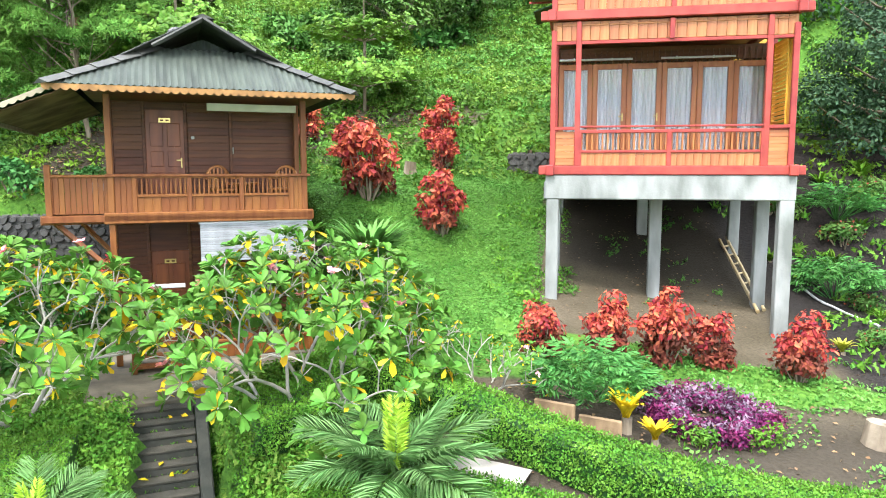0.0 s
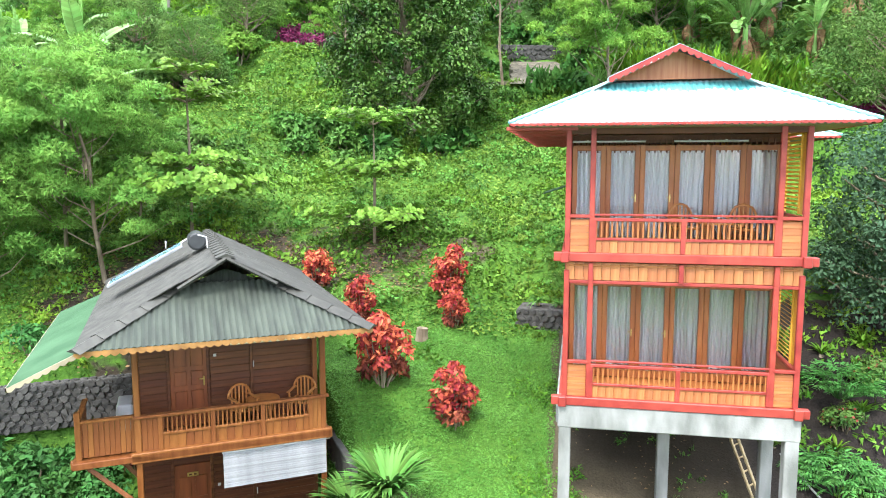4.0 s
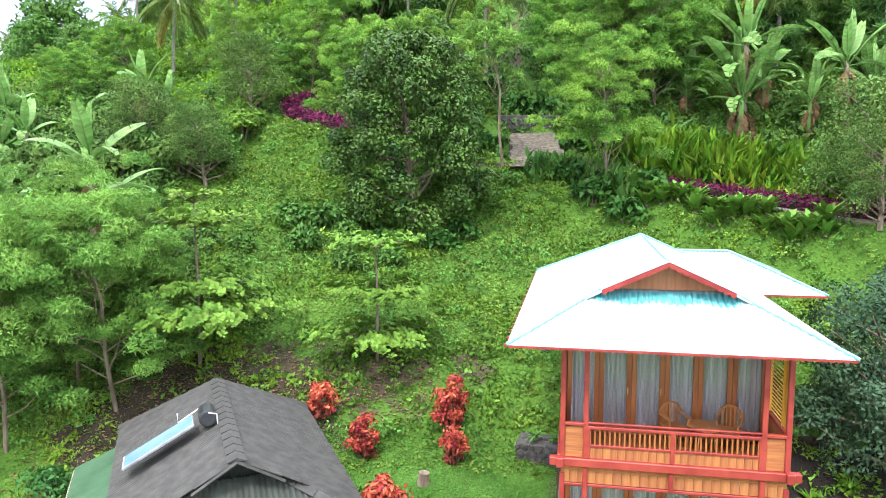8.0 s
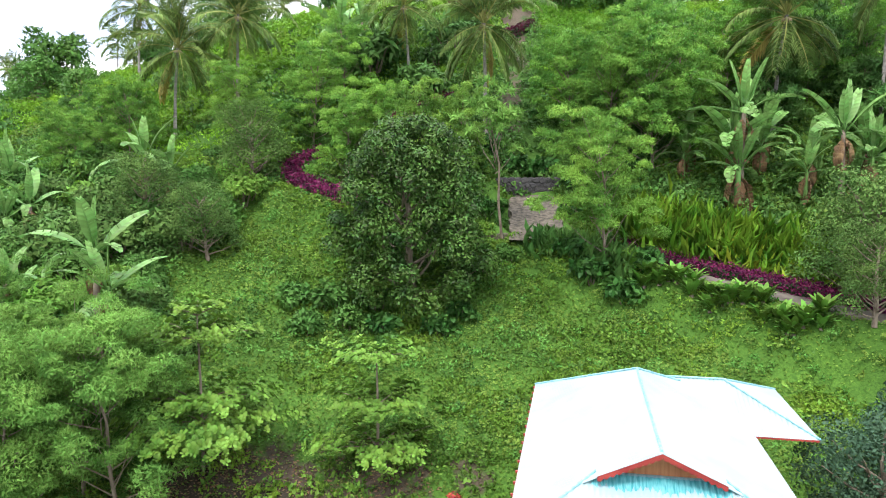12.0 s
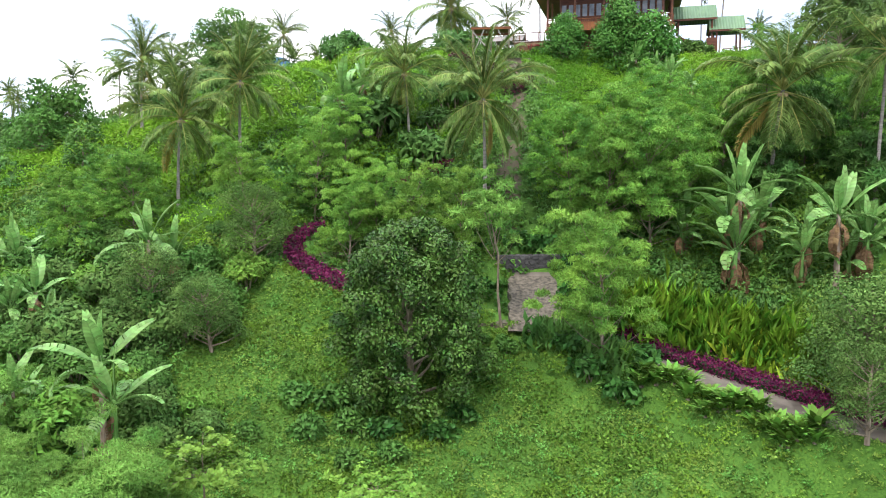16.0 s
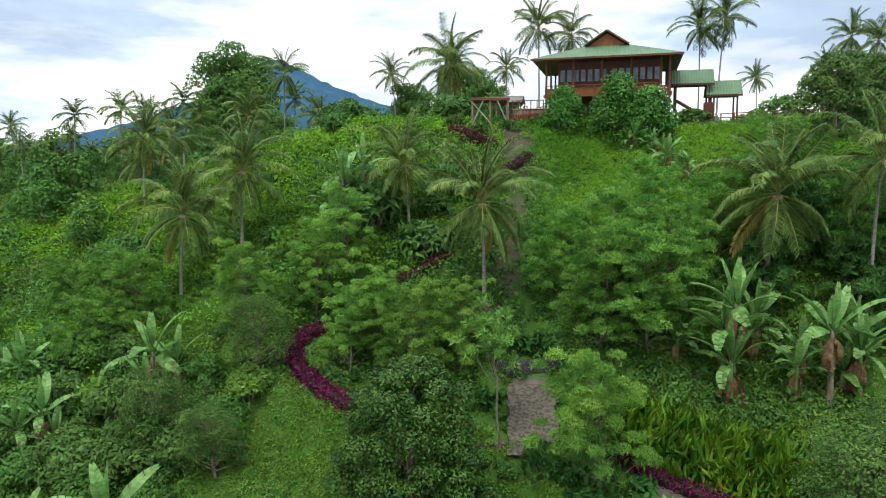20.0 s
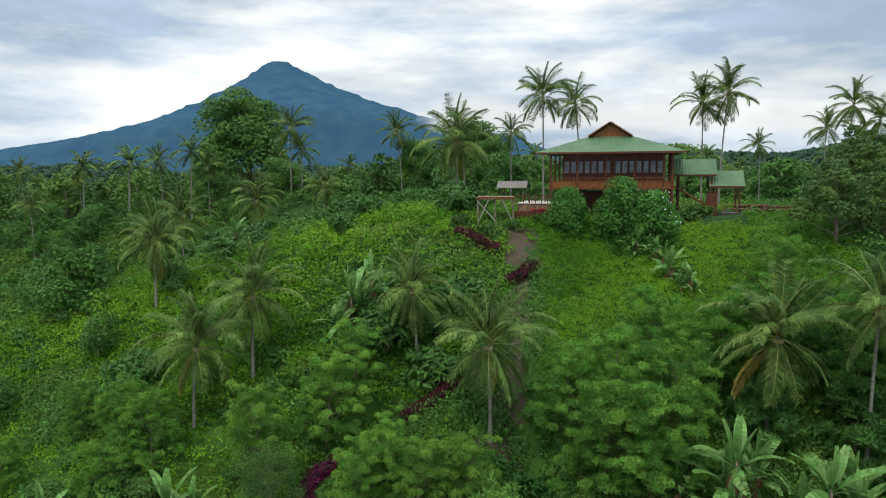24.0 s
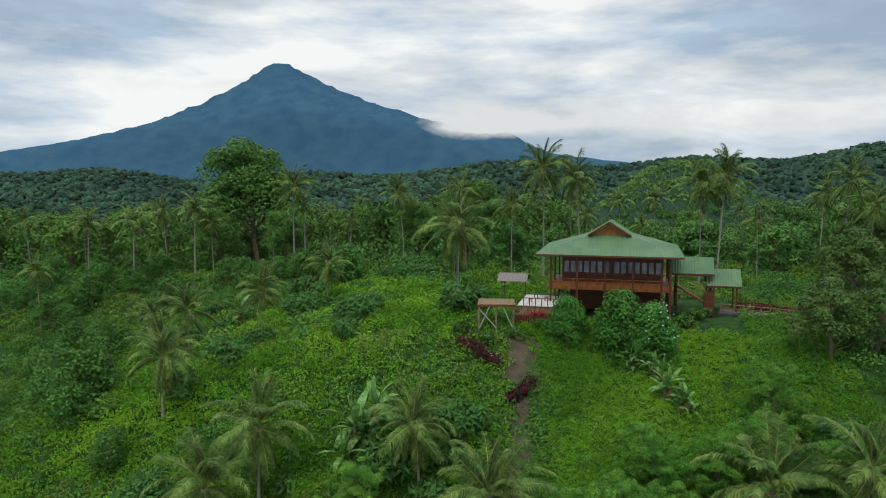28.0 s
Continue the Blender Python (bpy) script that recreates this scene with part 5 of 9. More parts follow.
def obovate(rng, n, length, ratio=0.36, lift=0.5):
    """A rosette of blunt, broad-ended leaves of six points each, along +x."""
    vs, ts = [], []
    for k in range(n):
        a = k * 2.4 + rng.random() * 0.4
        e = lift + rng.normal() * 0.2
        d = Vector((e, math.cos(a), math.sin(a))).normalized()
        s = d.cross(Vector((1, 0, 0))).normalized()
        u = s.cross(d)
        L = length * (0.65 + 0.5 * rng.random())
        w = L * ratio * 0.5
        p = [d * 0.02, d * L * 0.45 + s * w * 0.75 + u * w * 0.35, d * L * 0.8 + s * w + u * w * 0.25 - Vector((L * 0.04, 0, 0)), d * L - Vector((L * 0.1, 0, 0)), d * L * 0.8 - s * w + u * w * 0.25 - Vector((L * 0.04, 0, 0)), d * L * 0.45 - s * w * 0.75 + u * w * 0.35, d * L * 0.6]
        b = len(vs)
        vs += [tuple(q) for q in p]
        ts += [(b, b + 1, b + 6), (b + 1, b + 2, b + 6), (b + 2, b + 3, b + 6), (b + 3, b + 4, b + 6), (b + 4, b + 5, b + 6), (b + 5, b, b + 6)]
    return np.array(vs), np.array(ts)


def stand(build, places, label, category, name, group="", variants=3, sink=0.1, **kw):
    """Plants of one kind: the first few are built, the others are copies. places: x, y, size, turn."""
    protos = []
    for i, (x, y, s, a) in enumerate(places):
        m = pose(x, y, zat(x, y) - sink, 0, 0, a) @ Matrix.Scale(s, 4)
        if len(protos) < variants:
            ob = thing(name, 0, 0, 0, 0, label, category, group)
            build(ob, np.random.default_rng(11 + 7 * i + len(name)), **kw)
            ob.matrix_basis = m
            protos.append(ob)
        else:
            p = protos[i % variants]
            copy_thing(p, m @ Matrix.Scale(1 / p.scale.x, 4))


def limbs_of(rng, h, n, spread_r, lo=0.3, lean=0.0, thin=1.0):
    """A bent trunk and limbs: returns a Geo, and the limb ends."""
    g = Geo()
    tx, ty = rng.normal() * 0.06 * h + lean, rng.normal() * 0.06 * h
    trunk = [(0, 0, 0), (tx * 0.3, ty * 0.3, h * 0.25), (tx * 0.5 + 0.02 * h, ty * 0.6, h * 0.5), (tx, ty, h * 0.78)]
    r = (0.018 * h + 0.02) * thin
    g.tube(trunk, [r * 1.25, r, r * 0.8, r * 0.35], 7)
    ends = []
    for k in range(n):
        t = lo + (0.95 - lo) * (k + rng.random() * 0.6) / n
        a = k * 2.4 + rng.random() * 0.8
        base = Vector((tx * t, ty * t, h * 0.78 * t))
        reach = spread_r * (0.55 + 0.6 * rng.random()) * (1.15 - 0.55 * t)
        e = base + Vector((math.cos(a) * reach, math.sin(a) * reach, h * (0.10 + 0.16 * rng.random())))
        mid = base.lerp(e, 0.5) + Vector((0, 0, -0.02 * h))
        g.tube([base, mid, e], [r * 0.5 * (1.1 - t * 0.6), r * 0.3, r * 0.12], 4, False)
        ends.append(e)
    ends.append(Vector((tx, ty, h * 0.9)))
    return g, ends


def feather_tree(ob, rng, h=7.0, n=9, puffs=3, per=110, mat=None, size=0.34, wide=0.3, lo=0.35, lump=0.12, droop=0.0, pairs=4):
    """A tree whose crown is many well-rounded plumes of fine pinnate leaves."""
    g, ends = limbs_of(rng, h, n, wide * h, lo, thin=0.4)
    part("trunk", g, M_BARK, ob, "slender grey-brown trunk and limbs")
    cs, ds, ns = [], [], []
    for e in ends:
        for j in range(puffs):
            rr = h * lump * (0.35 + 0.3 * rng.random())
            c = np.array(e) + rng.normal(size=3) * h * lump * np.array([0.9, 0.9, 0.55]) * (j > 0)
            o = unit(rng.normal(size=(per, 3)))
            o[:, 2] = np.abs(o[:, 2]) * 1.2 - 0.35
            cs.append(c + o * rr * np.array([1.15, 1.15, 0.75]) * (0.6 + 0.4 * rng.random((per, 1))))
            d = rng.normal(size=(per, 3))
            ds.append(unit(d - 0.75 * o * np.sum(d * o, axis=1, keepdims=True)) + 0.45 * o + np.array([0, 0, 0.1 - droop]))
            ns.append(o + np.array([0, 0, 0.25]))
    c, d, nn = np.concatenate(cs), np.concatenate(ds), np.concatenate(ns)
    sz = size * (0.6 + 0.8 * rng.random(len(c)))
    if pairs:
        v, t = spread(frond(rng, 1.0, pairs, 0.3, 0.5, 0.3, 0.45, 0.12, True), c, d, sz, rng, 0.15, nn)
    else:
        v, t = leaves(c, d, sz, 0.3, 0.1, rng, nn, True)
    part("crown", np_mesh("crown", v, t, mat), mat, ob, "loose crown of soft feathery plumes")


def leafy_tree(ob, rng, h=8.0, n=12, per=260, mat=None, leaf=0.22, wide=0.32, lo=0.2, ratio=0.5, lump=0.15, bark=None, dots=None, single=False, skirt=0, full=0):
    g, ends = limbs_of(rng, h, n, wide * h, lo)
    for k in range(skirt):
        a = 6.283 * k / skirt + 0.4 * rng.random()
        ends.append(Vector((math.cos(a) * h * wide * 0.75, math.sin(a) * h * wide * 0.75, h * (0.12 + 0.1 * (k % 3)))))
    for k in range(full):
        t, a = (k + 0.5) / full, k * 2.4 + 0.5 * rng.random()
        rr = h * wide * math.sqrt(max(0.05, 1 - (1.7 * t - 0.7) ** 2)) * (0.72 + 0.3 * rng.random())
        ends.append(Vector((math.cos(a) * rr, math.sin(a) * rr, h * (0.01 + 0.93 * t))))
    part("trunk", g, bark or M_BARK, ob)
    ps = []
    for e in ends:
        r = h * lump * (0.75 + 0.6 * rng.random())
        ps.append(clump(rng, per, np.array(e), (r, r, r * 0.8), leaf, ratio, 0.45, 0.15, 0.35, single))
    v, t = join(ps)
    part("crown", np_mesh("crown", v, t, mat), mat, ob)
    if dots:
        ps = [clump(rng, 4, np.array(e), np.array([1.0, 1.0, 0.85]) * h * lump * 1.1, leaf * 0.4, 0.8, 0.95) for e in ends]
        v, t = join(ps)
        part("blossoms", np_mesh("blossoms", v, t, dots), dots, ob)


def tier_tree(ob, rng, h=5.0, tiers=((0.42, 1.9, 90), (0.9, 1.2, 60)), mat=None, leaf=0.26):
    """A young tree with flat tiers of broad leaves."""
    part("trunk", Geo().tube([(0, 0, 0), (0.03, 0, h * 0.5), (0, 0.04, h)], [0.06, 0.05, 0.02], 7), M_BARK, ob)
    tpl = obovate(rng, 7, leaf, 0.5, 0.5)
    for f, r, n in tiers:
        g = Geo()
        cs = []
        for k in range(7):
            a = 2 * math.pi * k / 7 + rng.random() * 0.5
            e = Vector((math.cos(a) * r * (0.75 + 0.3 * rng.random()), math.sin(a) * r * (0.75 + 0.3 * rng.random()), h * f + 0.25 + 0.15 * rng.random()))
            b = Vector((0, 0, h * f))
            g.tube([b, b.lerp(e, 0.5) + Vector((0, 0, 0.06)), e], [0.03, 0.02, 0.01], 5, False)
            for j in range(n // 7):
                q = b.lerp(e, 0.3 + 0.75 * rng.random())
                cs.append(np.array(q) + rng.normal(size=3) * np.array([0.2, 0.2, 0.07]) * r / 1.5)
        c = np.array(cs)
        d = np.concatenate([c[:, :2] * 0.25, np.ones((len(c), 1))], axis=1) + rng.normal(size=(len(c), 3)) * 0.25
        v, t = spread(tpl, c, d, 0.8 + 0.5 * rng.random(len(c)), rng)
        part("branch_tier", g, M_BARK, ob)
        part("crown", np_mesh("crown", v, t, mat), mat, ob, "flat tier of broad green leaves")


PALM_FRONDS = []


def palm_frond(rng, L, rise, fall, pairs=52, hang=0.9, length=0.95):
    """A long arched midrib; narrow leaflets leave it on both sides and hang at their tips."""
    t = np.linspace(0.0, 1.0, 60)
    el = rise - (rise + fall) * t ** 1.5
    x = np.concatenate([[0], np.cumsum(np.cos(el[:-1]))]) * L / 60
    z = np.concatenate([[0], np.cumsum(np.sin(el[:-1]))]) * L / 60
    q = np.repeat(np.linspace(0.16, 1.0, pairs), 2)
    side = np.tile([1.0, -1.0], pairs)
    n = len(q)
    c = np.stack([np.interp(q, t, x), np.zeros_like(q), np.interp(q, t, z)], 1)
    e = np.interp(q, t, el)
    w = (length * np.sin(np.pi * np.clip(0.22 + 0.70 * q, 0, 1)) ** 0.6 * (0.85 + 0.3 * rng.random(n)))[:, None]
    d = unit(np.stack([np.cos(e) * 0.6, side * 0.8, np.sin(e) * 0.6 + 0.1], 1) + rng.normal(size=(n, 3)) * 0.08)
    d2 = unit(d + np.array([0, 0, -1.0]) * (hang * (0.7 + 0.6 * rng.random(n)))[:, None])
    s = unit(np.cross(d, np.array([0, 0, 1.0]) + rng.normal(size=(n, 3)) * 0.3)) * (2.3 / pairs)
    mid = c + d * w * 0.45
    v = np.stack([c + s * 0.6, c - s * 0.6, mid + s, mid - s, mid + d2 * w * 0.6], 1).reshape(-1, 3)
    k = np.arange(n)[:, None] * 5
    tris = np.concatenate([k + np.array([[0, 1, 3]]), k + np.array([[0, 3, 2]]), k + np.array([[2, 3, 4]])], 1).reshape(-1, 3)
    i9 = np.linspace(0, 59, 9).astype(int)
    g = Geo().tube([(x[i], 0, z[i]) for i in i9], [0.05 * (1 - 0.85 * i / 59) for i in i9], 4)
    gv = np.array([tuple(p) for p in g.v])
    gt = np.array([tri for f in g.f for tri in ((f[0], f[1], f[2]), (f[0], f[2], f[3]))])
    vv, tt = join([(v, tris), (gv, gt)])
    return vv, tt, np.concatenate([np.zeros(len(tris), dtype=int), np.ones(len(gt), dtype=int)])


def palm_meshes():
    """From the upright spear leaves down to the hanging old ones, then a dry one."""
    rng = np.random.default_rng(4)
    shapes = ((4.4, 1.5, -1.15, 0.5), (4.9, 1.35, -0.3, 0.7), (5.0, 1.1, 0.35, 0.8), (5.0, 0.75, 0.85, 0.9), (4.9, 0.3, 1.2, 1.0), (4.5, -0.35, 1.25, 0.9), (4.0, -0.9, 1.4, 0.6))
    for L, rise, fall, hang in shapes:
        v, t, k = palm_frond(rng, L, rise, fall, 76, hang * 1.25)
        PALM_FRONDS.append(np_mesh("frond", v, t, [L_PALM, L_PALMRIB], k))
    PALM_FRONDS.append(np_mesh("frond", v, t, [L_PALMDRY, L_PALMDRY], k))


palm_meshes()


def coconut_palm(ob, rng, h=9.0, n=30, lean=0.8, dry=0, nuts=True, sweep=1.0):
    a0 = rng.random() * 6.3
    lx, ly = lean * math.cos(a0), lean * math.sin(a0)
    pts = [(lx * t * t, ly * t * t, h * t) for t in (0, 0.2, 0.4, 0.6, 0.8, 1.0)]
    part("trunk", Geo().tube(pts, [0.2, 0.14, 0.12, 0.11, 0.10, 0.12], 8), M_PALMBARK, ob, "slim ringed grey palm trunk")
    top = Vector(pts[-1])
    for k in range(n):
        f = k / (n - 1)
        me = PALM_FRONDS[7] if k >= n - dry else PALM_FRONDS[min(6, int(f ** 0.85 * 7.0))]
        ob2 = part("frond", me, None, ob, "hanging yellowed old frond" if k >= n - dry else "")
        ob2.matrix_basis = Matrix.Translation(top + Vector((0, 0, 0.1 - 0.25 * f))) @ pose(0, 0, 0, rng.normal() * 16, rng.normal() * 8, k * 137.5 + rng.normal() * 14) @ Matrix.Scale(sweep * (0.82 + 0.28 * rng.random()), 4)
    if nuts:
        for k in range(6):
            a = k * 1.05
            part("coconut", Geo().tube([top + Vector((0.2 * math.cos(a), 0.2 * math.sin(a), z)) for z in (-0.42, -0.36, -0.26, -0.18)], [0.03, 0.11, 0.11, 0.03], 6), M_BAMBOO, ob)


BANANA = []


def banana_leaf(rng, L, W, arch, torn):
    """A long paddle of a leaf along +x on a stout midrib, folded a little, arching, its blade torn here and there."""
    n = 18
    t = np.linspace(0, 1, n + 1)
    el = 0.15 - arch * t ** 1.6
    x = 0.45 + np.concatenate([[0], np.cumsum(np.cos(el[:-1]))]) * L / n
    z = np.concatenate([[0], np.cumsum(np.sin(el[:-1]))]) * L / n
    wid = W * np.sin(np.pi * np.clip(0.06 + 0.9 * t ** 0.8, 0, 1)) ** 0.6
    vs, ts = [], []
    for side in (1, -1):
        cut = True
        drop = 0.0
        for k in range(n):
            if cut:
                drop = rng.uniform(-0.1, 0.45) * torn
            gap = rng.uniform(0.15, 0.4) if rng.random() < torn * 0.6 else 0.0
            b = len(vs)
            for f in (0.0, 1.0 - gap):
                u = k + f
                xx, zz, ww = np.interp(u, range(n + 1), x), np.interp(u, range(n + 1), z), np.interp(u, range(n + 1), wid)
                vs += [(xx, 0, zz), (xx + 0.05, side * ww * 0.55, zz + 0.2 * ww), (xx + 0.12, side * ww, zz + (0.12 - drop) * ww)]
            ts += [(b, b + 3, b + 4), (b, b + 4, b + 1), (b + 1, b + 4, b + 5), (b + 1, b + 5, b + 2)]
            cut = gap > 0
    g = Geo().tube([(0, 0, -0.08), (0.45, 0, 0.0)] + [(x[i], 0, z[i] - 0.015) for i in (5, 10, 15)], [0.05, 0.04, 0.03, 0.02, 0.01], 5)
    gv = np.array([tuple(p) for p in g.v])
    gt = np.array([(f[0], f[i], f[i + 1]) for f in g.f for i in range(1, len(f) - 1)])
    return join([(np.array(vs), np.array(ts)), (gv, gt)])


def banana_meshes():
    """Leaves from the young upright to the old arching one, and a dry one."""
    for seed, (L, W, arch, torn) in enumerate(((2.1, 0.31, 0.25, 0.08), (2.5, 0.34, 0.7, 0.35), (2.6, 0.34, 1.15, 0.7), (2.4, 0.36, 1.7, 1.0))):
        v, t = banana_leaf(np.random.default_rng(seed + 1), L, W, arch, torn)
        BANANA.append(np_mesh("leaf", v, t, L_BANANA, smooth=True))
    BANANA.append(np_mesh("leaf", v, t, L_DRYBAN))


banana_meshes()


def banana_plant(ob, rng, stems=3, n=8, dry=4, h=2.7):
    for s in range(stems):
        ox, oy = (0, 0) if s == 0 else (rng.normal() * 0.7, rng.normal() * 0.7)
        hh = h * (1.0, 0.7, 0.4)[s]
        part("stem", Geo().tube([(ox, oy, 0), (ox, oy, hh * 0.5), (ox + 0.05, oy, hh)], [0.16, 0.13, 0.09], 8), M_BARK if s == 0 else L_BANANA, ob)
        for k in range(n + dry):
            f = k / (n - 1)
            isdry = k >= n
            me = BANANA[4] if isdry else BANANA[min(3, int(f * 3.9))]
            el = -75 + rng.normal() * 8 if isdry else 80 - 82 * f ** 0.85 + rng.normal() * 7
            o2 = part("leaf", me, None, ob, "dry hanging brown leaf" if isdry else "")
            o2.matrix_basis = Matrix.Translation((ox + 0.05, oy, hh - 0.05 - 0.12 * f)) @ pose(0, 0, 0, rng.normal() * 14, -el, k * 137.5 + rng.normal() * 15) @ Matrix.Scale((0.55 + 0.3 * rng.random() if isdry else (0.92, 0.85, 0.7)[s] * (0.85 + 0.3 * rng.random())), 4)


def croton(ob, rng, h=1.3, w=0.6, lumps=7, dark=0.36, leaf=0.14):
    """A shrub of upright shoots with coloured drooping leaves, bronze below."""
    g = Geo()
    cs, lows = [], []
    n = lumps * 3
    for k in range(n):
        a, f = k * 2.4 + rng.random() * 0.7, k / n
        r = w * (0.25 + 0.75 * rng.random()) * (1.0 - 0.55 * max(0.0, f - 0.35))
        z = h * (0.2 + 0.72 * f) + 0.12 * rng.normal()
        c = np.array([r * math.cos(a), r * math.sin(a), max(0.15, z)])
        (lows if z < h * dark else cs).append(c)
        g.tube([(c[0] * 0.2, c[1] * 0.2, 0), tuple(c)], [0.018, 0.008], 4, False)
    part("stem", g, M_BARK, ob)
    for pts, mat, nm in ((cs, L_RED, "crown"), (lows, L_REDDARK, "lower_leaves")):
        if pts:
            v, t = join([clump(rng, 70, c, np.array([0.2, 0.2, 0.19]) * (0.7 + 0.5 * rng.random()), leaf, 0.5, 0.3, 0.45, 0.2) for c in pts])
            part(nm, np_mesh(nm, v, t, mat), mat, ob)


def strap_plant(ob, rng, n=90, length=1.2, mat=None, ratio=0.06, trunk=0.4, lift=0.5):
    """Arching strap leaves from a short trunk."""
    part("trunk", Geo().tube([(0, 0, 0), (0.02, 0, trunk)], [0.09, 0.07], 7), M_BARK, ob)
    a, e = rng.random(n) * 6.283, lift + rng.random(n) * 1.1
    d = np.stack([np.cos(a), np.sin(a), e], 1)
    c = np.zeros((n, 3)) + np.array([0, 0, trunk])
    L = length * (0.7 + 0.4 * rng.random(n))
    vs, ts = [], []
    d = unit(d)
    s = unit(np.cross(d, np.array([0, 0, 1.0])))
    seg = 5
    for j in range(seg + 1):
        f = j / seg
        p = c + d * (L * f)[:, None] + np.array([0, 0, -1.0]) * (0.55 * L * f * f * (1.6 - d[:, 2]))[:, None]
        w = (L * ratio * 0.5 * (1 - f ** 2.5) + 0.002)[:, None]
        vs += [p + s * w, p - s * w]
    v = np.stack(vs, axis=1).reshape(-1, 3)
    k = np.arange(n)[:, None] * (2 * seg + 2)
    for j in range(seg):
        ts += [k + np.array([[2 * j, 2 * j + 1, 2 * j + 3]]), k + np.array([[2 * j, 2 * j + 3, 2 * j + 2]])]
    t = np.concatenate(ts)
    part("leaves", np_mesh("leaves", v, t, mat), mat, ob)


L_LIME = foliage("lime young leaves", (0.24, 0.40, 0.02), (0.34, 0.52, 0.05), 3)


def fern_palm(ob, rng, n=12, length=1.3, mat=None, stem=0.3, heart=True):
    """A young palm: a ring of pinnate fronds."""
    part("trunk", Geo().tube([(0, 0, 0), (0, 0, stem)], [0.09, 0.07], 8), M_BARK, ob)
    v, t = frond(rng, length, 60, length * 0.36, 0.75, 0.055, 0.35, 0.1)
    me = np_mesh("frond", v, t, mat)
    v, t = frond(rng, length * 0.8, 30, length * 0.16, 0.2, 0.22, 0.35, 0.1)
    me2 = np_mesh("frond", v, t, L_LIME)
    for k in range(n):
        o2 = part("frond", me, None, ob)
        o2.matrix_basis = pose(0, 0, stem, rng.normal() * 8, -60 + 48 * k / n + rng.normal() * 6, k * 137.5) @ Matrix.Scale(0.85 + 0.3 * rng.random(), 4)
    if heart:
        for k in range(4):
            part("frond", me2, None, ob, "bright yellow-green young frond").matrix_basis = pose(0, 0, stem, 0, -76, k * 90 + 20)


# near-black green puts the shade between the leaves into the hedge body
L_CORE = foliage("hedge inside in painted shade", (0.012, 0.035, 0.008), (0.02, 0.06, 0.012), 4, leaf=0.0)


def hedge(name, line, width, hgt, mat, label, leaf=0.034, dens=3000, group="", core=None, lump=0.045, kind=""):
    """A clipped hedge along a line: a solid inner body and a skin of leaves."""
    ob = tagged(new(name), label, "hedge", group, kind)
    rng = np.random.default_rng(len(line) * 7 + int(width * 100))
    pts = np.array(line, dtype=float)
    seg = np.linalg.norm(np.diff(pts, axis=0), axis=1)
    cum = np.concatenate([[0], np.cumsum(seg)])
    m = max(4, int(cum[-1] / 0.35))
    s = np.linspace(0, cum[-1], m + 1)
    cx, cy = np.interp(s, cum, pts[:, 0]), np.interp(s, cum, pts[:, 1])
    for _ in range(3):
        cx[1:-1], cy[1:-1] = (cx[:-2] + 2 * cx[1:-1] + cx[2:]) / 4, (cy[:-2] + 2 * cy[1:-1] + cy[2:]) / 4
    tx, ty = np.gradient(cx), np.gradient(cy)
    ln = np.hypot(tx, ty)
    nx, ny = -ty / ln, tx / ln
    cz = rough_height(cx, cy)
    g = Geo()
    prof = ((-0.5, -0.25), (-0.5, 0.8), (-0.36, 0.95), (0.36, 0.95), (0.5, 0.8), (0.5, -0.25))
    verts = [(cx[i] + nx[i] * a * width * 0.9, cy[i] + ny[i] * a * width * 0.9, cz[i] + b * hgt) for i in range(m + 1) for a, b in prof]
    k = len(prof)
    faces = [[i * k + j, i * k + (j + 1) % k, (i + 1) * k + (j + 1) % k, (i + 1) * k + j] for i in range(m) for j in range(k)] + [list(range(k))[::-1], [m * k + j for j in range(k)]]
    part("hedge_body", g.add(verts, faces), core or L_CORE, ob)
    n = int(dens * cum[-1] * (width + 2 * hgt))
    q = rng.random(n) * cum[-1]
    w = rng.random(n) * (width + 2 * hgt)
    px, py, pz, qx, qy = (np.interp(q, s, arr) for arr in (cx, cy, cz, nx, ny))
    a = np.where(w < hgt, -0.5, np.where(w > width + hgt, 0.5, (w - hgt) / width - 0.5))
    b = np.where(w < hgt, w / hgt, np.where(w > width + hgt, (width + 2 * hgt - w) / hgt, 1.0))
    c = np.stack([px + qx * a * width, py + qy * a * width, pz + b * hgt], 1) + rng.normal(size=(n, 3)) * lump * 0.5
    out = np.stack([qx * a * 2, qy * a * 2, np.where(b > 0.97, 1.0, 0.15)], 1)
    d = out * 0.5 + rng.normal(size=(n, 3)) * 0.6
    v, t = leaves(c, d, leaf * (0.7 + 0.6 * rng.random(n)), 0.8, 0.15, rng, out, True)
    part("hedge_leaves", np_mesh("hedge_leaves", v, t, mat), mat, ob)
    return ob


MIXED = foliage("mixed wild leaves", (0.045, 0.125, 0.02), (0.10, 0.22, 0.032), 0.2)

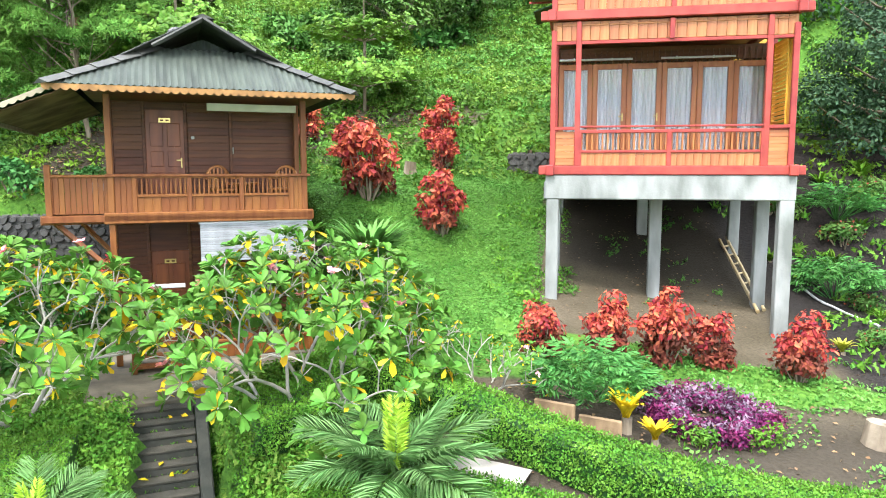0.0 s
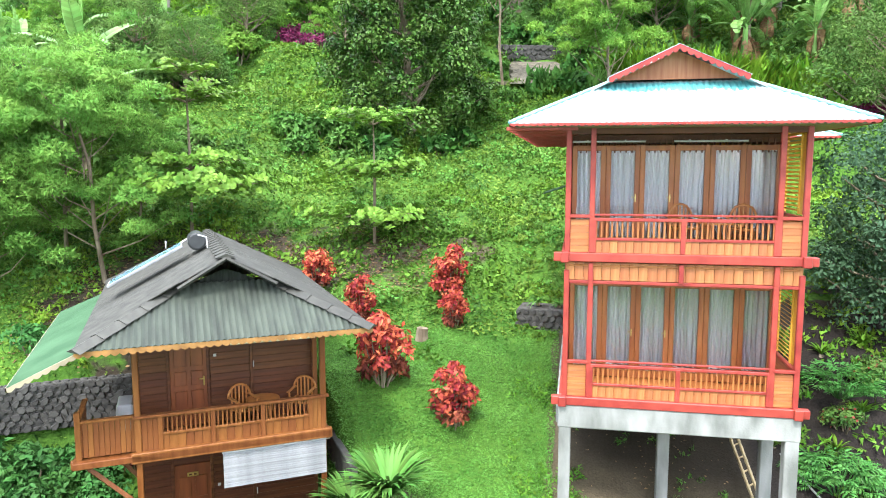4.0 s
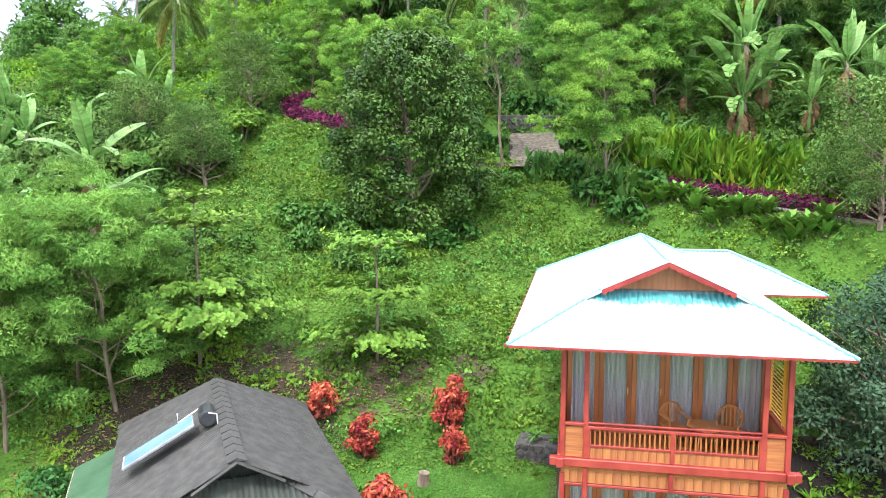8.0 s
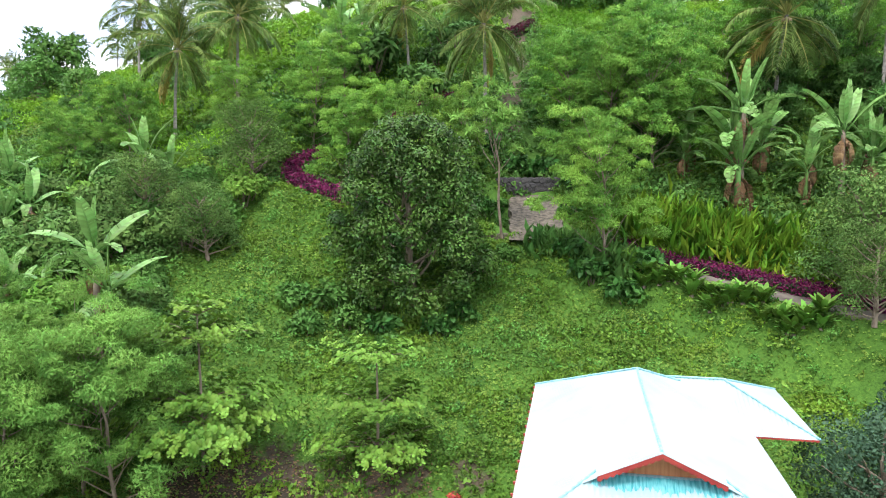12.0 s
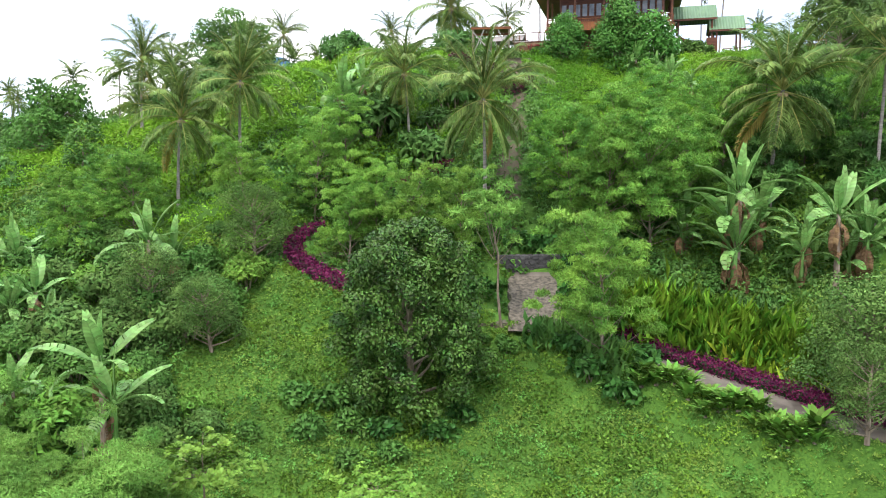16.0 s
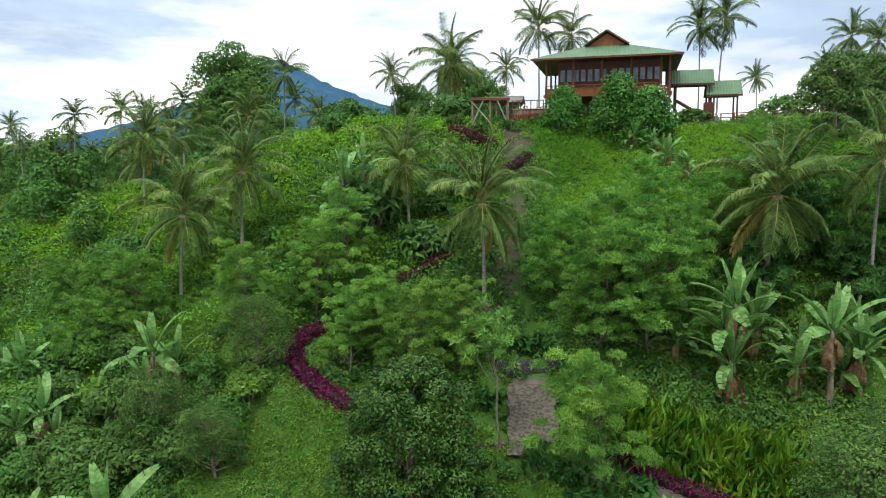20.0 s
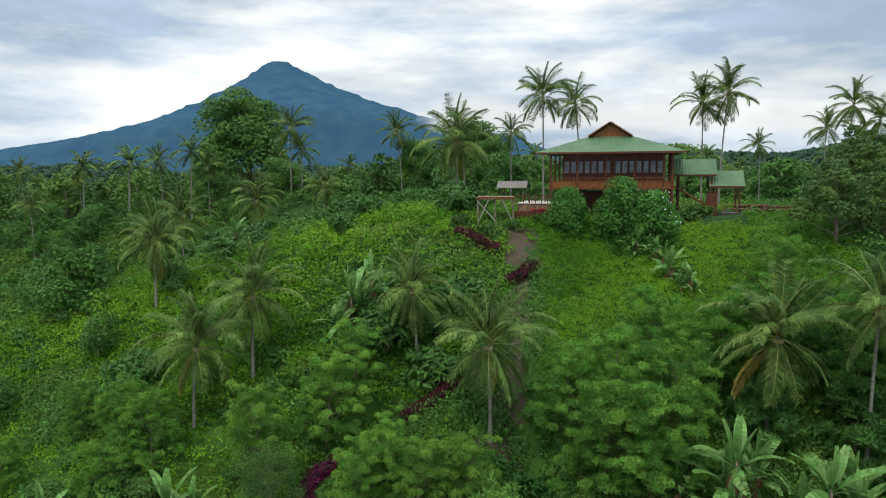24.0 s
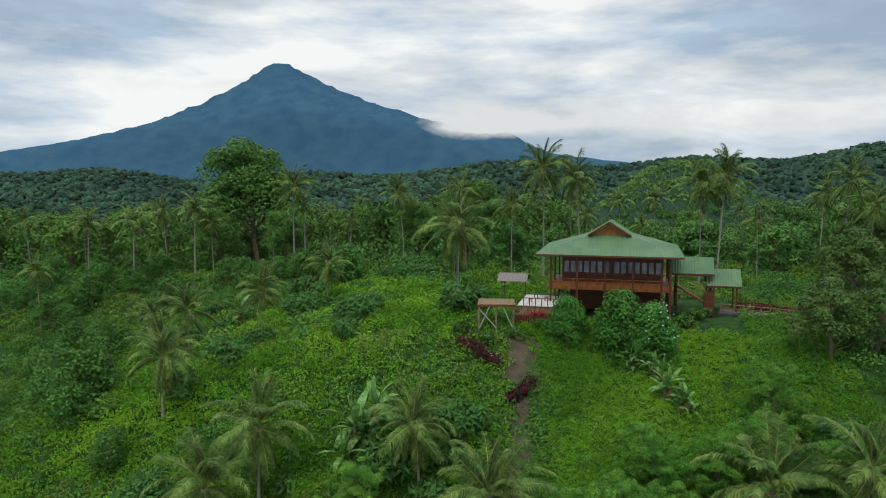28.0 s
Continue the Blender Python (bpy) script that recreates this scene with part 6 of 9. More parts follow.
# wild trees on the slopes: x, y, size, turn
stand(feather_tree, [(-10.8, 21.7, 1.0, 0), (-12.6, 22.9, 0.95, 80), (-13.6, 20.4, 1.0, 200), (-16.2, 24.6, 0.8, 40), (-20.5, 28.7, 0.75, 150), (-15.6, 21.4, 1.0, 20), (-18.4, 24.0, 0.85, 260), (-11.2, 25.2, 0.6, 170)],
      "young tree with light feathery green leaves", "tree", "tree", "feathery young trees", 3, mat=L_FEATHER, h=7.4, n=22, puffs=4, per=420, wide=0.31, size=0.135, lo=0.15, lump=0.125, droop=0.1, pairs=0)
stand(feather_tree, [(7.8, 34.6, 1.0, 0), (-2.6, 42.8, 0.85, 100), (0.8, 43.3, 0.8, 160), (-6.2, 43.3, 0.8, 200), (-9.4, 49.6, 0.95, 90), (-4.6, 44.9, 0.75, 250),
                     (-13.5, 47.3, 0.8, 330), (-7.4, 52.1, 0.8, 30)],
      "tree with fresh green feathery leaves beside the path", "tree", "tree", "feathery trees by the path", 3, mat=L_FEATHER_M, h=7.8, n=26, puffs=4, per=300, wide=0.25, size=0.165, lo=0.06, lump=0.105, pairs=0)
stand(feather_tree, [(2.9, 38.0, 1.0, 0)], "slim tree with a thin feathery crown before the drive", "tree", "tree", "", 1, mat=L_FEATHER, h=8.2, n=9, puffs=3, per=90, wide=0.16, size=0.28, lo=0.55, lump=0.09, pairs=0)
stand(feather_tree, [(13.0, 44.7, 1.0, 0), (10.0, 45.1, 0.92, 70), (11.6, 49.1, 0.9, 140), (15.6, 47.9, 0.9, 220), (8.6, 48.6, 0.8, 300), (-22.0, 49.1, 0.68, 40), (-25.5, 52.0, 0.6, 120), (-29.5, 54.4, 0.55, 10), (-24.0, 45.6, 0.58, 280),
                     (24.0, 54.9, 0.8, 100), (20.6, 52.8, 0.85, 190), (28.0, 59.6, 0.8, 20), (-33.0, 49.1, 0.5, 90), (16.0, 54.3, 0.75, 10), (30.0, 51.4, 0.9, 60)],
      "dense deep green feathery tree on the slope", "tree", "tree", "deep green feathery trees", 3, mat=L_FEATHER_N, h=8.8, n=38, puffs=4, per=200, wide=0.32, size=0.225, lo=0.02, lump=0.105, pairs=0)
stand(leafy_tree, [(-1.7, 33.5, 1.0, 0)], "round jackfruit tree with glossy dark leaves", "tree", "tree", "", 1, mat=L_JACK, h=9.2, n=22, per=480, leaf=0.19, wide=0.35, lo=0.05, lump=0.092, full=72)
stand(leafy_tree, [(12.3, 18.9, 0.9, 0), (14.4, 19.6, 1.05, 100)], "dark grey-green tree beside the terrace", "tree", "tree", "", 2, mat=foliage("dull dark green leaves", (0.03, 0.07, 0.03), (0.06, 0.12, 0.05), 0.8), h=6.4, n=30, per=420, leaf=0.15, wide=0.36, lo=0.02, lump=0.13, skirt=12)
stand(leafy_tree, [(-12.7, 36.7, 0.75, 0), (18.8, 31.6, 1.3, 60), (21.0, 29.6, 1.35, 10), (17.0, 27.6, 0.75, 200), (-16.6, 38.1, 0.9, 90), (-12.0, 43.3, 0.9, 10), (22.6, 35.1, 0.95, 140)],
      "thin olive-green tree with small leaves", "tree", "tree", "olive-green trees", 3, mat=L_OLIVE, h=5.6, n=34, per=360, leaf=0.125, wide=0.36, lo=0.1, lump=0.15)
stand(tier_tree, [(-2.64, 24.0, 1.0, 0)], "young tree with flat tiers of broad leaves", "tree", "tree", "", 1, mat=L_BROAD, h=4.3, leaf=0.2, tiers=((0.2, 2.3, 420), (0.55, 2.0, 420), (0.95, 1.6, 300)))
stand(tier_tree, [(-8.8, 23.8, 1.0, 30)], "slender tree with two wide tiers of leaves", "tree", "tree", "", 1, mat=L_BROAD, h=6.0, leaf=0.21, tiers=((0.34, 3.3, 980), (0.46, 2.4, 420), (0.83, 1.9, 360), (0.97, 1.0, 110)))
stand(leafy_tree, [(36.6, 66.8, 1.1, 0), (41.6, 67.8, 1.05, 80), (50.0, 86.5, 1.3, 20), (55.0, 95.8, 1.5, 60)], "spreading green tree on the hilltop edge", "tree", "tree", "hilltop trees", 2, mat=L_HILLTREE, h=7.0, n=22, per=300, leaf=0.3, wide=0.4, lo=0.1, lump=0.14, single=True, ratio=0.6)
stand(leafy_tree, [(-46, 166.2, 1.38, 0), (3.0, 138.0, 0.8, 90), (8.5, 128.6, 0.6, 0), (-6.0, 131.0, 0.6, 40), (-52, 158.0, 0.7, 20), (-35, 149.8, 0.6, 10)], "tall broad tree rising over the ridge", "tree", "tree", "tall ridge trees", 2, mat=foliage("mixed green leaves", (0.06, 0.14, 0.025), (0.12, 0.24, 0.04), 0.25), h=21, n=30, per=620, leaf=0.52, wide=0.3, lo=0.3, lump=0.14, single=True, ratio=0.65)

# coconut palms
stand(coconut_palm, [(2.6, 48.6, 1.0, 0), (-2.9, 54.9, 0.85, 70), (-19.7, 51.4, 0.95, 150), (-16.2, 55.4, 0.98, 40), (22.0, 48.1, 1.12, 100), (-28.8, 67.2, 0.9, 250), (-31.5, 81.8, 0.85, 200), (-23.5, 84.0, 0.8, 10), (-40.0, 92.0, 0.8, 60), (0.8, 92.0, 1.25, 10), (-18.0, 100.0, 0.75, 90)],
      "coconut palm with arching fronds on the slope", "palm", "coconut_palm", "coconut palms on the slope", 4, h=7.4, lean=0.5, sink=0.2, sweep=1.06, n=30, dry=1)
stand(coconut_palm, [(28.2, 46.4, 1.0, 10)], "tall coconut palm with a dark trunk on the slope", "palm", "coconut_palm", "", 1, h=11.6, lean=0.6, sink=0.2, sweep=1.1, n=26)
stand(coconut_palm, [(14.2, 107.5, 1.0, 0), (19.6, 106.4, 0.93, 60), (36.0, 94.7, 0.92, 120), (34.4, 97.0, 0.86, 200), (60, 107.5, 0.9, 30), (2.5, 116.9, 0.82, 90), (9.6, 111.1, 0.7, 10), (-8.5, 126.3, 0.82, 140), (-30, 133.3, 1.02, 40), (-62, 152.1, 0.85, 70), (-95, 156.8, 0.8, 0),
                     (-86, 163.8, 0.75, 90), (-118, 175.6, 0.8, 200), (-70, 117.0, 0.65, 45), (0.5, 98.2, 0.5, 300), (-20, 138.0, 0.55, 10), (54, 91.1, 0.7, 80), (46, 105.2, 0.55, 10), (30, 112.2, 0.5, 90), (64, 121.6, 0.8, 0), (-48, 140.4, 0.7, 30), (24, 121.6, 0.6, 60)],
      "tall coconut palm standing on the ridge", "palm", "coconut_palm", "tall ridge palms", 4, h=17.0, lean=1.0, sink=0.3, dry=0, n=28, sweep=1.1)

# banana plants
stand(banana_plant, [(-15.2, 29.7, 1.1, 0)], "tall banana plant with upright young leaves on the slope", "banana plant", "banana_plant", "", 1, stems=2, n=8, dry=2, h=4.6)
stand(banana_plant, [(17.5, 42.2, 1.4, 20), (23.0, 41.2, 1.2, 120)], "tall clump of banana plants with dry hanging leaves", "banana plant", "banana_plant", "tall banana clumps", 2, n=9, dry=6, h=4.0)
stand(banana_plant, [(-18.2, 42.3, 1.2, 90), (19.9, 44.6, 1.0, 200), (21.8, 42.4, 0.9, 250), (15.2, 44.6, 0.8, 60), (-20.4, 31.8, 0.8, 150), (-8.6, 58.2, 1.2, 10), (-7.0, 59.8, 1.1, 80),
                     (17.6, 66.6, 0.62, 0), (19.2, 65.6, 0.6, 40), (19.8, 63.0, 0.72, 100), (21.2, 62.0, 0.6, 200), (-26.5, 42.7, 1.0, 0), (25.6, 43.3, 1.1, 300), (-30.0, 97.0, 1.0, 0), (-23.0, 38.6, 0.9, 210)],
      "banana plant with long torn green leaves", "banana plant", "banana_plant", "banana plants", 4)

# red crotons
stand(croton, [(-1.75, 16.5, 1.25, 0), (-0.1, 21.3, 1.1, 90), (0.0, 19.9, 0.8, 30), (-0.03, 15.8, 1.0, 200), (-4.17, 21.3, 0.95, 60), (-2.72, 20.1, 0.9, 10), (-8.6, 18.3, 1.0, 0)],
      "croton shrub with coral-red leaves on the lawn", "shrub", "croton_shrub", "red crotons on the lawn", 4, h=1.5, w=0.5)
stand(croton, [(1.55, 10.9, 0.85, 0), (2.63, 11.0, 0.95, 90), (3.56, 11.0, 1.1, 30), (4.4, 11.2, 0.85, 200), (5.75, 11.0, 1.0, 60)],
      "croton shrub with orange-red leaves before the posts", "shrub", "croton_shrub", "red crotons before the red house", 3, h=1.0, w=0.36, lumps=8, dark=0.55, leaf=0.105)

L_FERN = foliage("young palm leaflets", (0.094, 0.212, 0.047), (0.172, 0.313, 0.094), 1.2)

# strap-leaved and garden plants
stand(strap_plant, [(-2.15, 13.5, 1.2, 0), (-1.35, 12.8, 1.4, 60)], "spiky plant with long arching green leaves", "plant", "strap_leaf_plant", "spiky plants by the brown house", 2, mat=foliage("arching strap leaves", (0.05, 0.14, 0.022), (0.115, 0.24, 0.04), 1.2, island=0.5), n=240, length=1.15, ratio=0.06, trunk=0.45, lift=1.0)
stand(strap_plant, [(2.5, 20.45, 0.8, 0), (3.1, 20.3, 0.6, 50)], "grassy plant growing in the stone planter", "plant", "grass_plant", "planter grasses", 2, sink=-0.4, mat=L_LAWN, n=60, length=0.7, ratio=0.07, trunk=0.1)
stand(fern_palm, [(-0.52, 7.5, 1.0, 0), (-4.5, 7.3, 0.9, 60)], "young palm with bright green feather fronds", "palm", "young_palm", "young palms in the foreground", 2, mat=L_FERN, n=20, length=1.15)
stand(strap_plant, [(2.4, 8.9, 1.0, 0), (2.7, 8.6, 0.7, 60)], "garden plant with bright yellow leaves", "plant", "yellow_plant", "yellow plants", 2, mat=L_YELLOW, n=50, length=0.62, ratio=0.15, trunk=0.3, lift=1.5)
stand(strap_plant, [(7.1, 12.2, 0.7, 0)], "pale yellow-green garden plant", "plant", "yellow_plant", "", 1, mat=foliage("lime leaves", (0.35, 0.38, 0.03), (0.45, 0.45, 0.06), 2), n=60, length=0.6, ratio=0.14, trunk=0.2, lift=1.2)


stand(strap_plant, [(7.6, 16.2, 0.8, 0), (8.2, 17.6, 1.0, 50), (9.0, 16.0, 0.9, 110), (9.9, 16.6, 1.0, 200), (8.6, 18.4, 1.0, 20), (9.6, 18.0, 0.9, 300), (10.8, 18.2, 1.1, 70), (8.9, 14.0, 0.7, 10), (10.2, 15.4, 0.8, 160), (11.2, 17.0, 1.0, 90)],
      "tuft of light green grassy leaves on black soil", "plant", "grass_plant", "grassy tufts beside the red house", 3, mat=L_SWORD, n=44, length=0.75, ratio=0.06, trunk=0.12, lift=0.8)


def big_leaf_bush(ob, rng, r=0.85, h=1.0, n=90, mat=None, size=0.5):
    """A mound of deeply cut leaves on stalks."""
    a, q = rng.random(n) * 6.283, np.sqrt(rng.random(n))
    c = np.stack([np.cos(a) * q * r, np.sin(a) * q * r, h * (1 - 0.55 * q ** 2) * (0.6 + 0.4 * rng.random(n))], 1)
    g = Geo()
    for p in c[::3]:
        g.tube([(p[0] * 0.2, p[1] * 0.2, 0), tuple(p)], [0.014, 0.007], 4, False)
    part("stalk", g, mat, ob)
    tpl = frond(rng, 1.0, 6, 0.42, 0.7, 0.28, 0.3)
    d = np.stack([np.cos(a), np.sin(a), 0.2 + 0.4 * rng.random(n)], 1) + rng.normal(size=(n, 3)) * 0.2
    v, t = spread(tpl, c, d, size * (0.7 + 0.5 * rng.random(n)), rng)
    part("leaves", np_mesh("leaves", v, t, mat), mat, ob)


stand(big_leaf_bush, [(2.1, 9.8, 0.78, 0), (8.6, 15.2, 0.9, 40), (9.6, 17.1, 0.8, 100)], "mound of deep green finger-cut leaves", "shrub", "philodendron_bush", "", 2, mat=foliage("deep green cut leaves", (0.045, 0.16, 0.03), (0.09, 0.26, 0.05), 1.5, rough=0.32), n=190)


def ring_bed(x, y, r):
    """A round bed of purple and grey-violet foliage, open in the middle, green in front."""
    ob = thing("flower_ring", x, y, zat(x, y), 0, "ring of purple and violet foliage plants on bare soil", "flower bed")
    rng = np.random.default_rng(9)
    sets = {"purple_foliage": (L_MAGENTA, []), "violet_foliage": (L_LILAC, []), "green_foliage": (L_HEDGE, []), "dark_foliage": (L_PURPLE, [])}
    for k in range(84):
        a = 6.283 * k / 44
        rr = r * (0.85 + 0.3 * rng.random()) * (1.0 if k < 44 else 0.66)
        px, py = rr * math.cos(a), 0.8 * rr * math.sin(a)
        front, back = math.sin(a) < -0.5 and rr > 0.97 * r, math.sin(a) > 0.1
        nm = "green_foliage" if front else "violet_foliage" if (back or k > 43) and k % 2 else "dark_foliage" if k % 3 == 0 else "purple_foliage"
        sets[nm][1].append(clump(rng, 90, (px, py, float(height(x + px, y + py)) - float(height(x, y)) + 0.14), (0.16, 0.15, 0.17), 0.07, 0.42, 0.3))
    for nm, (mat, ps) in sets.items():
        v, t = join(ps)
        part(nm, np_mesh(nm, v, t, mat), mat, ob)


ring_bed(3.68, 9.3, 0.8)

# hedges
hedge("hedge", ((-1.6, 10.3), (-0.7, 9.4), (0.46, 8.7), (1.73, 7.85), (3.3, 7.1), (4.7, 6.85), (7.5, 6.5)), 0.55, 0.5, L_HEDGE, "long clipped green hedge curving past the garden bed")
hedge("hedge", ((-3.0, 9.5), (-1.2, 10.2)), 1.5, 0.4, L_HEDGE, "broad clipped green hedge beside the steps")
hedge("hedge", ((-2.0, 7.4), (-0.9, 7.4)), 0.6, 0.45, L_HEDGE, "clipped green hedge along the lower path")
hedge("hedge", ((-0.7, 7.6), (0.4, 7.25), (1.5, 6.95), (3.0, 6.6)), 0.6, 0.28, L_HEDGE, "clipped green hedge at the foot of the garden")
hedge("hedge", ((-8.0, 7.4), (-6.3, 8.0), (-4.75, 8.6)), 1.9, 0.45, L_HEDGE, "broad clipped hedge on the other side of the steps")
hedge("purple_hedge", ((-5.6, 38.9), (-7.7, 40.9), (-9.6, 43.7), (-10.3, 45.6), (-9.9, 47.0), (-8.6, 48.0)), 0.7, 0.6, L_PURPLE, "low purple hedge along the upper path", leaf=0.15, dens=300, lump=0.34)
hedge("purple_hedge", ((9.6, 37.9), (13.0, 34.9), (17.6, 30.6), (20.5, 28.1)), 0.8, 0.5, L_PURPLE, "long low purple hedge along the garden path", leaf=0.13, dens=320, lump=0.26)
hedge("purple_hedge", ((-3.8, 50.2), (-1.8, 51.4), (0.2, 53.3)), 0.8, 0.6, L_CRIMSON, "low dark crimson hedge by the switchback", leaf=0.14, dens=260, lump=0.2)
hedge("purple_hedge", ((0.6, 69.8), (3.0, 68.2), (4.6, 66.6)), 0.9, 0.7, L_CRIMSON, "low dark crimson hedge under the hut", leaf=0.16, dens=220, lump=0.2)
hedge("purple_hedge", ((4.6, 63.1), (6.4, 64.0), (7.6, 65.2)), 0.9, 0.7, L_CRIMSON, "low dark crimson hedge beside the upper path", leaf=0.16, dens=220, lump=0.2)


def lily_row(name, line, width, hgt, mat, label, per, ratio=0.16):
    """A dense row of sword-leaved plants."""
    rng = np.random.default_rng(int(per * 3 + hgt * 10))
    pts = np.array(line, dtype=float)
    cum = np.concatenate([[0], np.cumsum(np.linalg.norm(np.diff(pts, axis=0), axis=1))])
    n = int(cum[-1] * per)
    q = rng.random(n) * cum[-1]
    x, y = np.interp(q, cum, pts[:, 0]) + rng.normal(size=n) * width * 0.4, np.interp(q, cum, pts[:, 1]) + rng.normal(size=n) * width * 0.4
    c = np.stack([x, y, height(x, y) + rng.random(n) * hgt * 0.45], 1)
    d = rng.normal(size=(n, 3)) * 0.4 + np.array([0, -0.15, 0.85])
    v, t = leaves(c, d, hgt * (0.5 + 0.45 * rng.random(n)), ratio, 0.2, rng)
    tagged(new(name, np_mesh(name, v, t, mat)), label, "plants", kind="stuff")


L_GINGER = foliage("fresh green ginger leaves", (0.075, 0.19, 0.022), (0.18, 0.34, 0.045), 0.9, island=0.5)
L_GOLD = foliage("yellow-green sword leaves", (0.14, 0.22, 0.012), (0.32, 0.4, 0.03), 0.8, island=0.5)
lily_row("sword_leaf_row", ((14.6, 35.9), (17.0, 34.2), (19.0, 32.4)), 1.4, 1.5, L_GOLD, "yellow-green sword-leaved plants along the path", 70)
lily_row("sword_leaf_row", ((10.2, 39.1), (13.5, 37.9), (17.5, 35.6), (21.0, 32.3)), 2.2, 1.9, L_SWORD, "dense band of tall sword-leaved green plants", 240)
stand(strap_plant, [(8.6 + 7.0 * f + 0.25 * math.sin(9 * k), 34.6 - 6.3 * f + 0.3 * math.cos(7 * k), 1.05 + 0.3 * math.sin(5 * k) ** 2, 67 * k) for k, f in enumerate(i / 27 for i in range(28))],
      "broad-leaved ginger plant below the path", "plant", "ginger_plant", "row of ginger plants", 4, mat=L_GINGER, n=34, length=1.25, ratio=0.2, trunk=0.1, lift=1.1)
lily_row("fern_row", ((4.6, 36.7), (7.0, 35.8), (8.6, 34.6)), 1.4, 1.1, L_FEATHER_D, "dark ferny plants by the path", 200, 0.3)


# ---- frangipani trees of the foreground ----
FRANGI = []


def frangi_meshes():
    rng = np.random.default_rng(21)
    for k in range(3):
        v, t = obovate(rng, 13, 0.205, 0.34, 0.7)
        FRANGI.append(np_mesh("leaf_rosette", v, t, L_FRANGI))
    v, t = obovate(rng, 11, 0.205, 0.34, 0.7)
    v2, t2 = obovate(rng, 3, 0.205, 0.38, -0.3)
    vv, tt = join([(v, t), (v2, t2)])
    FRANGI.append(np_mesh("leaf_rosette", vv, tt, [L_FRANGI, L_YELLOW], [0] * len(t) + [1] * len(t2)))


frangi_meshes()


def frangipani(ob, rng, stems=4, reach=1.0, tall=1.0, depth=6):
    wood = Geo()
    tips = []

    def grow(p, d, L, r, k):
        e = p + d * L
        wood.tube([p, p.lerp(e, 0.5) + Vector((0, 0, 0.02)), e], [r, r * 0.85, r * 0.75], 6, False)
        if k == 0:
            tips.append((e, d))
            return
        if k < depth - 2 and rng.random() < 0.4:
            a = rng.random() * 6.28
            sd = d.orthogonal().normalized()
            sd = (sd * math.cos(a) + d.cross(sd) * math.sin(a) + Vector((0, 0, 0.35))).normalized()
            q = p.lerp(e, 0.3 + 0.5 * rng.random())
            f = q + sd * (0.1 + 0.2 * rng.random())
            wood.tube([q, f], [r * 0.45, r * 0.3], 5, False)
            tips.append((f, sd))
        nb = 3 if rng.random() < 0.28 else 2
        a0 = rng.random() * 6.28
        for j in range(nb):
            a = a0 + j * 6.283 / nb + rng.normal() * 0.3
            side = d.orthogonal().normalized()
            side = side * math.cos(a) + d.cross(side) * math.sin(a)
            nd = (d * 0.85 + side * 0.66 + Vector((0, 0, 0.2))).normalized()
            grow(e, nd, L * (0.72 + 0.16 * rng.random()), r * 0.72, k - 1)

    for k in range(stems):
        a = k * 6.283 / stems + rng.random()
        grow(Vector((0, 0, -0.1)), Vector((math.cos(a) * 0.75 * reach, math.sin(a) * 0.5 * reach, (0.95 if k % 2 else 0.5) * tall)).normalized(), 0.6, 0.032, depth - 1)
    part("trunk", wood, M_PALEBARK, ob, "pale forking trunk and branches")
    for i, (e, d) in enumerate(tips):
        o2 = part("leaf_rosette", FRANGI[3] if i % 2 == 0 else FRANGI[i % 3], None, ob)
        q = (d + Vector((0, 0, 0.5))).normalized().to_track_quat("X", "Z").to_matrix().to_4x4()
        o2.matrix_basis = Matrix.Translation(e) @ q @ pose(0, 0, 0, rng.random() * 360) @ Matrix.Scale(0.66 + 0.3 * rng.random(), 4)
        if i % 23 == 5:
            b = part("blossom", np_mesh("blossom", *obovate(rng, 12, 0.09, 0.6, 0.6), L_PINK), None, ob, "cluster of pink blossoms")
            b.matrix_basis = Matrix.Translation(e + Vector((0, 0, 0.12))) @ q


stand(frangipani, [(-2.0, 10.0, 1.32, 0), (-6.2, 10.0, 1.35, 100)], "frangipani tree with green and a few yellow leaves", "tree", "frangipani", "frangipani trees", 2, stems=5)
stand(frangipani, [(0.6, 9.7, 0.6, 30), (-0.3, 10.4, 0.55, 200)], "small young frangipani with few branches", "tree", "frangipani", "young frangipanis", 2, stems=3, depth=4)


def leaf_shrub(ob, rng, r=0.6, n=7, per=90, leaf=0.16, mat=None, dots=None, ratio=0.45, tall=1.0, single=False):
    """A low rounded shrub of several leafy lobes."""
    ps, g, cs = [], Geo(), []
    for k in range(n):
        a, q = k * 2.4, r * 0.75 * math.sqrt(k / n)
        c = np.array([q * math.cos(a), q * math.sin(a), tall * r * (0.75 - 0.5 * (k / n) * (k % 2 + tall - 1.0) - 0.2 * k / n + 0.2 * rng.random())])
        cs.append(c)
        g.tube([(c[0] * 0.2, c[1] * 0.2, -0.1), tuple(c)], [0.03, 0.012], 5, False)
        s = r * (0.4 + 0.2 * rng.random())
        ps.append(clump(rng, per, c, (s, s, s * 0.85), leaf, ratio, 0.4, single=single))
    part("stem", g, M_BARK, ob)
    v, t = join(ps)
    part("crown", np_mesh("crown", v, t, mat), mat, ob)
    if dots:
        v, t = join([clump(rng, 8, c, (r * 0.55, r * 0.55, r * 0.5), leaf * 0.55, 0.8, 0.85) for c in cs])
        part("blossoms", np_mesh("blossoms", v, t, dots), dots, ob)


def by_house(u, v, s, a):
    c, q = math.cos(radians(L_YAW)), math.sin(radians(L_YAW))
    return (L_X + u * c - v * q, L_Y + u * q + v * c, s, a)


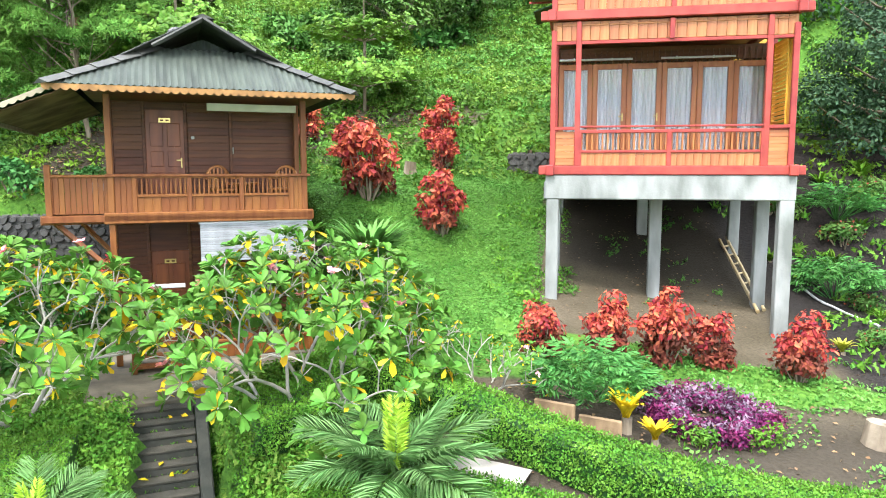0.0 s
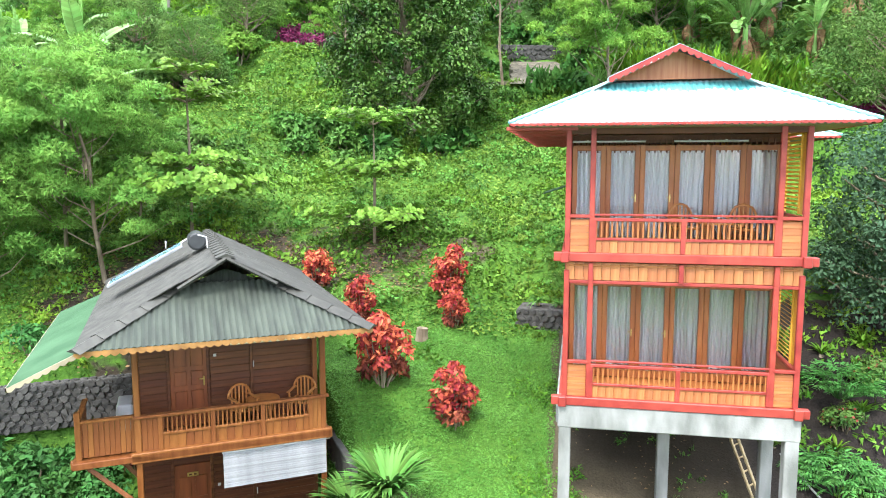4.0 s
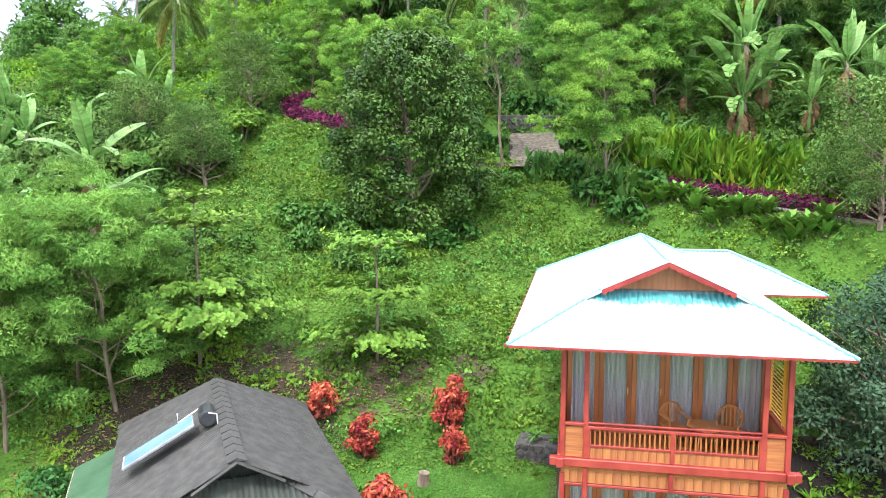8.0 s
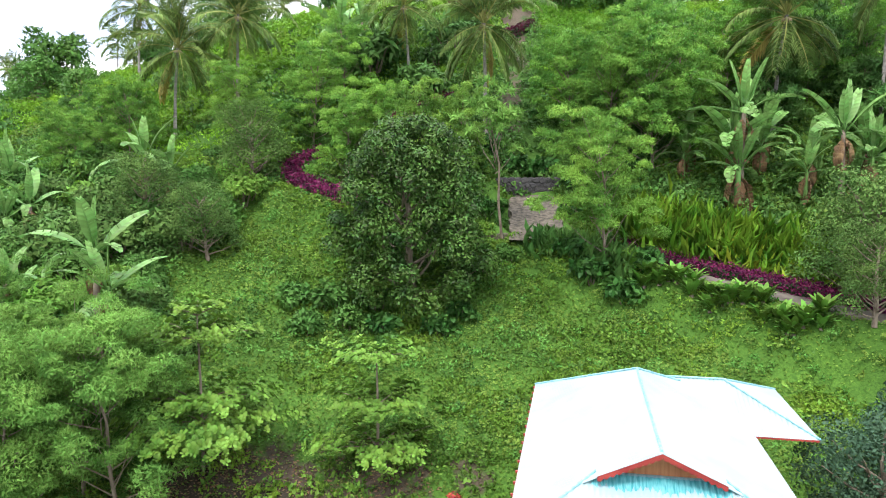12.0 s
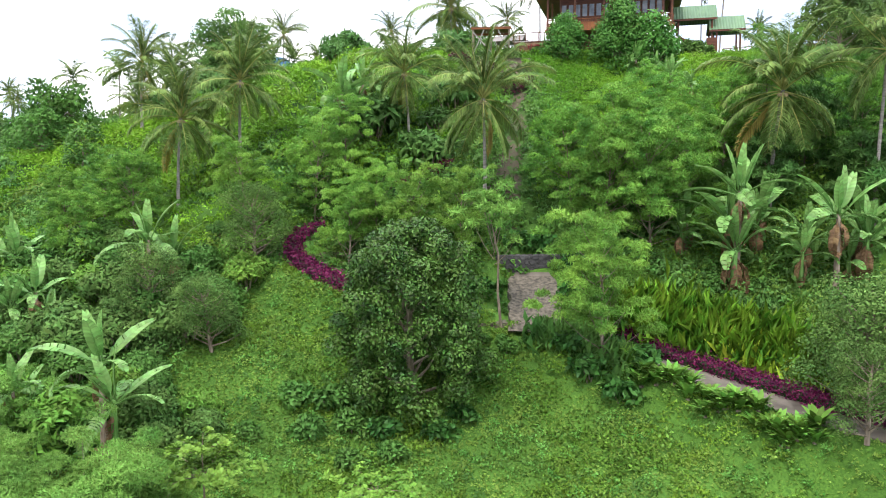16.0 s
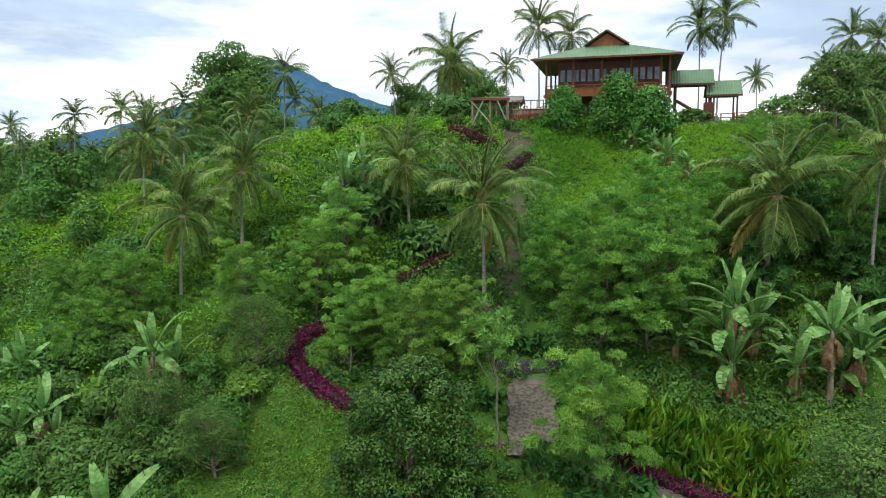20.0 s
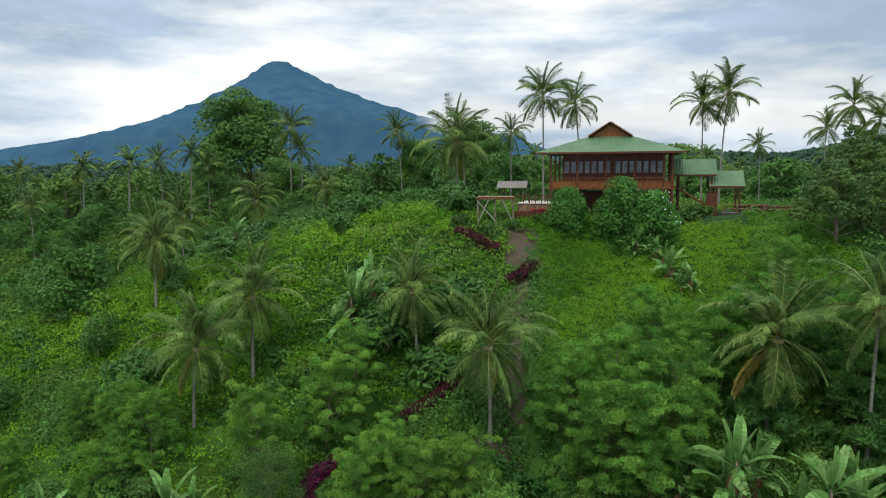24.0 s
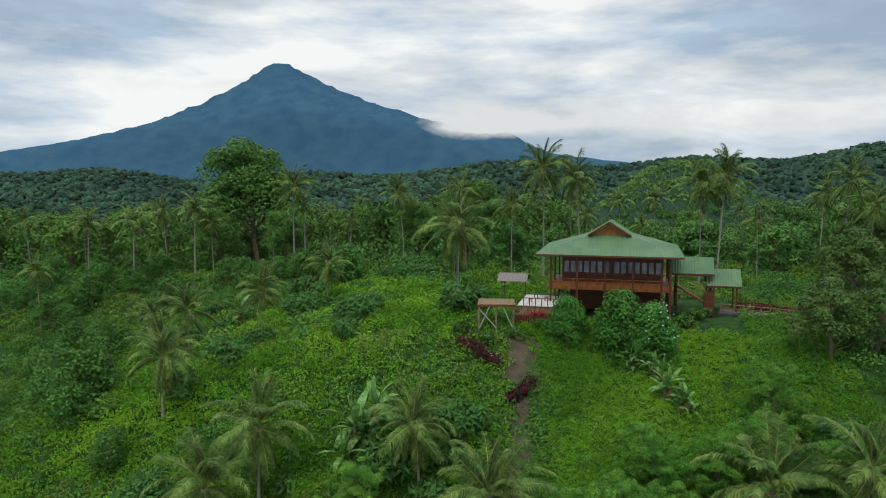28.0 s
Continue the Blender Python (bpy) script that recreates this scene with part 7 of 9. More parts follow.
stand(leaf_shrub, [by_house(-2.2, 0.6, 1.2, 0), by_house(-3.4, 1.6, 1.5, 50), by_house(-2.6, 3.0, 1.4, 100), by_house(-4.6, 3.2, 1.6, 20), by_house(-3.6, 4.8, 1.6, 200), by_house(-4.4, 0.2, 1.4, 140), by_house(-1.9, 4.6, 1.3, 10), by_house(-5.6, 1.6, 1.6, 80), by_house(-5.4, 5.4, 1.7, 0)],
      "dense green shrub beside the brown house", "shrub", "shrub", "shrubs beside the brown house", 3, mat=foliage("deep garden green", (0.03, 0.11, 0.02), (0.07, 0.19, 0.035), 1.2), leaf=0.15)
stand(leaf_shrub, [(9.1, 22.0, 1.15, 0), (10.3, 21.8, 1.3, 70), (11.6, 21.4, 1.1, 140)], "bush covered in yellow blossoms on the terrace", "shrub", "flower_bush", "yellow flower bushes", 2, mat=MIXED, dots=L_FLOWERY, leaf=0.12)
stand(leaf_shrub, [(8.4, 17.4, 0.8, 0), (9.4, 16.4, 0.9, 70), (10.4, 17.2, 1.0, 140), (9.0, 14.6, 0.7, 30), (10.4, 14.8, 0.9, 200), (7.9, 18.6, 0.8, 10), (11.4, 16.0, 1.0, 0), (8.0, 12.6, 0.6, 90)], "leafy bed plant with reddish tips", "shrub", "bed_shrub", "bed shrubs beside the red house", 3, mat=foliage("dull bed leaves", (0.045, 0.115, 0.022), (0.11, 0.20, 0.035), 1.5, island=0.45), dots=L_REDDARK, leaf=0.13)
stand(leaf_shrub, [(-4.6, 31.8, 1.5, 0), (-3.4, 33.0, 1.6, 60), (-5.6, 33.2, 1.7, 120), (-6.6, 31.4, 1.4, 200), (-4.4, 29.8, 1.2, 20), (-7.6, 33.4, 1.5, 300), (-9.4, 31.6, 1.1, 10), (-12.4, 28.4, 1.2, 0), (-2.6, 30.4, 1.2, 40), (7.6, 36.2, 1.2, 0), (3.2, 36.4, 1.0, 30), (1.6, 35.6, 0.9, 60), (2.9, 37.0, 0.7, 10), (1.9, 37.1, 0.75, 90), (0.9, 37.0, 0.8, 200), (5.9, 36.8, 0.9, 140), (3.1, 39.7, 0.55, 0), (3.2, 41.2, 0.65, 50), (3.3, 42.6, 0.7, 100), (6.7, 39.4, 0.6, 20)],
      "rounded wild shrub overgrown with creepers", "shrub", "shrub", "wild shrubs on the slope", 4, mat=MIXED, leaf=0.2, per=110)
stand(leaf_shrub, [(6.2, 35.4, 1.4, 80), (7.0, 34.2, 1.6, 30), (8.4, 33.2, 1.5, 10), (9.6, 34.4, 1.5, 200), (-0.4, 31.4, 1.3, 40), (0.6, 32.6, 1.2, 0), (-3.0, 31.6, 1.3, 70), (2.2, 42.4, 1.5, 20), (7.4, 41.0, 1.5, 0), (8.0, 43.2, 1.5, 60), (2.4, 46.4, 1.6, 200), (4.6, 46.6, 1.7, 30), (6.2, 46.4, 1.6, 110)], "dark leafy bush in the shade of the trees", "shrub", "shrub", "dark bushes by the path", 3, mat=foliage("dark shade leaves", (0.022, 0.076, 0.013), (0.055, 0.15, 0.022), 0.8, rough=0.4), leaf=0.26, per=60, ratio=0.55)
stand(leaf_shrub, [(24.4, 72.5, 2.0, 0), (26.0, 74.5, 1.8, 60), (27.6, 76.0, 1.5, 100), (22.6, 71.5, 1.6, 200), (9.4, 72.8, 1.3, 30), (6.4, 70.6, 1.4, 0), (3.6, 70.0, 1.6, 70), (1.2, 71.5, 1.8, 10)],
      "olive-green bush at the hilltop edge", "shrub", "shrub", "bushes at the hilltop edge", 3, mat=L_OLIVE, leaf=0.2, per=130)


stand(leaf_shrub, [(11.7, 70.8, 0.76, 0), (16.7, 69.0, 0.95, 60)], "rounded dense green bush tree before the hill house", "tree", "bush_tree", "trees before the hill house", 3,
      mat=foliage("dense green leaves", (0.035, 0.12, 0.016), (0.085, 0.225, 0.03), 0.6), r=3.0, n=34, per=260, leaf=0.32, ratio=0.55, tall=1.95, single=True)
stand(leaf_shrub, [(19.8, 68.8, 0.9, 130)], "rounded green frangipani bush dotted with white blossoms", "tree", "bush_tree", "trees before the hill house", 1,
      mat=bpy.data.materials["dense green leaves"], dots=L_WHITEF, r=3.0, n=34, per=260, leaf=0.32, ratio=0.55, tall=1.85, single=True)
stand(leaf_shrub, [(-9.6, 15.2, 1.5, 0), (-10.6, 16.8, 1.7, 70), (-9.2, 17.6, 1.3, 140), (-11.8, 15.0, 1.7, 30), (-12.6, 17.4, 1.8, 90), (-10.8, 13.6, 1.6, 10), (-8.6, 16.2, 1.2, 200), (-12.6, 13.0, 1.6, 50), (-11.4, 18.8, 1.3, 0), (-9.6, 19.4, 0.9, 40), (-13.8, 15.6, 1.8, 100), (-8.3, 19.0, 0.8, 20), (-9.8, 12.0, 1.5, 300), by_house(-1.7, 5.9, 1.5, 60), by_house(-2.9, 6.2, 1.6, 10), by_house(-4.2, 6.6, 1.7, 100)],
      "dark green garden shrub on the bank", "shrub", "shrub", "shrubs on the shady bank", 4, mat=foliage("shady bank leaves", (0.03, 0.105, 0.022), (0.065, 0.18, 0.035), 1.0), leaf=0.15, per=80)


# ---- ground cover and undergrowth ----
def scatter(n, x0, x1, y0, y1, seed, keep):
    rng = np.random.default_rng(seed)
    x, y = x0 + (x1 - x0) * rng.random(n), y0 + (y1 - y0) * rng.random(n)
    ok = keep(x, y, rng)
    return x[ok], y[ok], rng


def free(x, y):
    """True where no house, path, bed or steps lie."""
    u, v = local(x, y, R_X, R_Y, R_YAW)
    a, b = local(x, y, L_X, L_Y, L_YAW)
    d, _ = near_path(x, y)
    h, k = local(x, y, 9.9, 77.6, -15)
    return ~((u > -0.2) & (u < 4.8) & (v > -1.2) & (v < 9)) & ~((a > -2.3) & (a < 3.8) & (b > -2.2) & (b < 6.8)) & (d > np.where(y > 50, 1.1, np.where((y > 46) | (x < 0), 0.7, 1.25))) & ~((x > 2.4) & (x < 7.0) & (y > 38.2) & (y < 43.6)) & ~((h > -3.5) & (h < 21.5) & (k > -1.6) & (k < 16))


def patchy(x, y, f, seed, cut):
    return np.array([noise.noise((px * f, py * f, seed)) for px, py in zip(x, y)]) > cut


def grove(n, x0, x1, y0, y1, seed, keep, s0=0.75, s1=0.5):
    x, y, rng = scatter(n, x0, x1, y0, y1, seed, keep)
    return [(float(a), float(b), s0 + s1 * rng.random(), 360 * rng.random()) for a, b in zip(x, y)]


stand(leafy_tree, grove(330, -110, -9, 47, 158, 12, lambda x, y, r: (x > -6 - 0.66 * y) & (((y > 113) & (r.random(len(x)) < 0.7)) | ((x < -34 - 0.25 * (y - 70)) & patchy(x, y, 0.05, 3.0, -0.1))) & (r.random(len(x)) < 0.6), 0.65, 0.6),
      "bushy wild tree on the hillside", "tree", "tree", "wild trees on the left slope", 5, mat=MIXED, h=5.4, n=16, per=120, leaf=0.33, wide=0.34, lo=0.05, lump=0.18, single=True, ratio=0.65)
stand(leafy_tree, grove(130, -12, 125, 104, 188, 13, lambda x, y, r: (x < 14 + 0.66 * y) & ~((x > 22) & (x < 50) & (y < 123)), 0.75, 0.5),
      "bushy tree behind the hilltop", "tree", "tree", "trees behind the hilltop", 4, mat=L_FEATHER_D, h=7.0, n=16, per=80, leaf=0.55, wide=0.36, lo=0.05, lump=0.18, single=True, ratio=0.65)
stand(feather_tree, grove(40, 17, 48, 42, 73, 14, lambda x, y, r: (x > 20 + 0.1 * (y - 42)) & (y < 57) & ((x > 26) | (y < 52)), 0.7, 0.5),
      "dense feathery tree on the slope below the hilltop", "tree", "tree", "feathery trees on the far slope", 3, mat=L_FEATHER_D, h=6.4, n=24, puffs=4, per=90, wide=0.34, size=0.42, lo=0.02, lump=0.135, pairs=0)


def woods(places, mat, label):
    """Trees that stand too far off and too thick to count: trunks and lobed crowns, joined."""
    rng = np.random.default_rng(29)
    kinds = []
    for k in range(4):
        g, ends = limbs_of(rng, 13.0, 16, 4.6, 0.12)
        v, t = join([clump(rng, 70, np.array(e), np.array([1.0, 1.0, 0.8]) * 13.0 * 0.16 * (0.75 + 0.6 * rng.random()), 0.9, 0.7, 0.45, 0.15, 0.35, True) for e in ends])
        gv = np.array([tuple(p) for p in g.v])
        gt = np.array([(f[0], f[i], f[i + 1]) for f in g.f for i in range(1, len(f) - 1)])
        kinds.append(((v, t), (gv, gt)))
    leafy, wood = [], []
    for i, (x, y, s, a) in enumerate(places):
        c, q, z = s * math.cos(radians(a)), s * math.sin(radians(a)), zat(x, y) - 0.3
        for (v, t), out in zip(kinds[i % 4], (leafy, wood)):
            out.append((np.stack([v[:, 0] * c - v[:, 1] * q + x, v[:, 0] * q + v[:, 1] * c + y, v[:, 2] * s + z], 1), t))
    ob = tagged(new("woods"), label, "woods", kind="stuff")
    part("crowns", np_mesh("crowns", *join(leafy), mat), mat, ob)
    part("trunks", np_mesh("trunks", *join(wood), M_BARK), M_BARK, ob)


woods(grove(330, -210, 190, 165, 400, 15, lambda x, y, r: (np.abs(x) < 14 + 0.66 * y) & ~((x > 0.17 * y) & (x < 0.54 * y) & (y > 185)) & (r.random(len(x)) < 1.25 - y / 500), 0.7, 0.6), L_PLAIN, "mixed green woods on the plain behind the ridge")


def plain_palm(ob, rng, h=14.0):
    """A palm far off: its trunk and its crown of fronds in one mesh."""
    part("trunk", Geo().tube([(0, 0, 0), (0.2, 0.1, h * 0.5), (0.5, 0.2, h)], [0.22, 0.15, 0.12], 6), M_PALMBARK, ob)
    fr = [palm_frond(rng, L, rise, fall, 22, 0.8, 1.1) for L, rise, fall in ((4.4, 1.3, -0.4), (4.8, 0.9, 0.5), (4.8, 0.4, 1.1), (4.2, -0.4, 1.3))]
    ps = []
    for k in range(18):
        v, t, _ = fr[min(3, k * 4 // 18)]
        a = k * 2.4 + 0.3 * rng.random()
        c, q = math.cos(a), math.sin(a)
        ps.append((np.stack([v[:, 0] * c - v[:, 1] * q + 0.5, v[:, 0] * q + v[:, 1] * c + 0.2, v[:, 2] + h], 1), t))
    v, t = join(ps)
    part("crown", np_mesh("crown", v, t, L_PALM), L_PALM, ob)


stand(plain_palm, grove(70, -150, 130, 128, 300, 16, lambda x, y, r: (np.abs(x) < 8 + 0.64 * y) & ~((x > 0) & (x < 55) & (y < 150)) & ~((x > 0.17 * y) & (x < 0.52 * y) & (y > 210)), 0.8, 0.4),
      "coconut palm rising from the woods behind the ridge", "palm", "coconut_palm", "palms in the woods behind the ridge", 3)


stand(leaf_shrub, grove(110, -50, 4, 54, 118, 51, lambda x, y, r: free(x, y) & (np.abs(x) < 4 + y * 0.5) & patchy(x, y, 0.1, 5.0, -0.05), 1.6, 3.2),
      "dark rounded bush on the wild hillside", "shrub", "shrub", "bushes on the wild hillside", 4, mat=L_FEATHER_D, leaf=0.16, per=110, n=9, single=True)


for k, (mat, what) in enumerate(((MIXED, "mixed green"), (L_FEATHER_M, "light green"), (L_OLIVE, "olive-green"))):
    stand(leaf_shrub, grove(34, -29, -10.5, 27.5, 47, 80 + k, lambda x, y, r: free(x, y) & (x < -11.2 - 0.05 * (y - 28)) & (x > -6 - 0.62 * y) & (np.hypot(x + 15, y - 29.8) > 1.6), 1.4, 1.9),
          what + " wild shrub on the overgrown slope", "shrub", "shrub", what + " shrubs on the overgrown slope", 4, mat=mat, leaf=0.1, per=260, n=12, tall=1.25, single=True, ratio=0.55)


def brush(name, mat, label, cat, x, y, rng, per, size, leaf, ratio=0.5, single=True):
    """Many small clumps of leaves in one mesh."""
    z = rough_height(x, y)
    n = len(x)
    s = size * (0.55 + 0.9 * rng.random(n) ** 1.5)
    k = np.repeat(np.arange(n), per)
    o = unit(rng.normal(size=(n * per, 3)))
    o[:, 2] = np.abs(o[:, 2]) - 0.1
    r = (0.35 + 0.65 * rng.random((n * per, 1)) ** 0.6) * s[k][:, None]
    c = np.stack([x, y, z + s * 0.15], 1)[k] + o * r * np.array([1, 1, 0.85])
    d = rng.normal(size=(n * per, 3))
    d = unit(d - 0.75 * o * np.sum(d * o, axis=1, keepdims=True)) + 0.35 * o
    v, t = leaves(c, d, np.broadcast_to(leaf, (n,))[k] * (0.6 + 0.7 * rng.random(n * per)), ratio, 0.15, rng, o + np.array([0, 0, 0.35]), single)
    tagged(new(name, np_mesh(name, v, t, mat)), label, cat, kind="stuff")


def crowns(name, mat, label, x, y, rng, size):
    """Far tree crowns: uneven domes of three rings, in one mesh."""
    n, k, el = len(x), 8, np.array([-0.25, 0.25, 0.75])
    s = size * (0.6 + 0.8 * rng.random(n))
    a = np.arange(k) * 2 * np.pi / k
    ring = np.stack([np.cos(el)[:, None] * np.cos(a), np.cos(el)[:, None] * np.sin(a), np.repeat(np.sin(el)[:, None], k, 1) + 0.25], -1).reshape(-1, 3)
    tpl = np.concatenate([ring, [[0, 0, 1.3]]])
    v = np.stack([x, y, rough_height(x, y)], 1)[:, None] + tpl[None] * (s[:, None] * (0.5 + 0.9 * rng.random((n, len(tpl)))))[:, :, None]
    t = [(r * k + j, r * k + (j + 1) % k, (r + 1) * k + (j + 1) % k) for r in range(2) for j in range(k)] + [(r * k + j, (r + 1) * k + (j + 1) % k, (r + 1) * k + j) for r in range(2) for j in range(k)] + [(2 * k + j, 2 * k + (j + 1) % k, 3 * k) for j in range(k)]
    tris = (np.arange(n)[:, None, None] * len(tpl) + np.array(t)[None]).reshape(-1, 3)
    tagged(new(name, np_mesh(name, v.reshape(-1, 3), tris, mat)), label, "forest", kind="stuff")


L_FORESTB = foliage("mid green forest leaves", (0.045, 0.115, 0.02), (0.10, 0.20, 0.03), 0.05, island=0.25)


def cover():
    wide = lambda x, y: np.abs(x) < 5 + y * 0.67
    bare = lambda x, y: (np.hypot(x + 7.5, y - 21.9) < 3.3) | (np.hypot(x + 2.6, y - 23.5) < 2.3)
    x, y, rng = scatter(190000, -24, 22, 12.4, 48, 1, lambda x, y, r: free(x, y) & wide(x, y) & ~((x > 6.8) & (y < 20.5)) & ~((x > -4.3) & (x < 7.5) & (y < 19.5)) & (r.random(len(x)) < np.where(bare(x, y), 0.4, 1.0)))
    z = rough_height(x, y)
    n = len(x)
    d = rng.normal(size=(n, 3)) * np.array([0.8, 0.8, 0.4]) + np.array([0, -0.1, 0.25])
    v, t = leaves(np.stack([x, y, z + 0.03 + 0.08 * rng.random(n)], 1), d, (0.045 + 0.0024 * y) * (0.6 + 0.7 * rng.random(n)), 0.85, 0.15, rng, None, True)
    tagged(new("ground_cover", np_mesh("ground_cover", v, t, L_COVER)), "low leafy ground cover over the slope", "ground cover", kind="stuff")
    x, y, rng = scatter(210000, -4.5, 7.5, 10.4, 21, 26, lambda x, y, r: free(x, y) & ~((x > 6.6) & (y < 17.6)) & ~((x > 0.9) & (y < 12.2)))
    z = rough_height(x, y)
    n = len(x)
    v, t = leaves(np.stack([x, y, z + 0.02 * rng.random(n)], 1), rng.normal(size=(n, 3)) * np.array([0.8, 0.8, 0.18]) + np.array([0, 0, 0.1]), 0.04 * (0.6 + 0.8 * rng.random(n)), 0.8, 0.15, rng, None, True)
    tagged(new("lawn_leaves", np_mesh("lawn_leaves", v, t, L_LAWN)), "short creeping lawn plants between the houses", "lawn", kind="stuff")
    x, y, rng = scatter(20000, -26, 24, 17.6, 49, 2, lambda x, y, r: free(x, y) & wide(x, y) & patchy(x, y, 0.28, 2.0, 0.02) & ((y > 24) | (r.random(len(x)) < 0.3)))
    brush("weeds", L_BRUSH, "patches of taller green weeds on the slope", "weeds", x, y, rng, 18, 0.32, 0.15, 0.6)
    x, y, rng = scatter(5200, -20, 20, 20.5, 47, 27, lambda x, y, r: free(x, y) & wide(x, y) & ~bare(x, y) & patchy(x, y, 0.45, 6.0, -0.12))
    for k, mat in enumerate((L_COVER, L_LAWN, MIXED)):
        brush("creepers", mat, "low mounds of creeping plants over the slope", "ground cover", x[k::3], y[k::3], rng, 34, 0.42, 0.12, 0.7)
    x, y, rng = scatter(1600, -16, 20, 21, 42, 22, lambda x, y, r: free(x, y) & patchy(x, y, 0.2, 8.0, 0.2))
    brush("broad_weeds", L_BROAD, "clusters of broad-leaved weeds on the slope", "weeds", x, y, rng, 14, 0.32, 0.2, 0.6, False)
    x, y, rng = scatter(9000, -13, 1.5, 18.6, 26, 25, lambda x, y, r: free(x, y) & bare(x, y) | ((np.hypot(x + 11.5, y - 21) < 2.6) & (r.random(len(x)) < 0.7)))
    z = rough_height(x, y)
    n = len(x)
    v, t = leaves(np.stack([x, y, z + 0.02], 1), rng.normal(size=(n, 3)) * np.array([1, 1, 0.15]), 0.13 * (0.6 + 0.7 * rng.random(n)), 0.5, 0.2, rng)
    tagged(new("leaf_litter", np_mesh("leaf_litter", v, t, L_LITTER)), "dry brown leaf litter under the trees", "leaf litter", kind="stuff")
    x, y, rng = scatter(230, 7, 13.5, 11.5, 19, 23, lambda x, y, r: patchy(x, y, 0.5, 8.0, -0.1))
    brush("bed_plants", L_HEDGE, "low green plants growing on dark soil", "plants", x, y, rng, 14, 0.22, 0.16, 0.45)
    def under_house(x, y, r):
        u, v = local(x, y, R_X, R_Y, R_YAW)
        return (u > 0.1) & (u < 4.3) & (v > -0.8) & (v < 5.5) & (np.abs(u - 4.1) > 0.35)
    x, y, rng = scatter(420, 1.5, 8.0, 11.6, 19, 45, lambda x, y, r: under_house(x, y, r) & patchy(x, y, 0.7, 9.0, 0.12))
    brush("soil_weeds", L_LAWN, "sparse green weeds on the bare soil under the house", "weeds", x, y, rng, 14, 0.13, 0.08, 0.5)
    x, y, rng = scatter(1500, 0.5, 10.0, 6.5, 19, 46, lambda x, y, r: under_house(x, y, r) | (y < 11.5))
    n = len(x)
    v, t = leaves(np.stack([x, y, rough_height(x, y) + 0.02], 1), rng.normal(size=(n, 3)) * np.array([1, 1, 0.15]), 0.07 * (0.6 + 0.8 * rng.random(n)), 0.5, 0.2, rng)
    tagged(new("soil_litter", np_mesh("soil_litter", v, t, L_LITTER)), "scattered dry leaves and twigs on the garden soil", "leaf litter", kind="stuff")
    def beside_posts(x, y, r):
        u, v = local(x, y, R_X, R_Y, R_YAW)
        return (u > -1.1 + 0.25 * np.sin(3 * v)) & (u < 0.35) & (v > -0.6) & (v < 6.0)
    x, y, rng = scatter(1500, -0.5, 6.5, 11.0, 20, 47, lambda x, y, r: beside_posts(x, y, r) & patchy(x, y, 0.6, 12.0, -0.12))
    brush("post_weeds", L_HEDGE, "leafy weeds growing along the house posts", "weeds", x, y, rng, 16, 0.2, 0.085, 0.55)
    # loose garden greenery round the steps and on the beds
    def beside_steps(x, y, r):
        a, b = local(x, y, L_X, L_Y, L_YAW)
        return ~((a > 0.3) & (a < 1.5) & (b < -1.5)) & ~((a > -0.5) & (a < 3.3) & (b > -2.4)) & ((x < -1.0) | ((x < -0.3) & (y > 9.2))) & (y < 12.2 + 0.2 * x)
    x, y, rng = scatter(9000, -9.5, 0.3, 5.2, 12, 41, beside_steps)
    brush("garden_greens", L_HEDGE, "loose small-leaved greenery covering the garden bank", "ground cover", x, y, rng, 18, 0.18, 0.06, 0.7)
    x, y, rng = scatter(2600, -9.5, 0.3, 5.2, 12, 42, lambda x, y, r: beside_steps(x, y, r) & patchy(x, y, 0.8, 3.0, 0.0))
    brush("garden_weeds", L_COVER, "taller leafy weeds on the garden bank", "weeds", x, y, rng, 9, 0.24, 0.11, 0.45)
    x, y, rng = scatter(9000, 1.0, 9.5, 7.6, 12.4, 43, lambda x, y, r: (np.hypot(x - 3.6, (y - 9.4) / 0.8) > 1.1) & ((patchy(x, y, 0.7, 5.0, 0.1) & (r.random(len(x)) < 0.6)) | (np.hypot((x - 5.3) / 2.0, (y - 10.6) / 0.7) < 1)))
    z = rough_height(x, y)
    n = len(x)
    v, t = leaves(np.stack([x, y, z + 0.015 + 0.03 * rng.random(n)], 1), rng.normal(size=(n, 3)) * 0.7 + np.array([0, 0, 0.3]), 0.075 * (0.6 + 0.7 * rng.random(n)), 0.7, 0.15, rng)
    tagged(new("bed_weeds", np_mesh("bed_weeds", v, t, L_LAWN)), "creeping weeds on the garden bed soil", "weeds", kind="stuff")
    # bright grass of the slope under the hill house
    x, y, rng = scatter(11000, 6.5, 38, 49, 76, 24, lambda x, y, r: free(x, y) & (y > 50 + 0.35 * np.abs(x - 10)) & ((near_path(x, y)[0] > 2.2) | (r.random(len(x)) < 0.25)))
    brush("tall_grass", L_LIMEBRUSH, "bright tall grass on the slope under the hill house", "grass", x, y, rng, 34, 0.5, 0.18, 0.4)
    thin = lambda x, y, r: ~((x > 7.5) & (x < 30) & (y > 53) & (y < 72) & (r.random(len(x)) < 0.75)) & ~((x > 1.5) & (x < 7.5) & (y > 46) & (y < 71) & (r.random(len(x)) < 0.6))
    x, y, rng = scatter(36000, -115, 75, 26, 156, 3, lambda x, y, r: free(x, y) & (np.abs(x) < 8 + y * 0.68) & ((y > 45) | (x < -14) | (x > 19)) & thin(x, y, r) & (r.random(len(x)) < np.clip(1.4 - y / 128, 0.3, 1)))
    tone = np.array([noise.noise((px * 0.07, py * 0.07, 11.0)) for px, py in zip(x, y)])
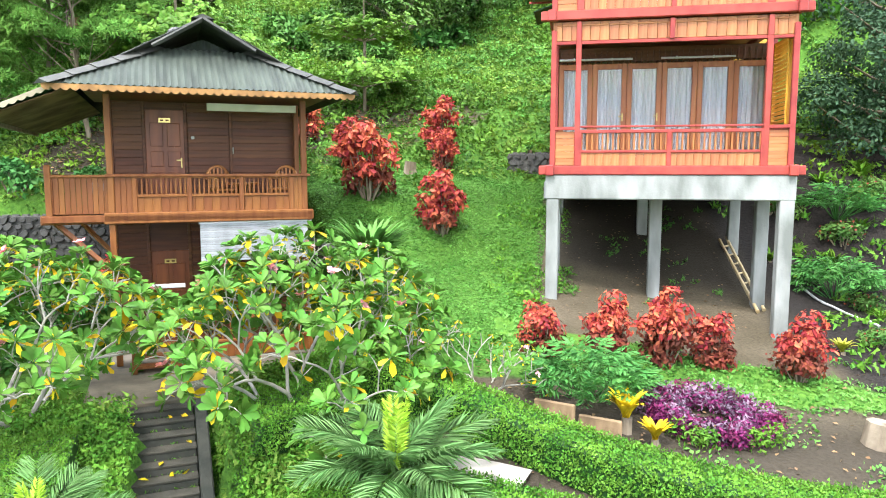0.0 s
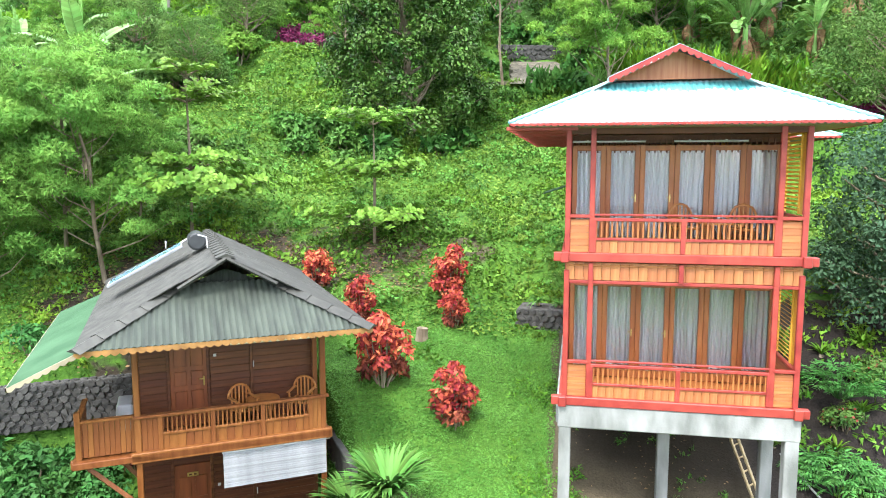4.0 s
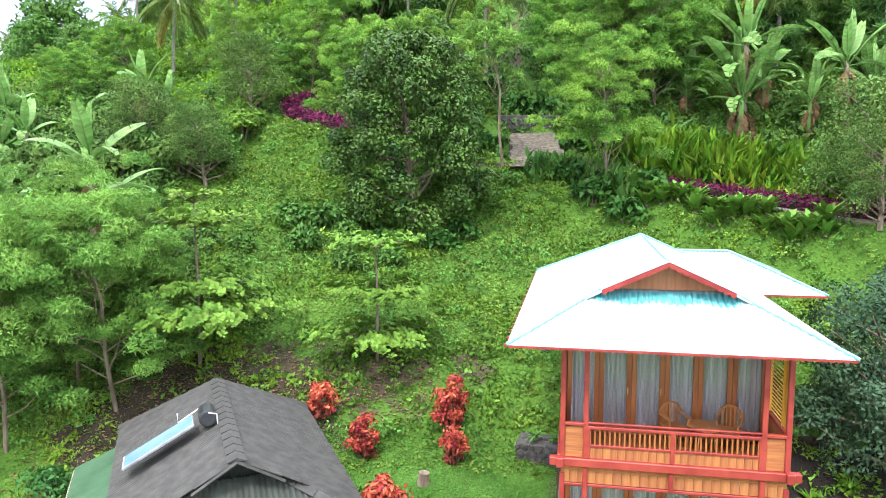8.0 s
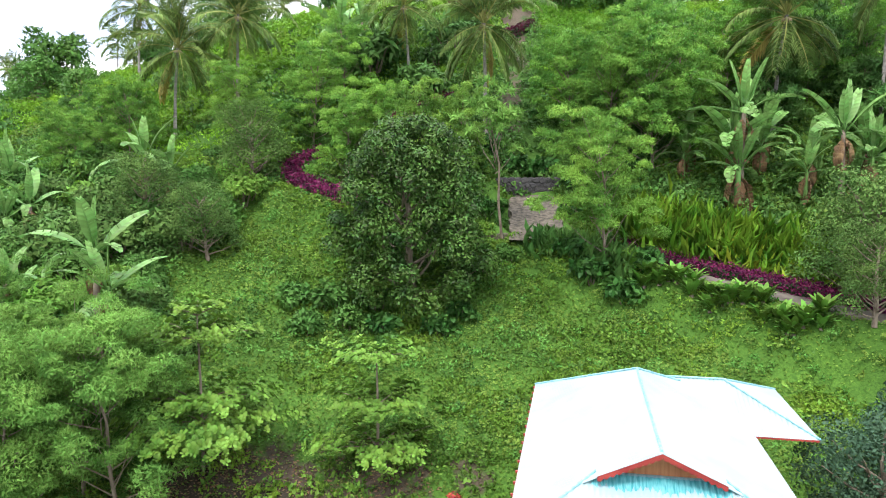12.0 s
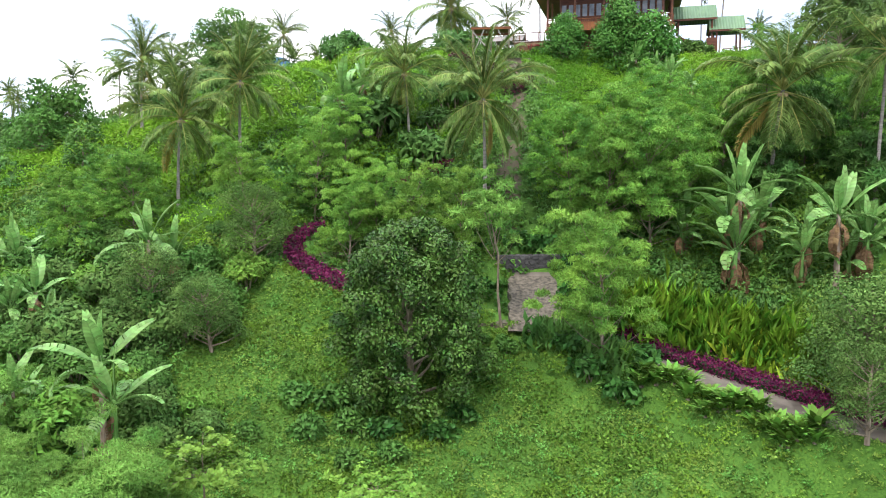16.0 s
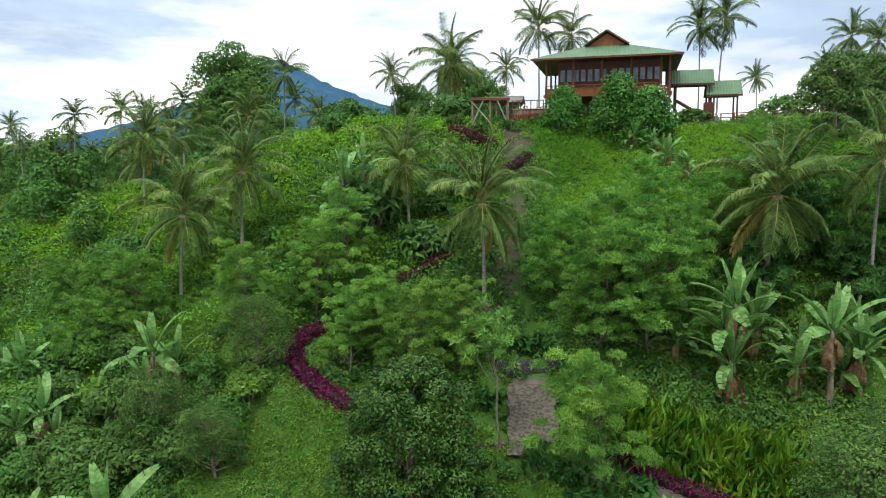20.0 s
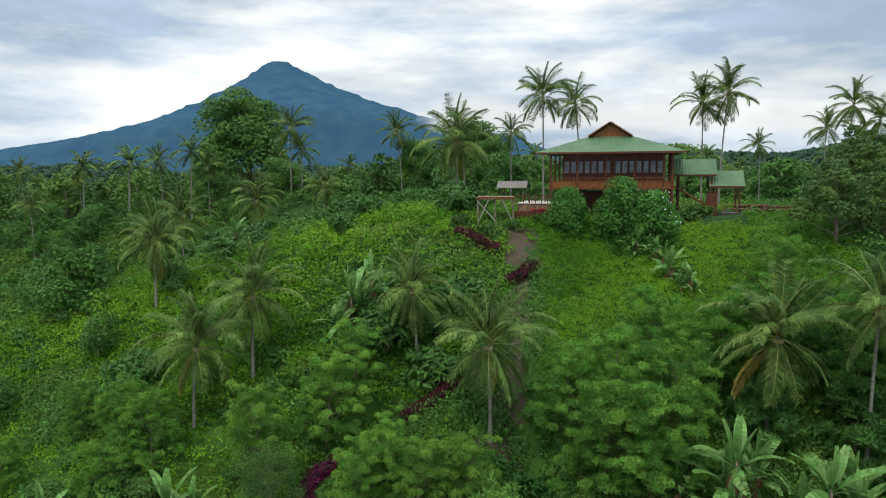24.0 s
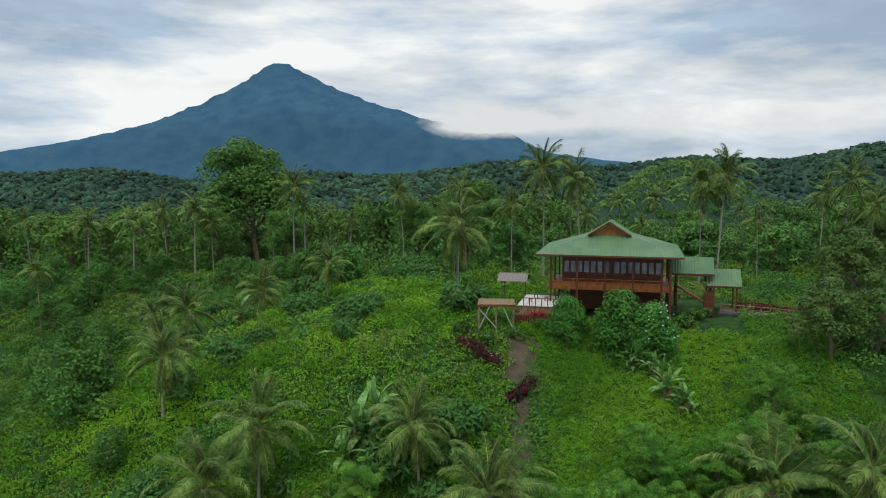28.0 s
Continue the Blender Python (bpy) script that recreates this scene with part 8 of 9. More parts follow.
    lime = np.exp(-((x + 18) / 34) ** 2 - ((y - 78) / 30) ** 2) + 0.45 * tone > 0.42
    for mat, ok in ((L_BRUSH, (np.abs(tone) <= 0.13) & ~lime), (L_LIMEBRUSH, lime), (L_COVER, (tone > 0.13) & ~lime), (MIXED, (tone < -0.13) & ~lime)):
        brush("undergrowth", mat, "dense wild green undergrowth on the hillside", "undergrowth", x[ok], y[ok], rng, 40, 0.62 + 0.0048 * y[ok], 0.115 + 0.0019 * y[ok], 0.6)
    x, y, rng = scatter(9500, -48, 6, 52, 112, 62, lambda x, y, r: free(x, y) & (np.abs(x) < 6 + y * 0.6))
    tone = np.array([noise.noise((px * 0.11, py * 0.11, 21.0)) for px, py in zip(x, y)])
    for mat, ok in ((L_LIMEBRUSH, tone > -0.1), (L_COVER, (tone <= -0.1) & (tone > -0.25)), (L_FEATHER_D, tone <= -0.25)):
        brush("creepers", mat, "creeping lime-green plants over the open hillside", "ground cover", x[ok], y[ok], rng, 26, 0.75, 0.26, 0.65)
    x, y, rng = scatter(3800, -12, 26, 38.5, 66, 61, lambda x, y, r: (near_path(x, y)[0] > 0.5) & ~((x > 2.2) & (x < 7.2) & (y < 44.2)) & (((x > 9) & (y < 51)) | ((x < 8) & (y > 42.5))) & ~((x > 9.5) & (y < 39.8) & (x < 21)))
    for k, mat in enumerate((L_FEATHER_D, MIXED)):
        brush("undergrowth", mat, "wild undergrowth beside the path", "undergrowth", x[k::2], y[k::2], rng, 22, 0.75, 0.3, 0.6)
    keep = lambda x, y, r: free(x, y) & (np.abs(x) < 6 + y * 0.68) & (((y > 47) & (x < -8)) | ((x < -17) & (y > 28)) | ((x > 22) & (y < 70)) | ((y > 88) & ((x < 0) | (y > 112)))) & patchy(x, y, 0.08, 7.0, -0.05)
    x, y, rng = scatter(2300, -130, 110, 26, 193, 4, keep)
    for k, mat in enumerate((L_FEATHER_D, L_BRUSH, MIXED)):
        brush("thicket", mat, "thicket of wild bushes on the hillside", "bushes", x[k::3], y[k::3], rng, 190, 1.35 + 0.007 * y[k::3], 0.22 + 0.0023 * y[k::3], 0.65)
    # pale grass fields on the far hills
    x, y, rng = scatter(3500, 100, 330, 450, 650, 71, lambda x, y, r: (np.hypot((x - 160) / 55, (y - 520) / 55) < 1) | (np.hypot((x - 265) / 55, (y - 585) / 55) < 1))
    brush("field_grass", foliage("far field grass", (0.10, 0.18, 0.03), (0.16, 0.25, 0.045), 0.03), "pale grass field on a distant hill", "grass", x, y, rng, 12, 2.0, 1.9, 0.6)
    # distant forest
    rng = np.random.default_rng(6)
    n = 22000
    y = 152 + 1750 * rng.random(n) ** 1.45
    x = (rng.random(n) * 2 - 1) * (y * 0.72 + 10)
    ok = (y > 800) | patchy(x, y, 0.01, 4.0, -0.3)
    ok &= ~((np.hypot((x - 160) / 60, (y - 520) / 60) < 1) & (rng.random(n) < 0.9)) & ~((np.hypot((x - 265) / 60, (y - 585) / 60) < 1) & (rng.random(n) < 0.8))
    x, y = x[ok], y[ok]
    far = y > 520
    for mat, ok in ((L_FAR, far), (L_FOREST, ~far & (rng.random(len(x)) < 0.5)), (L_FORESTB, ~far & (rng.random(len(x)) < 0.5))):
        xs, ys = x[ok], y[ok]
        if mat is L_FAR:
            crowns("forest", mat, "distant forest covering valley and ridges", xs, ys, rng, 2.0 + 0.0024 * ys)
        else:
            brush("forest", mat, "distant forest covering the valley", "forest", xs, ys, rng, 60, 3.6 + 0.004 * ys, 0.5 + 0.002 * ys, 0.7)

cover()

# ---- paths, steps, walls ----


def strip(name, line, width, mat, label, lift=0.04):
    pts = [Vector(p) for p in line]
    fine = []
    for a, b in zip(pts, pts[1:]):
        n = max(2, int((b - a).length / 0.5))
        fine += [a.lerp(b, k / n) for k in range(n)]
    fine.append(pts[-1])
    for _ in range(4):
        fine = [fine[0]] + [(fine[i - 1] + 2 * fine[i] + fine[i + 1]) / 4 for i in range(1, len(fine) - 1)] + [fine[-1]]
    g = Geo()
    verts = []
    for i, p in enumerate(fine):
        d = fine[min(i + 1, len(fine) - 1)] - fine[max(i - 1, 0)]
        s = Vector((-d.y, d.x, 0)).normalized() * width / 2 * (0.93 + 0.07 * math.sin(2.3 * i) + 0.05 * math.sin(5.1 * i + 1))
        for q, dz in ((p + s, -0.3), (p + s, lift), (p - s, lift), (p - s, -0.3)):
            verts.append((q.x, q.y, q.z + dz))
    g.add(verts, [[4 * i + j, 4 * i + j + 1, 4 * i + j + 5, 4 * i + j + 4] for i in range(len(fine) - 1) for j in range(3)])
    tagged(new(name, g.mesh(name, mat)), label, "path", kind="structure")


strip("path", PATH_LINE[:6], 2.5, M_PAVE, "worn concrete garden path climbing the slope")
M_GRAVEL = surf("trodden gravel and old cement", (0.036, 0.031, 0.021), (0.122, 0.105, 0.075), (4.5, 4.5, 4.5), 14, rough=0.95, bump=0.5, fine=28, lo=0.36, hi=0.64)
strip("driveway", ((4.7, 36.9, 10.95), (4.9, 39.0, 11.45), (5.1, 41.0, 12.2), (5.2, 43.4, 13.0)), 3.1, M_GRAVEL, "broad worn concrete drive on the slope", 0.14)
strip("side_path", ((3.2, 38.9, 11.3), (1.5, 38.8, 11.2), (-1.0, 38.7, 11.2)), 1.9, M_GRAVEL, "gravelly side path leaving the drive", 0.04)


def stone_wall(name, p0, p1, z0, z1, thick, label, size=0.24, seed=1):
    """A wall of uneven dark stones set in mortar, with p0 and p1 on its front face."""
    rng = random.Random(seed)
    a, b = Vector((*p0, z0)), Vector((*p1, z0))
    L = (b - a).length
    w = thing(name, a.x, a.y, z0, math.degrees(math.atan2(b.y - a.y, b.x - a.x)), label, "wall", kind="structure")
    part("wall_core", Geo().box(L / 2, thick / 2 + 0.02, (z1 - z0) / 2, L, thick, z1 - z0, 0.02), M_MORTAR, w)
    meshes = []
    for k in range(5):
        g = Geo()
        n = 6 + k % 3
        ring = [(math.cos(6.283 * j / n) * size * 0.52 * rng.uniform(0.7, 1.2), math.sin(6.283 * j / n) * size * 0.38 * rng.uniform(0.65, 1.2)) for j in range(n)]
        g.add([(x, 0.03, z) for x, z in ring] + [(x * 0.8, -0.035, z * 0.8) for x, z in ring], [list(range(n, 2 * n))] + [[j, (j + 1) % n, n + (j + 1) % n, n + j] for j in range(n)])
        meshes.append(g.mesh("stone", M_STONE))
    rows, cols = max(1, int((z1 - z0) / (size * 0.74))), int(L / size)
    for r in range(rows):
        for c in range(cols):
            s = part("stone", meshes[rng.randrange(5)], None, w)
            s.matrix_basis = pose((c + 0.5 + 0.5 * (r % 2) - 0.25) * L / cols + rng.uniform(-0.02, 0.02), 0, (r + 0.5) * (z1 - z0) / rows, 0, rng.uniform(-70, 70), 0) @ Matrix.Scale(rng.uniform(0.6, 1.35), 4)
    for c in range(cols):
        s = part("stone", meshes[rng.randrange(5)], None, w)
        s.matrix_basis = pose((c + 0.5) * L / cols, thick / 2, z1 - z0 + 0.01, -90, 0, rng.uniform(-20, 20))
    return w


M_PALEPATH = surf("pale worn cement", (0.17, 0.15, 0.125), (0.33, 0.30, 0.26), (2, 2, 2), 7, rough=0.9, bump=0.3, fine=14)
M_TREAD = surf("worn mossy tread stone", (0.016, 0.017, 0.012), (0.05, 0.045, 0.035), (3, 3, 3), 7, rough=0.9, bump=0.4, rand=0.15)
M_LANDING = surf("mossy brown concrete", (0.075, 0.065, 0.045), (0.16, 0.13, 0.095), (1.6, 1.6, 1.6), 7, rough=0.9, bump=0.4, fine=14)


def garden():
    # landing and steps before the brown house
    tagged(new("landing", Geo(pose(L_X, L_Y, 0, 0, 0, L_YAW)).box(1.4, -1.25, -1.42, 3.6, 2.2, 0.14, 0.02).mesh("landing", M_LANDING)), "mossy concrete landing before the porch", "landing", kind="structure")
    st = thing("steps", *at_house(L_X, L_Y, L_YAW, 0.72, -2.35), -1.38, L_YAW, "dark mossy stone garden steps with fallen leaves", "steps", kind="structure")
    for k in range(11):
        part("step", Geo().box(0, -0.11 - 0.22 * k, -0.16 - 0.14 * k, 1.0, 0.26, 0.2, 0.02), M_STEP, st)
        part("tread", Geo().box(0, -0.135 - 0.22 * k, -0.05 - 0.14 * k, 1.0, 0.23, 0.04, 0.01), M_TREAD, st)
    for u in (-0.6, 0.6):
        part("side_wall", Geo().box(u, -1.3, -0.86, 0.18, 2.9, 0.34, 0.02, pose(0, 0, 0, 32.5, 0, 0)), M_STEP, st)
    rng = np.random.default_rng(31)
    n = 60
    x, y = -4.8 + 2.0 * rng.random(n), 7.8 + 3.6 * rng.random(n)
    u, v = local(x, y, L_X, L_Y, L_YAW)
    z = np.where(v > -2.3, -1.34, -1.42 - 0.14 * np.floor((-v - 2.33) / 0.22))
    ok = (u > 0.3) & (u < 1.15) & (v > -4.7) & (v < -0.4)
    vv, tt = leaves(np.stack([x, y, z + 0.035], 1)[ok], np.concatenate([rng.normal(size=(n, 2)), 0.1 * rng.random((n, 1))], 1)[ok], 0.17, 0.45, 0.1, rng)
    tagged(new("fallen_leaves", np_mesh("fallen_leaves", vv, tt, L_YELLOW)), "yellow fallen leaves on the steps", "leaves", kind="stuff")
    n = 260
    u, k = -0.48 + 0.96 * rng.random(n), rng.integers(0, 11, n)
    m = st.matrix_basis
    c = np.array([tuple(m @ Vector((float(a), -0.25 - 0.22 * int(b), -0.17 - 0.14 * int(b)))) for a, b in zip(u, k)])
    v, tt = leaves(c, rng.normal(size=(n, 3)) * 0.6 + np.array([0, -0.4, 0.7]), 0.06, 0.5, 0.1, rng)
    tagged(new("step_weeds", np_mesh("step_weeds", v, tt, L_HEDGE)), "small weeds growing along the steps", "weeds", kind="stuff")
    # porch steps, stone walls
    ps = thing("porch_steps", *at_house(L_X, L_Y, L_YAW, 0.75, -0.35), -1.35, L_YAW, "short wooden stair up to the lower porch", "steps")
    for k in range(3):
        part("tread", Geo().box(0, -0.2 + 0.2 * k, 0.1 + 0.13 * k, 0.8, 0.24, 0.05), M_BROWN, ps)
    for u in (-0.44, 0.44):
        part("newel", Geo().box(u, -0.3, 0.4, 0.09, 0.09, 0.8), M_BROWN, ps)
    stone_wall("stone_wall", at_house(L_X, L_Y, L_YAW, -4.6, 6.9), at_house(L_X, L_Y, L_YAW, -0.1, 6.9), -0.2, 1.05, 0.3, "dark stone retaining wall behind the brown house", 0.22, 2)
    stone_wall("stone_planter", (1.85, 20.2), (3.35, 19.75), 1.8, 2.7, 1.0, "low dark stone planter on the lawn", 0.22, 3)
    stone_wall("terrace_wall", (8.6, 21.0), (13.8, 19.7), 2.1, 3.25, 0.3, "dark stone terrace wall under a flower bed", 0.3, 4)
    stone_wall("path_wall", (1.9, 44.3), (7.9, 44.9), 12.2, 14.3, 0.3, "dark stone retaining wall behind the drive", 0.4, 5)
    tagged(new("kerb", Geo(pose(L_X, L_Y, 0, 0, 0, L_YAW)).box(4.05, 3.2, -0.3, 0.16, 7.0, 2.0, 0.02).mesh("kerb", M_MORTAR)), "grey cement kerb wall beside the brown house", "kerb", kind="structure")
    # bamboo poles and ladder under the red house
    lad = thing("bamboo_ladder", 0, 0, 0, 0, "bamboo ladder leaning on the bare slope", "ladder")
    rails = []
    for a, b in (((6.25, 13.7), (6.55, 16.6)), ((6.42, 13.8), (6.75, 16.7))):
        p, q = Vector((*a, zat(*a) + 0.05)), Vector((*b, zat(*b) + 0.25))
        n = 9
        pts, rad = [], []
        for k in range(n):
            for dt, r in ((0, 0.042), (0.02, 0.035), (0.09, 0.035)):
                pts.append(p.lerp(q, min(1, k / n + dt))), rad.append(r)
        part("pole", Geo().tube(pts, rad, 7), M_BAMBOO, lad)
        rails.append((p, q))
    for k in range(7):
        f = 0.08 + 0.13 * k
        part("rung", Geo().tube([rails[0][0].lerp(rails[0][1], f), rails[1][0].lerp(rails[1][1], f)], 0.02, 6), M_BAMBOO, lad)
    # white hose on the soil
    pts = []
    for k in range(12):
        x, y = 7.65 + 0.75 * math.sin(k / 11 * 1.5), 15.95 - 2.7 * k / 11
        pts.append((x, y, zat(x, y) + 0.05))
    tagged(new("hose", Geo().tube(pts, 0.025, 6).mesh("hose", M_WHITE)), "white water pipe lying on dark soil", "pipe")
    # plank edging of the garden bed
    for i, (a, b) in enumerate((((1.25, 9.3), (1.75, 9.0)), ((1.8, 8.98), (2.3, 8.7)))):
        za = (zat(*a) + zat(*b)) / 2 + 0.08
        L = math.hypot(b[0] - a[0], b[1] - a[1])
        e = new("edging_plank", Geo().box(0, 0, 0, L, 0.06, 0.24, 0.015).mesh("edging_plank", M_OLDPLANK))
        e.matrix_basis = pose((a[0] + b[0]) / 2, (a[1] + b[1]) / 2, za, 0, 0, math.degrees(math.atan2(b[1] - a[1], b[0] - a[0])))
        tagged(e, "weathered plank edging the garden bed", "plank", "bed edging planks")
    # pale worn path in front of the hedge
    strip("pavement", ((-0.6, 8.32, -1.2), (0.2, 8.0, -1.24), (0.95, 7.68, -1.3)), 0.55, M_PALEPATH, "pale worn concrete path before the hedge", 0.06)
    # tree stump and stones
    for x, y, r in ((-0.87, 18.7, 0.17), (5.9, 9.15, 0.2)):
        z = zat(x, y)
        tagged(new("tree_stump", Geo().tube([(x, y, z - 0.1), (x, y, z + 0.12), (x + 0.02, y, z + 0.32)], [r * 1.25, r, r * 0.92], 10).mesh("tree_stump", M_BARK)), "cut grey tree stump in the grass", "stump", "tree stumps")


garden()


def hill_garden():
    # viewing deck on stilts
    d = thing("viewing_deck", 2.6, 72.0, 31.15, -4, "wooden viewing platform on stilts at the hill edge", "platform")
    for k in range(16):
        part("plank", Geo().box(0.12 + 0.24 * k, 1.6, 2.85, 0.225, 3.4, 0.06), M_OLDPLANK, d)
    part("beam", Geo().box(1.9, 0.0, 2.72, 4.0, 0.14, 0.2), M_BROWN, d)
    part("beam", Geo().box(1.9, 3.2, 2.72, 4.0, 0.14, 0.2), M_BROWN, d)
    for u in (0.1, 1.9, 3.7):
        for v in (0.05, 3.15):
            part("stilt", Geo().tube([(u, v, -0.8), (u, v, 2.65)], 0.09, 6), M_BARK, d)
    for a, b in (((0.1, 0, 0.2), (1.2, 0, 2.6)), ((3.7, 0, 0.2), (2.6, 0, 2.6)), ((0.1, 0, 2.4), (1.9, 0, 0.4))):
        part("brace", Geo().tube([a, b], 0.06, 5), M_PALEBARK, d)
    # boarded terrace with tables and a small shelter
    t = thing("terrace", 7.0, 75.6, 32.1, -15, "pale boarded terrace beside the hill house", "terrace", kind="structure")
    for k in range(18):
        part("plank", Geo().box(0.15 + 0.3 * k, 3.5, 1.1, 0.285, 7.0, 0.06), M_TILE, t)
    part("frame", Geo().box(2.7, 3.5, 0.4, 5.2, 6.8, 1.3), M_OLDPLANK, t)
    for k in range(9):
        part("fence_post", Geo().box(0.1 + 0.65 * k, 0.05, 1.5, 0.09, 0.09, 1.0), M_DARKWOOD, t)
    part("fence_rail", Geo().box(2.7, 0.05, 1.95, 5.4, 0.06, 0.08), M_DARKWOOD, t)
    for u, v in ((1.2, 2.0), (2.8, 3.4), (1.4, 5.0), (3.8, 5.2)):
        x, y = at_house(7.0, 75.6, -15, u, v)
        b = thing("wooden_stool", x, y, 33.23, 0, "small dark wooden stool on the terrace", "stool", "terrace stools")
        part("seat", Geo().box(0, 0, 0.42, 0.42, 0.42, 0.06), M_DARKWOOD, b)
        for p in (-0.16, 0.16):
            for q in (-0.16, 0.16):
                part("leg", Geo().box(p, q, 0.2, 0.06, 0.06, 0.4), M_DARKWOOD, b)
    s = thing("shelter", 6.0, 84.0, 31.9, -15, "small thatched shelter behind the terrace", "shelter")
    for u in (0, 2.6):
        for v in (0, 2.0):
            part("post", Geo().tube([(u, v, -0.3), (u, v, 2.9)], 0.08, 6), M_BARK, s)
    g = Geo()
    for sg, v0 in ((1, -0.6), (-1, 2.6)):
        up = Vector((0, 1.6 * sg, 0.8)).normalized()
        g.sheet((-0.5, v0, 2.8), (1, 0, 0), up, (0, -up.z * sg, abs(up.y)), 0, 3.6, lambda q: 0, lambda q: 1.85, 0.3, 0.02)
    part("roof", g, surf("grey thatch", (0.13, 0.115, 0.10), (0.22, 0.20, 0.18), (6, 6, 1), rough=0.95, bump=0.4), s)
    # red cordylines along the fence
    stand(strap_plant, [(7.2 + 0.8 * k, 74.8 - 0.2 * k, 1.1, 40 * k) for k in range(7)], "red-leaved cordyline by the terrace fence", "plant", "cordyline", "red cordylines", 2, mat=foliage("crimson leaves", (0.26, 0.01, 0.03), (0.38, 0.02, 0.05), 2), n=60, length=1.0, ratio=0.12, trunk=0.6)
    # dark timber fence along the plateau's edge
    f = thing("fence", 6.8, 74.0, 31.2, -6, "weathered dark timber fence at the hill edge", "fence")
    for k in range(24):
        part("paling", Geo().box(0.26 * k, 0, 0.55, 0.2, 0.05, 1.5), M_DARKWOOD, f)
    stone_wall("retaining_wall", (29.6, 77.6), (38.2, 72.0), 30.4, 31.95, 0.4, "low stone wall edging the hilltop walk", 0.55, 8)
    hedge("red_hedge", ((32.6, 79.8), (35.6, 78.0), (38.6, 75.4)), 0.8, 0.9, foliage("dark red hedge leaves", (0.12, 0.016, 0.02), (0.2, 0.03, 0.035), 2), "dark red clipped hedge on the hilltop walk", leaf=0.16, dens=160, lump=0.2)
    tagged(new("walkway", Geo(pose(29.8, 77.9, 31.92, 0, 0, -33)).box(5.2, 1.3, 0, 10.4, 1.7, 0.1).mesh("walkway", M_PAVE)), "concrete walk along the hilltop", "path", kind="structure")


def log_rail():
    """Grey log posts and two rails along the hilltop walk."""
    f = thing("fence", 29.7, 77.7, 31.9, -33, "weathered grey log railing along the hilltop walk", "fence")
    for k in range(8):
        part("post", Geo().tube([(1.4 * k + 0.2, 0.5, -0.1), (1.4 * k + 0.2, 0.5, 1.0)], 0.07, 7), M_OLDPLANK, f)
    for z in (0.5, 0.92):
        part("rail", Geo().tube([(0.1, 0.5, z), (5.2, 0.53, z + 0.03), (10.1, 0.5, z)], 0.055, 6), M_OLDPLANK, f)


hill_garden()
log_rail()


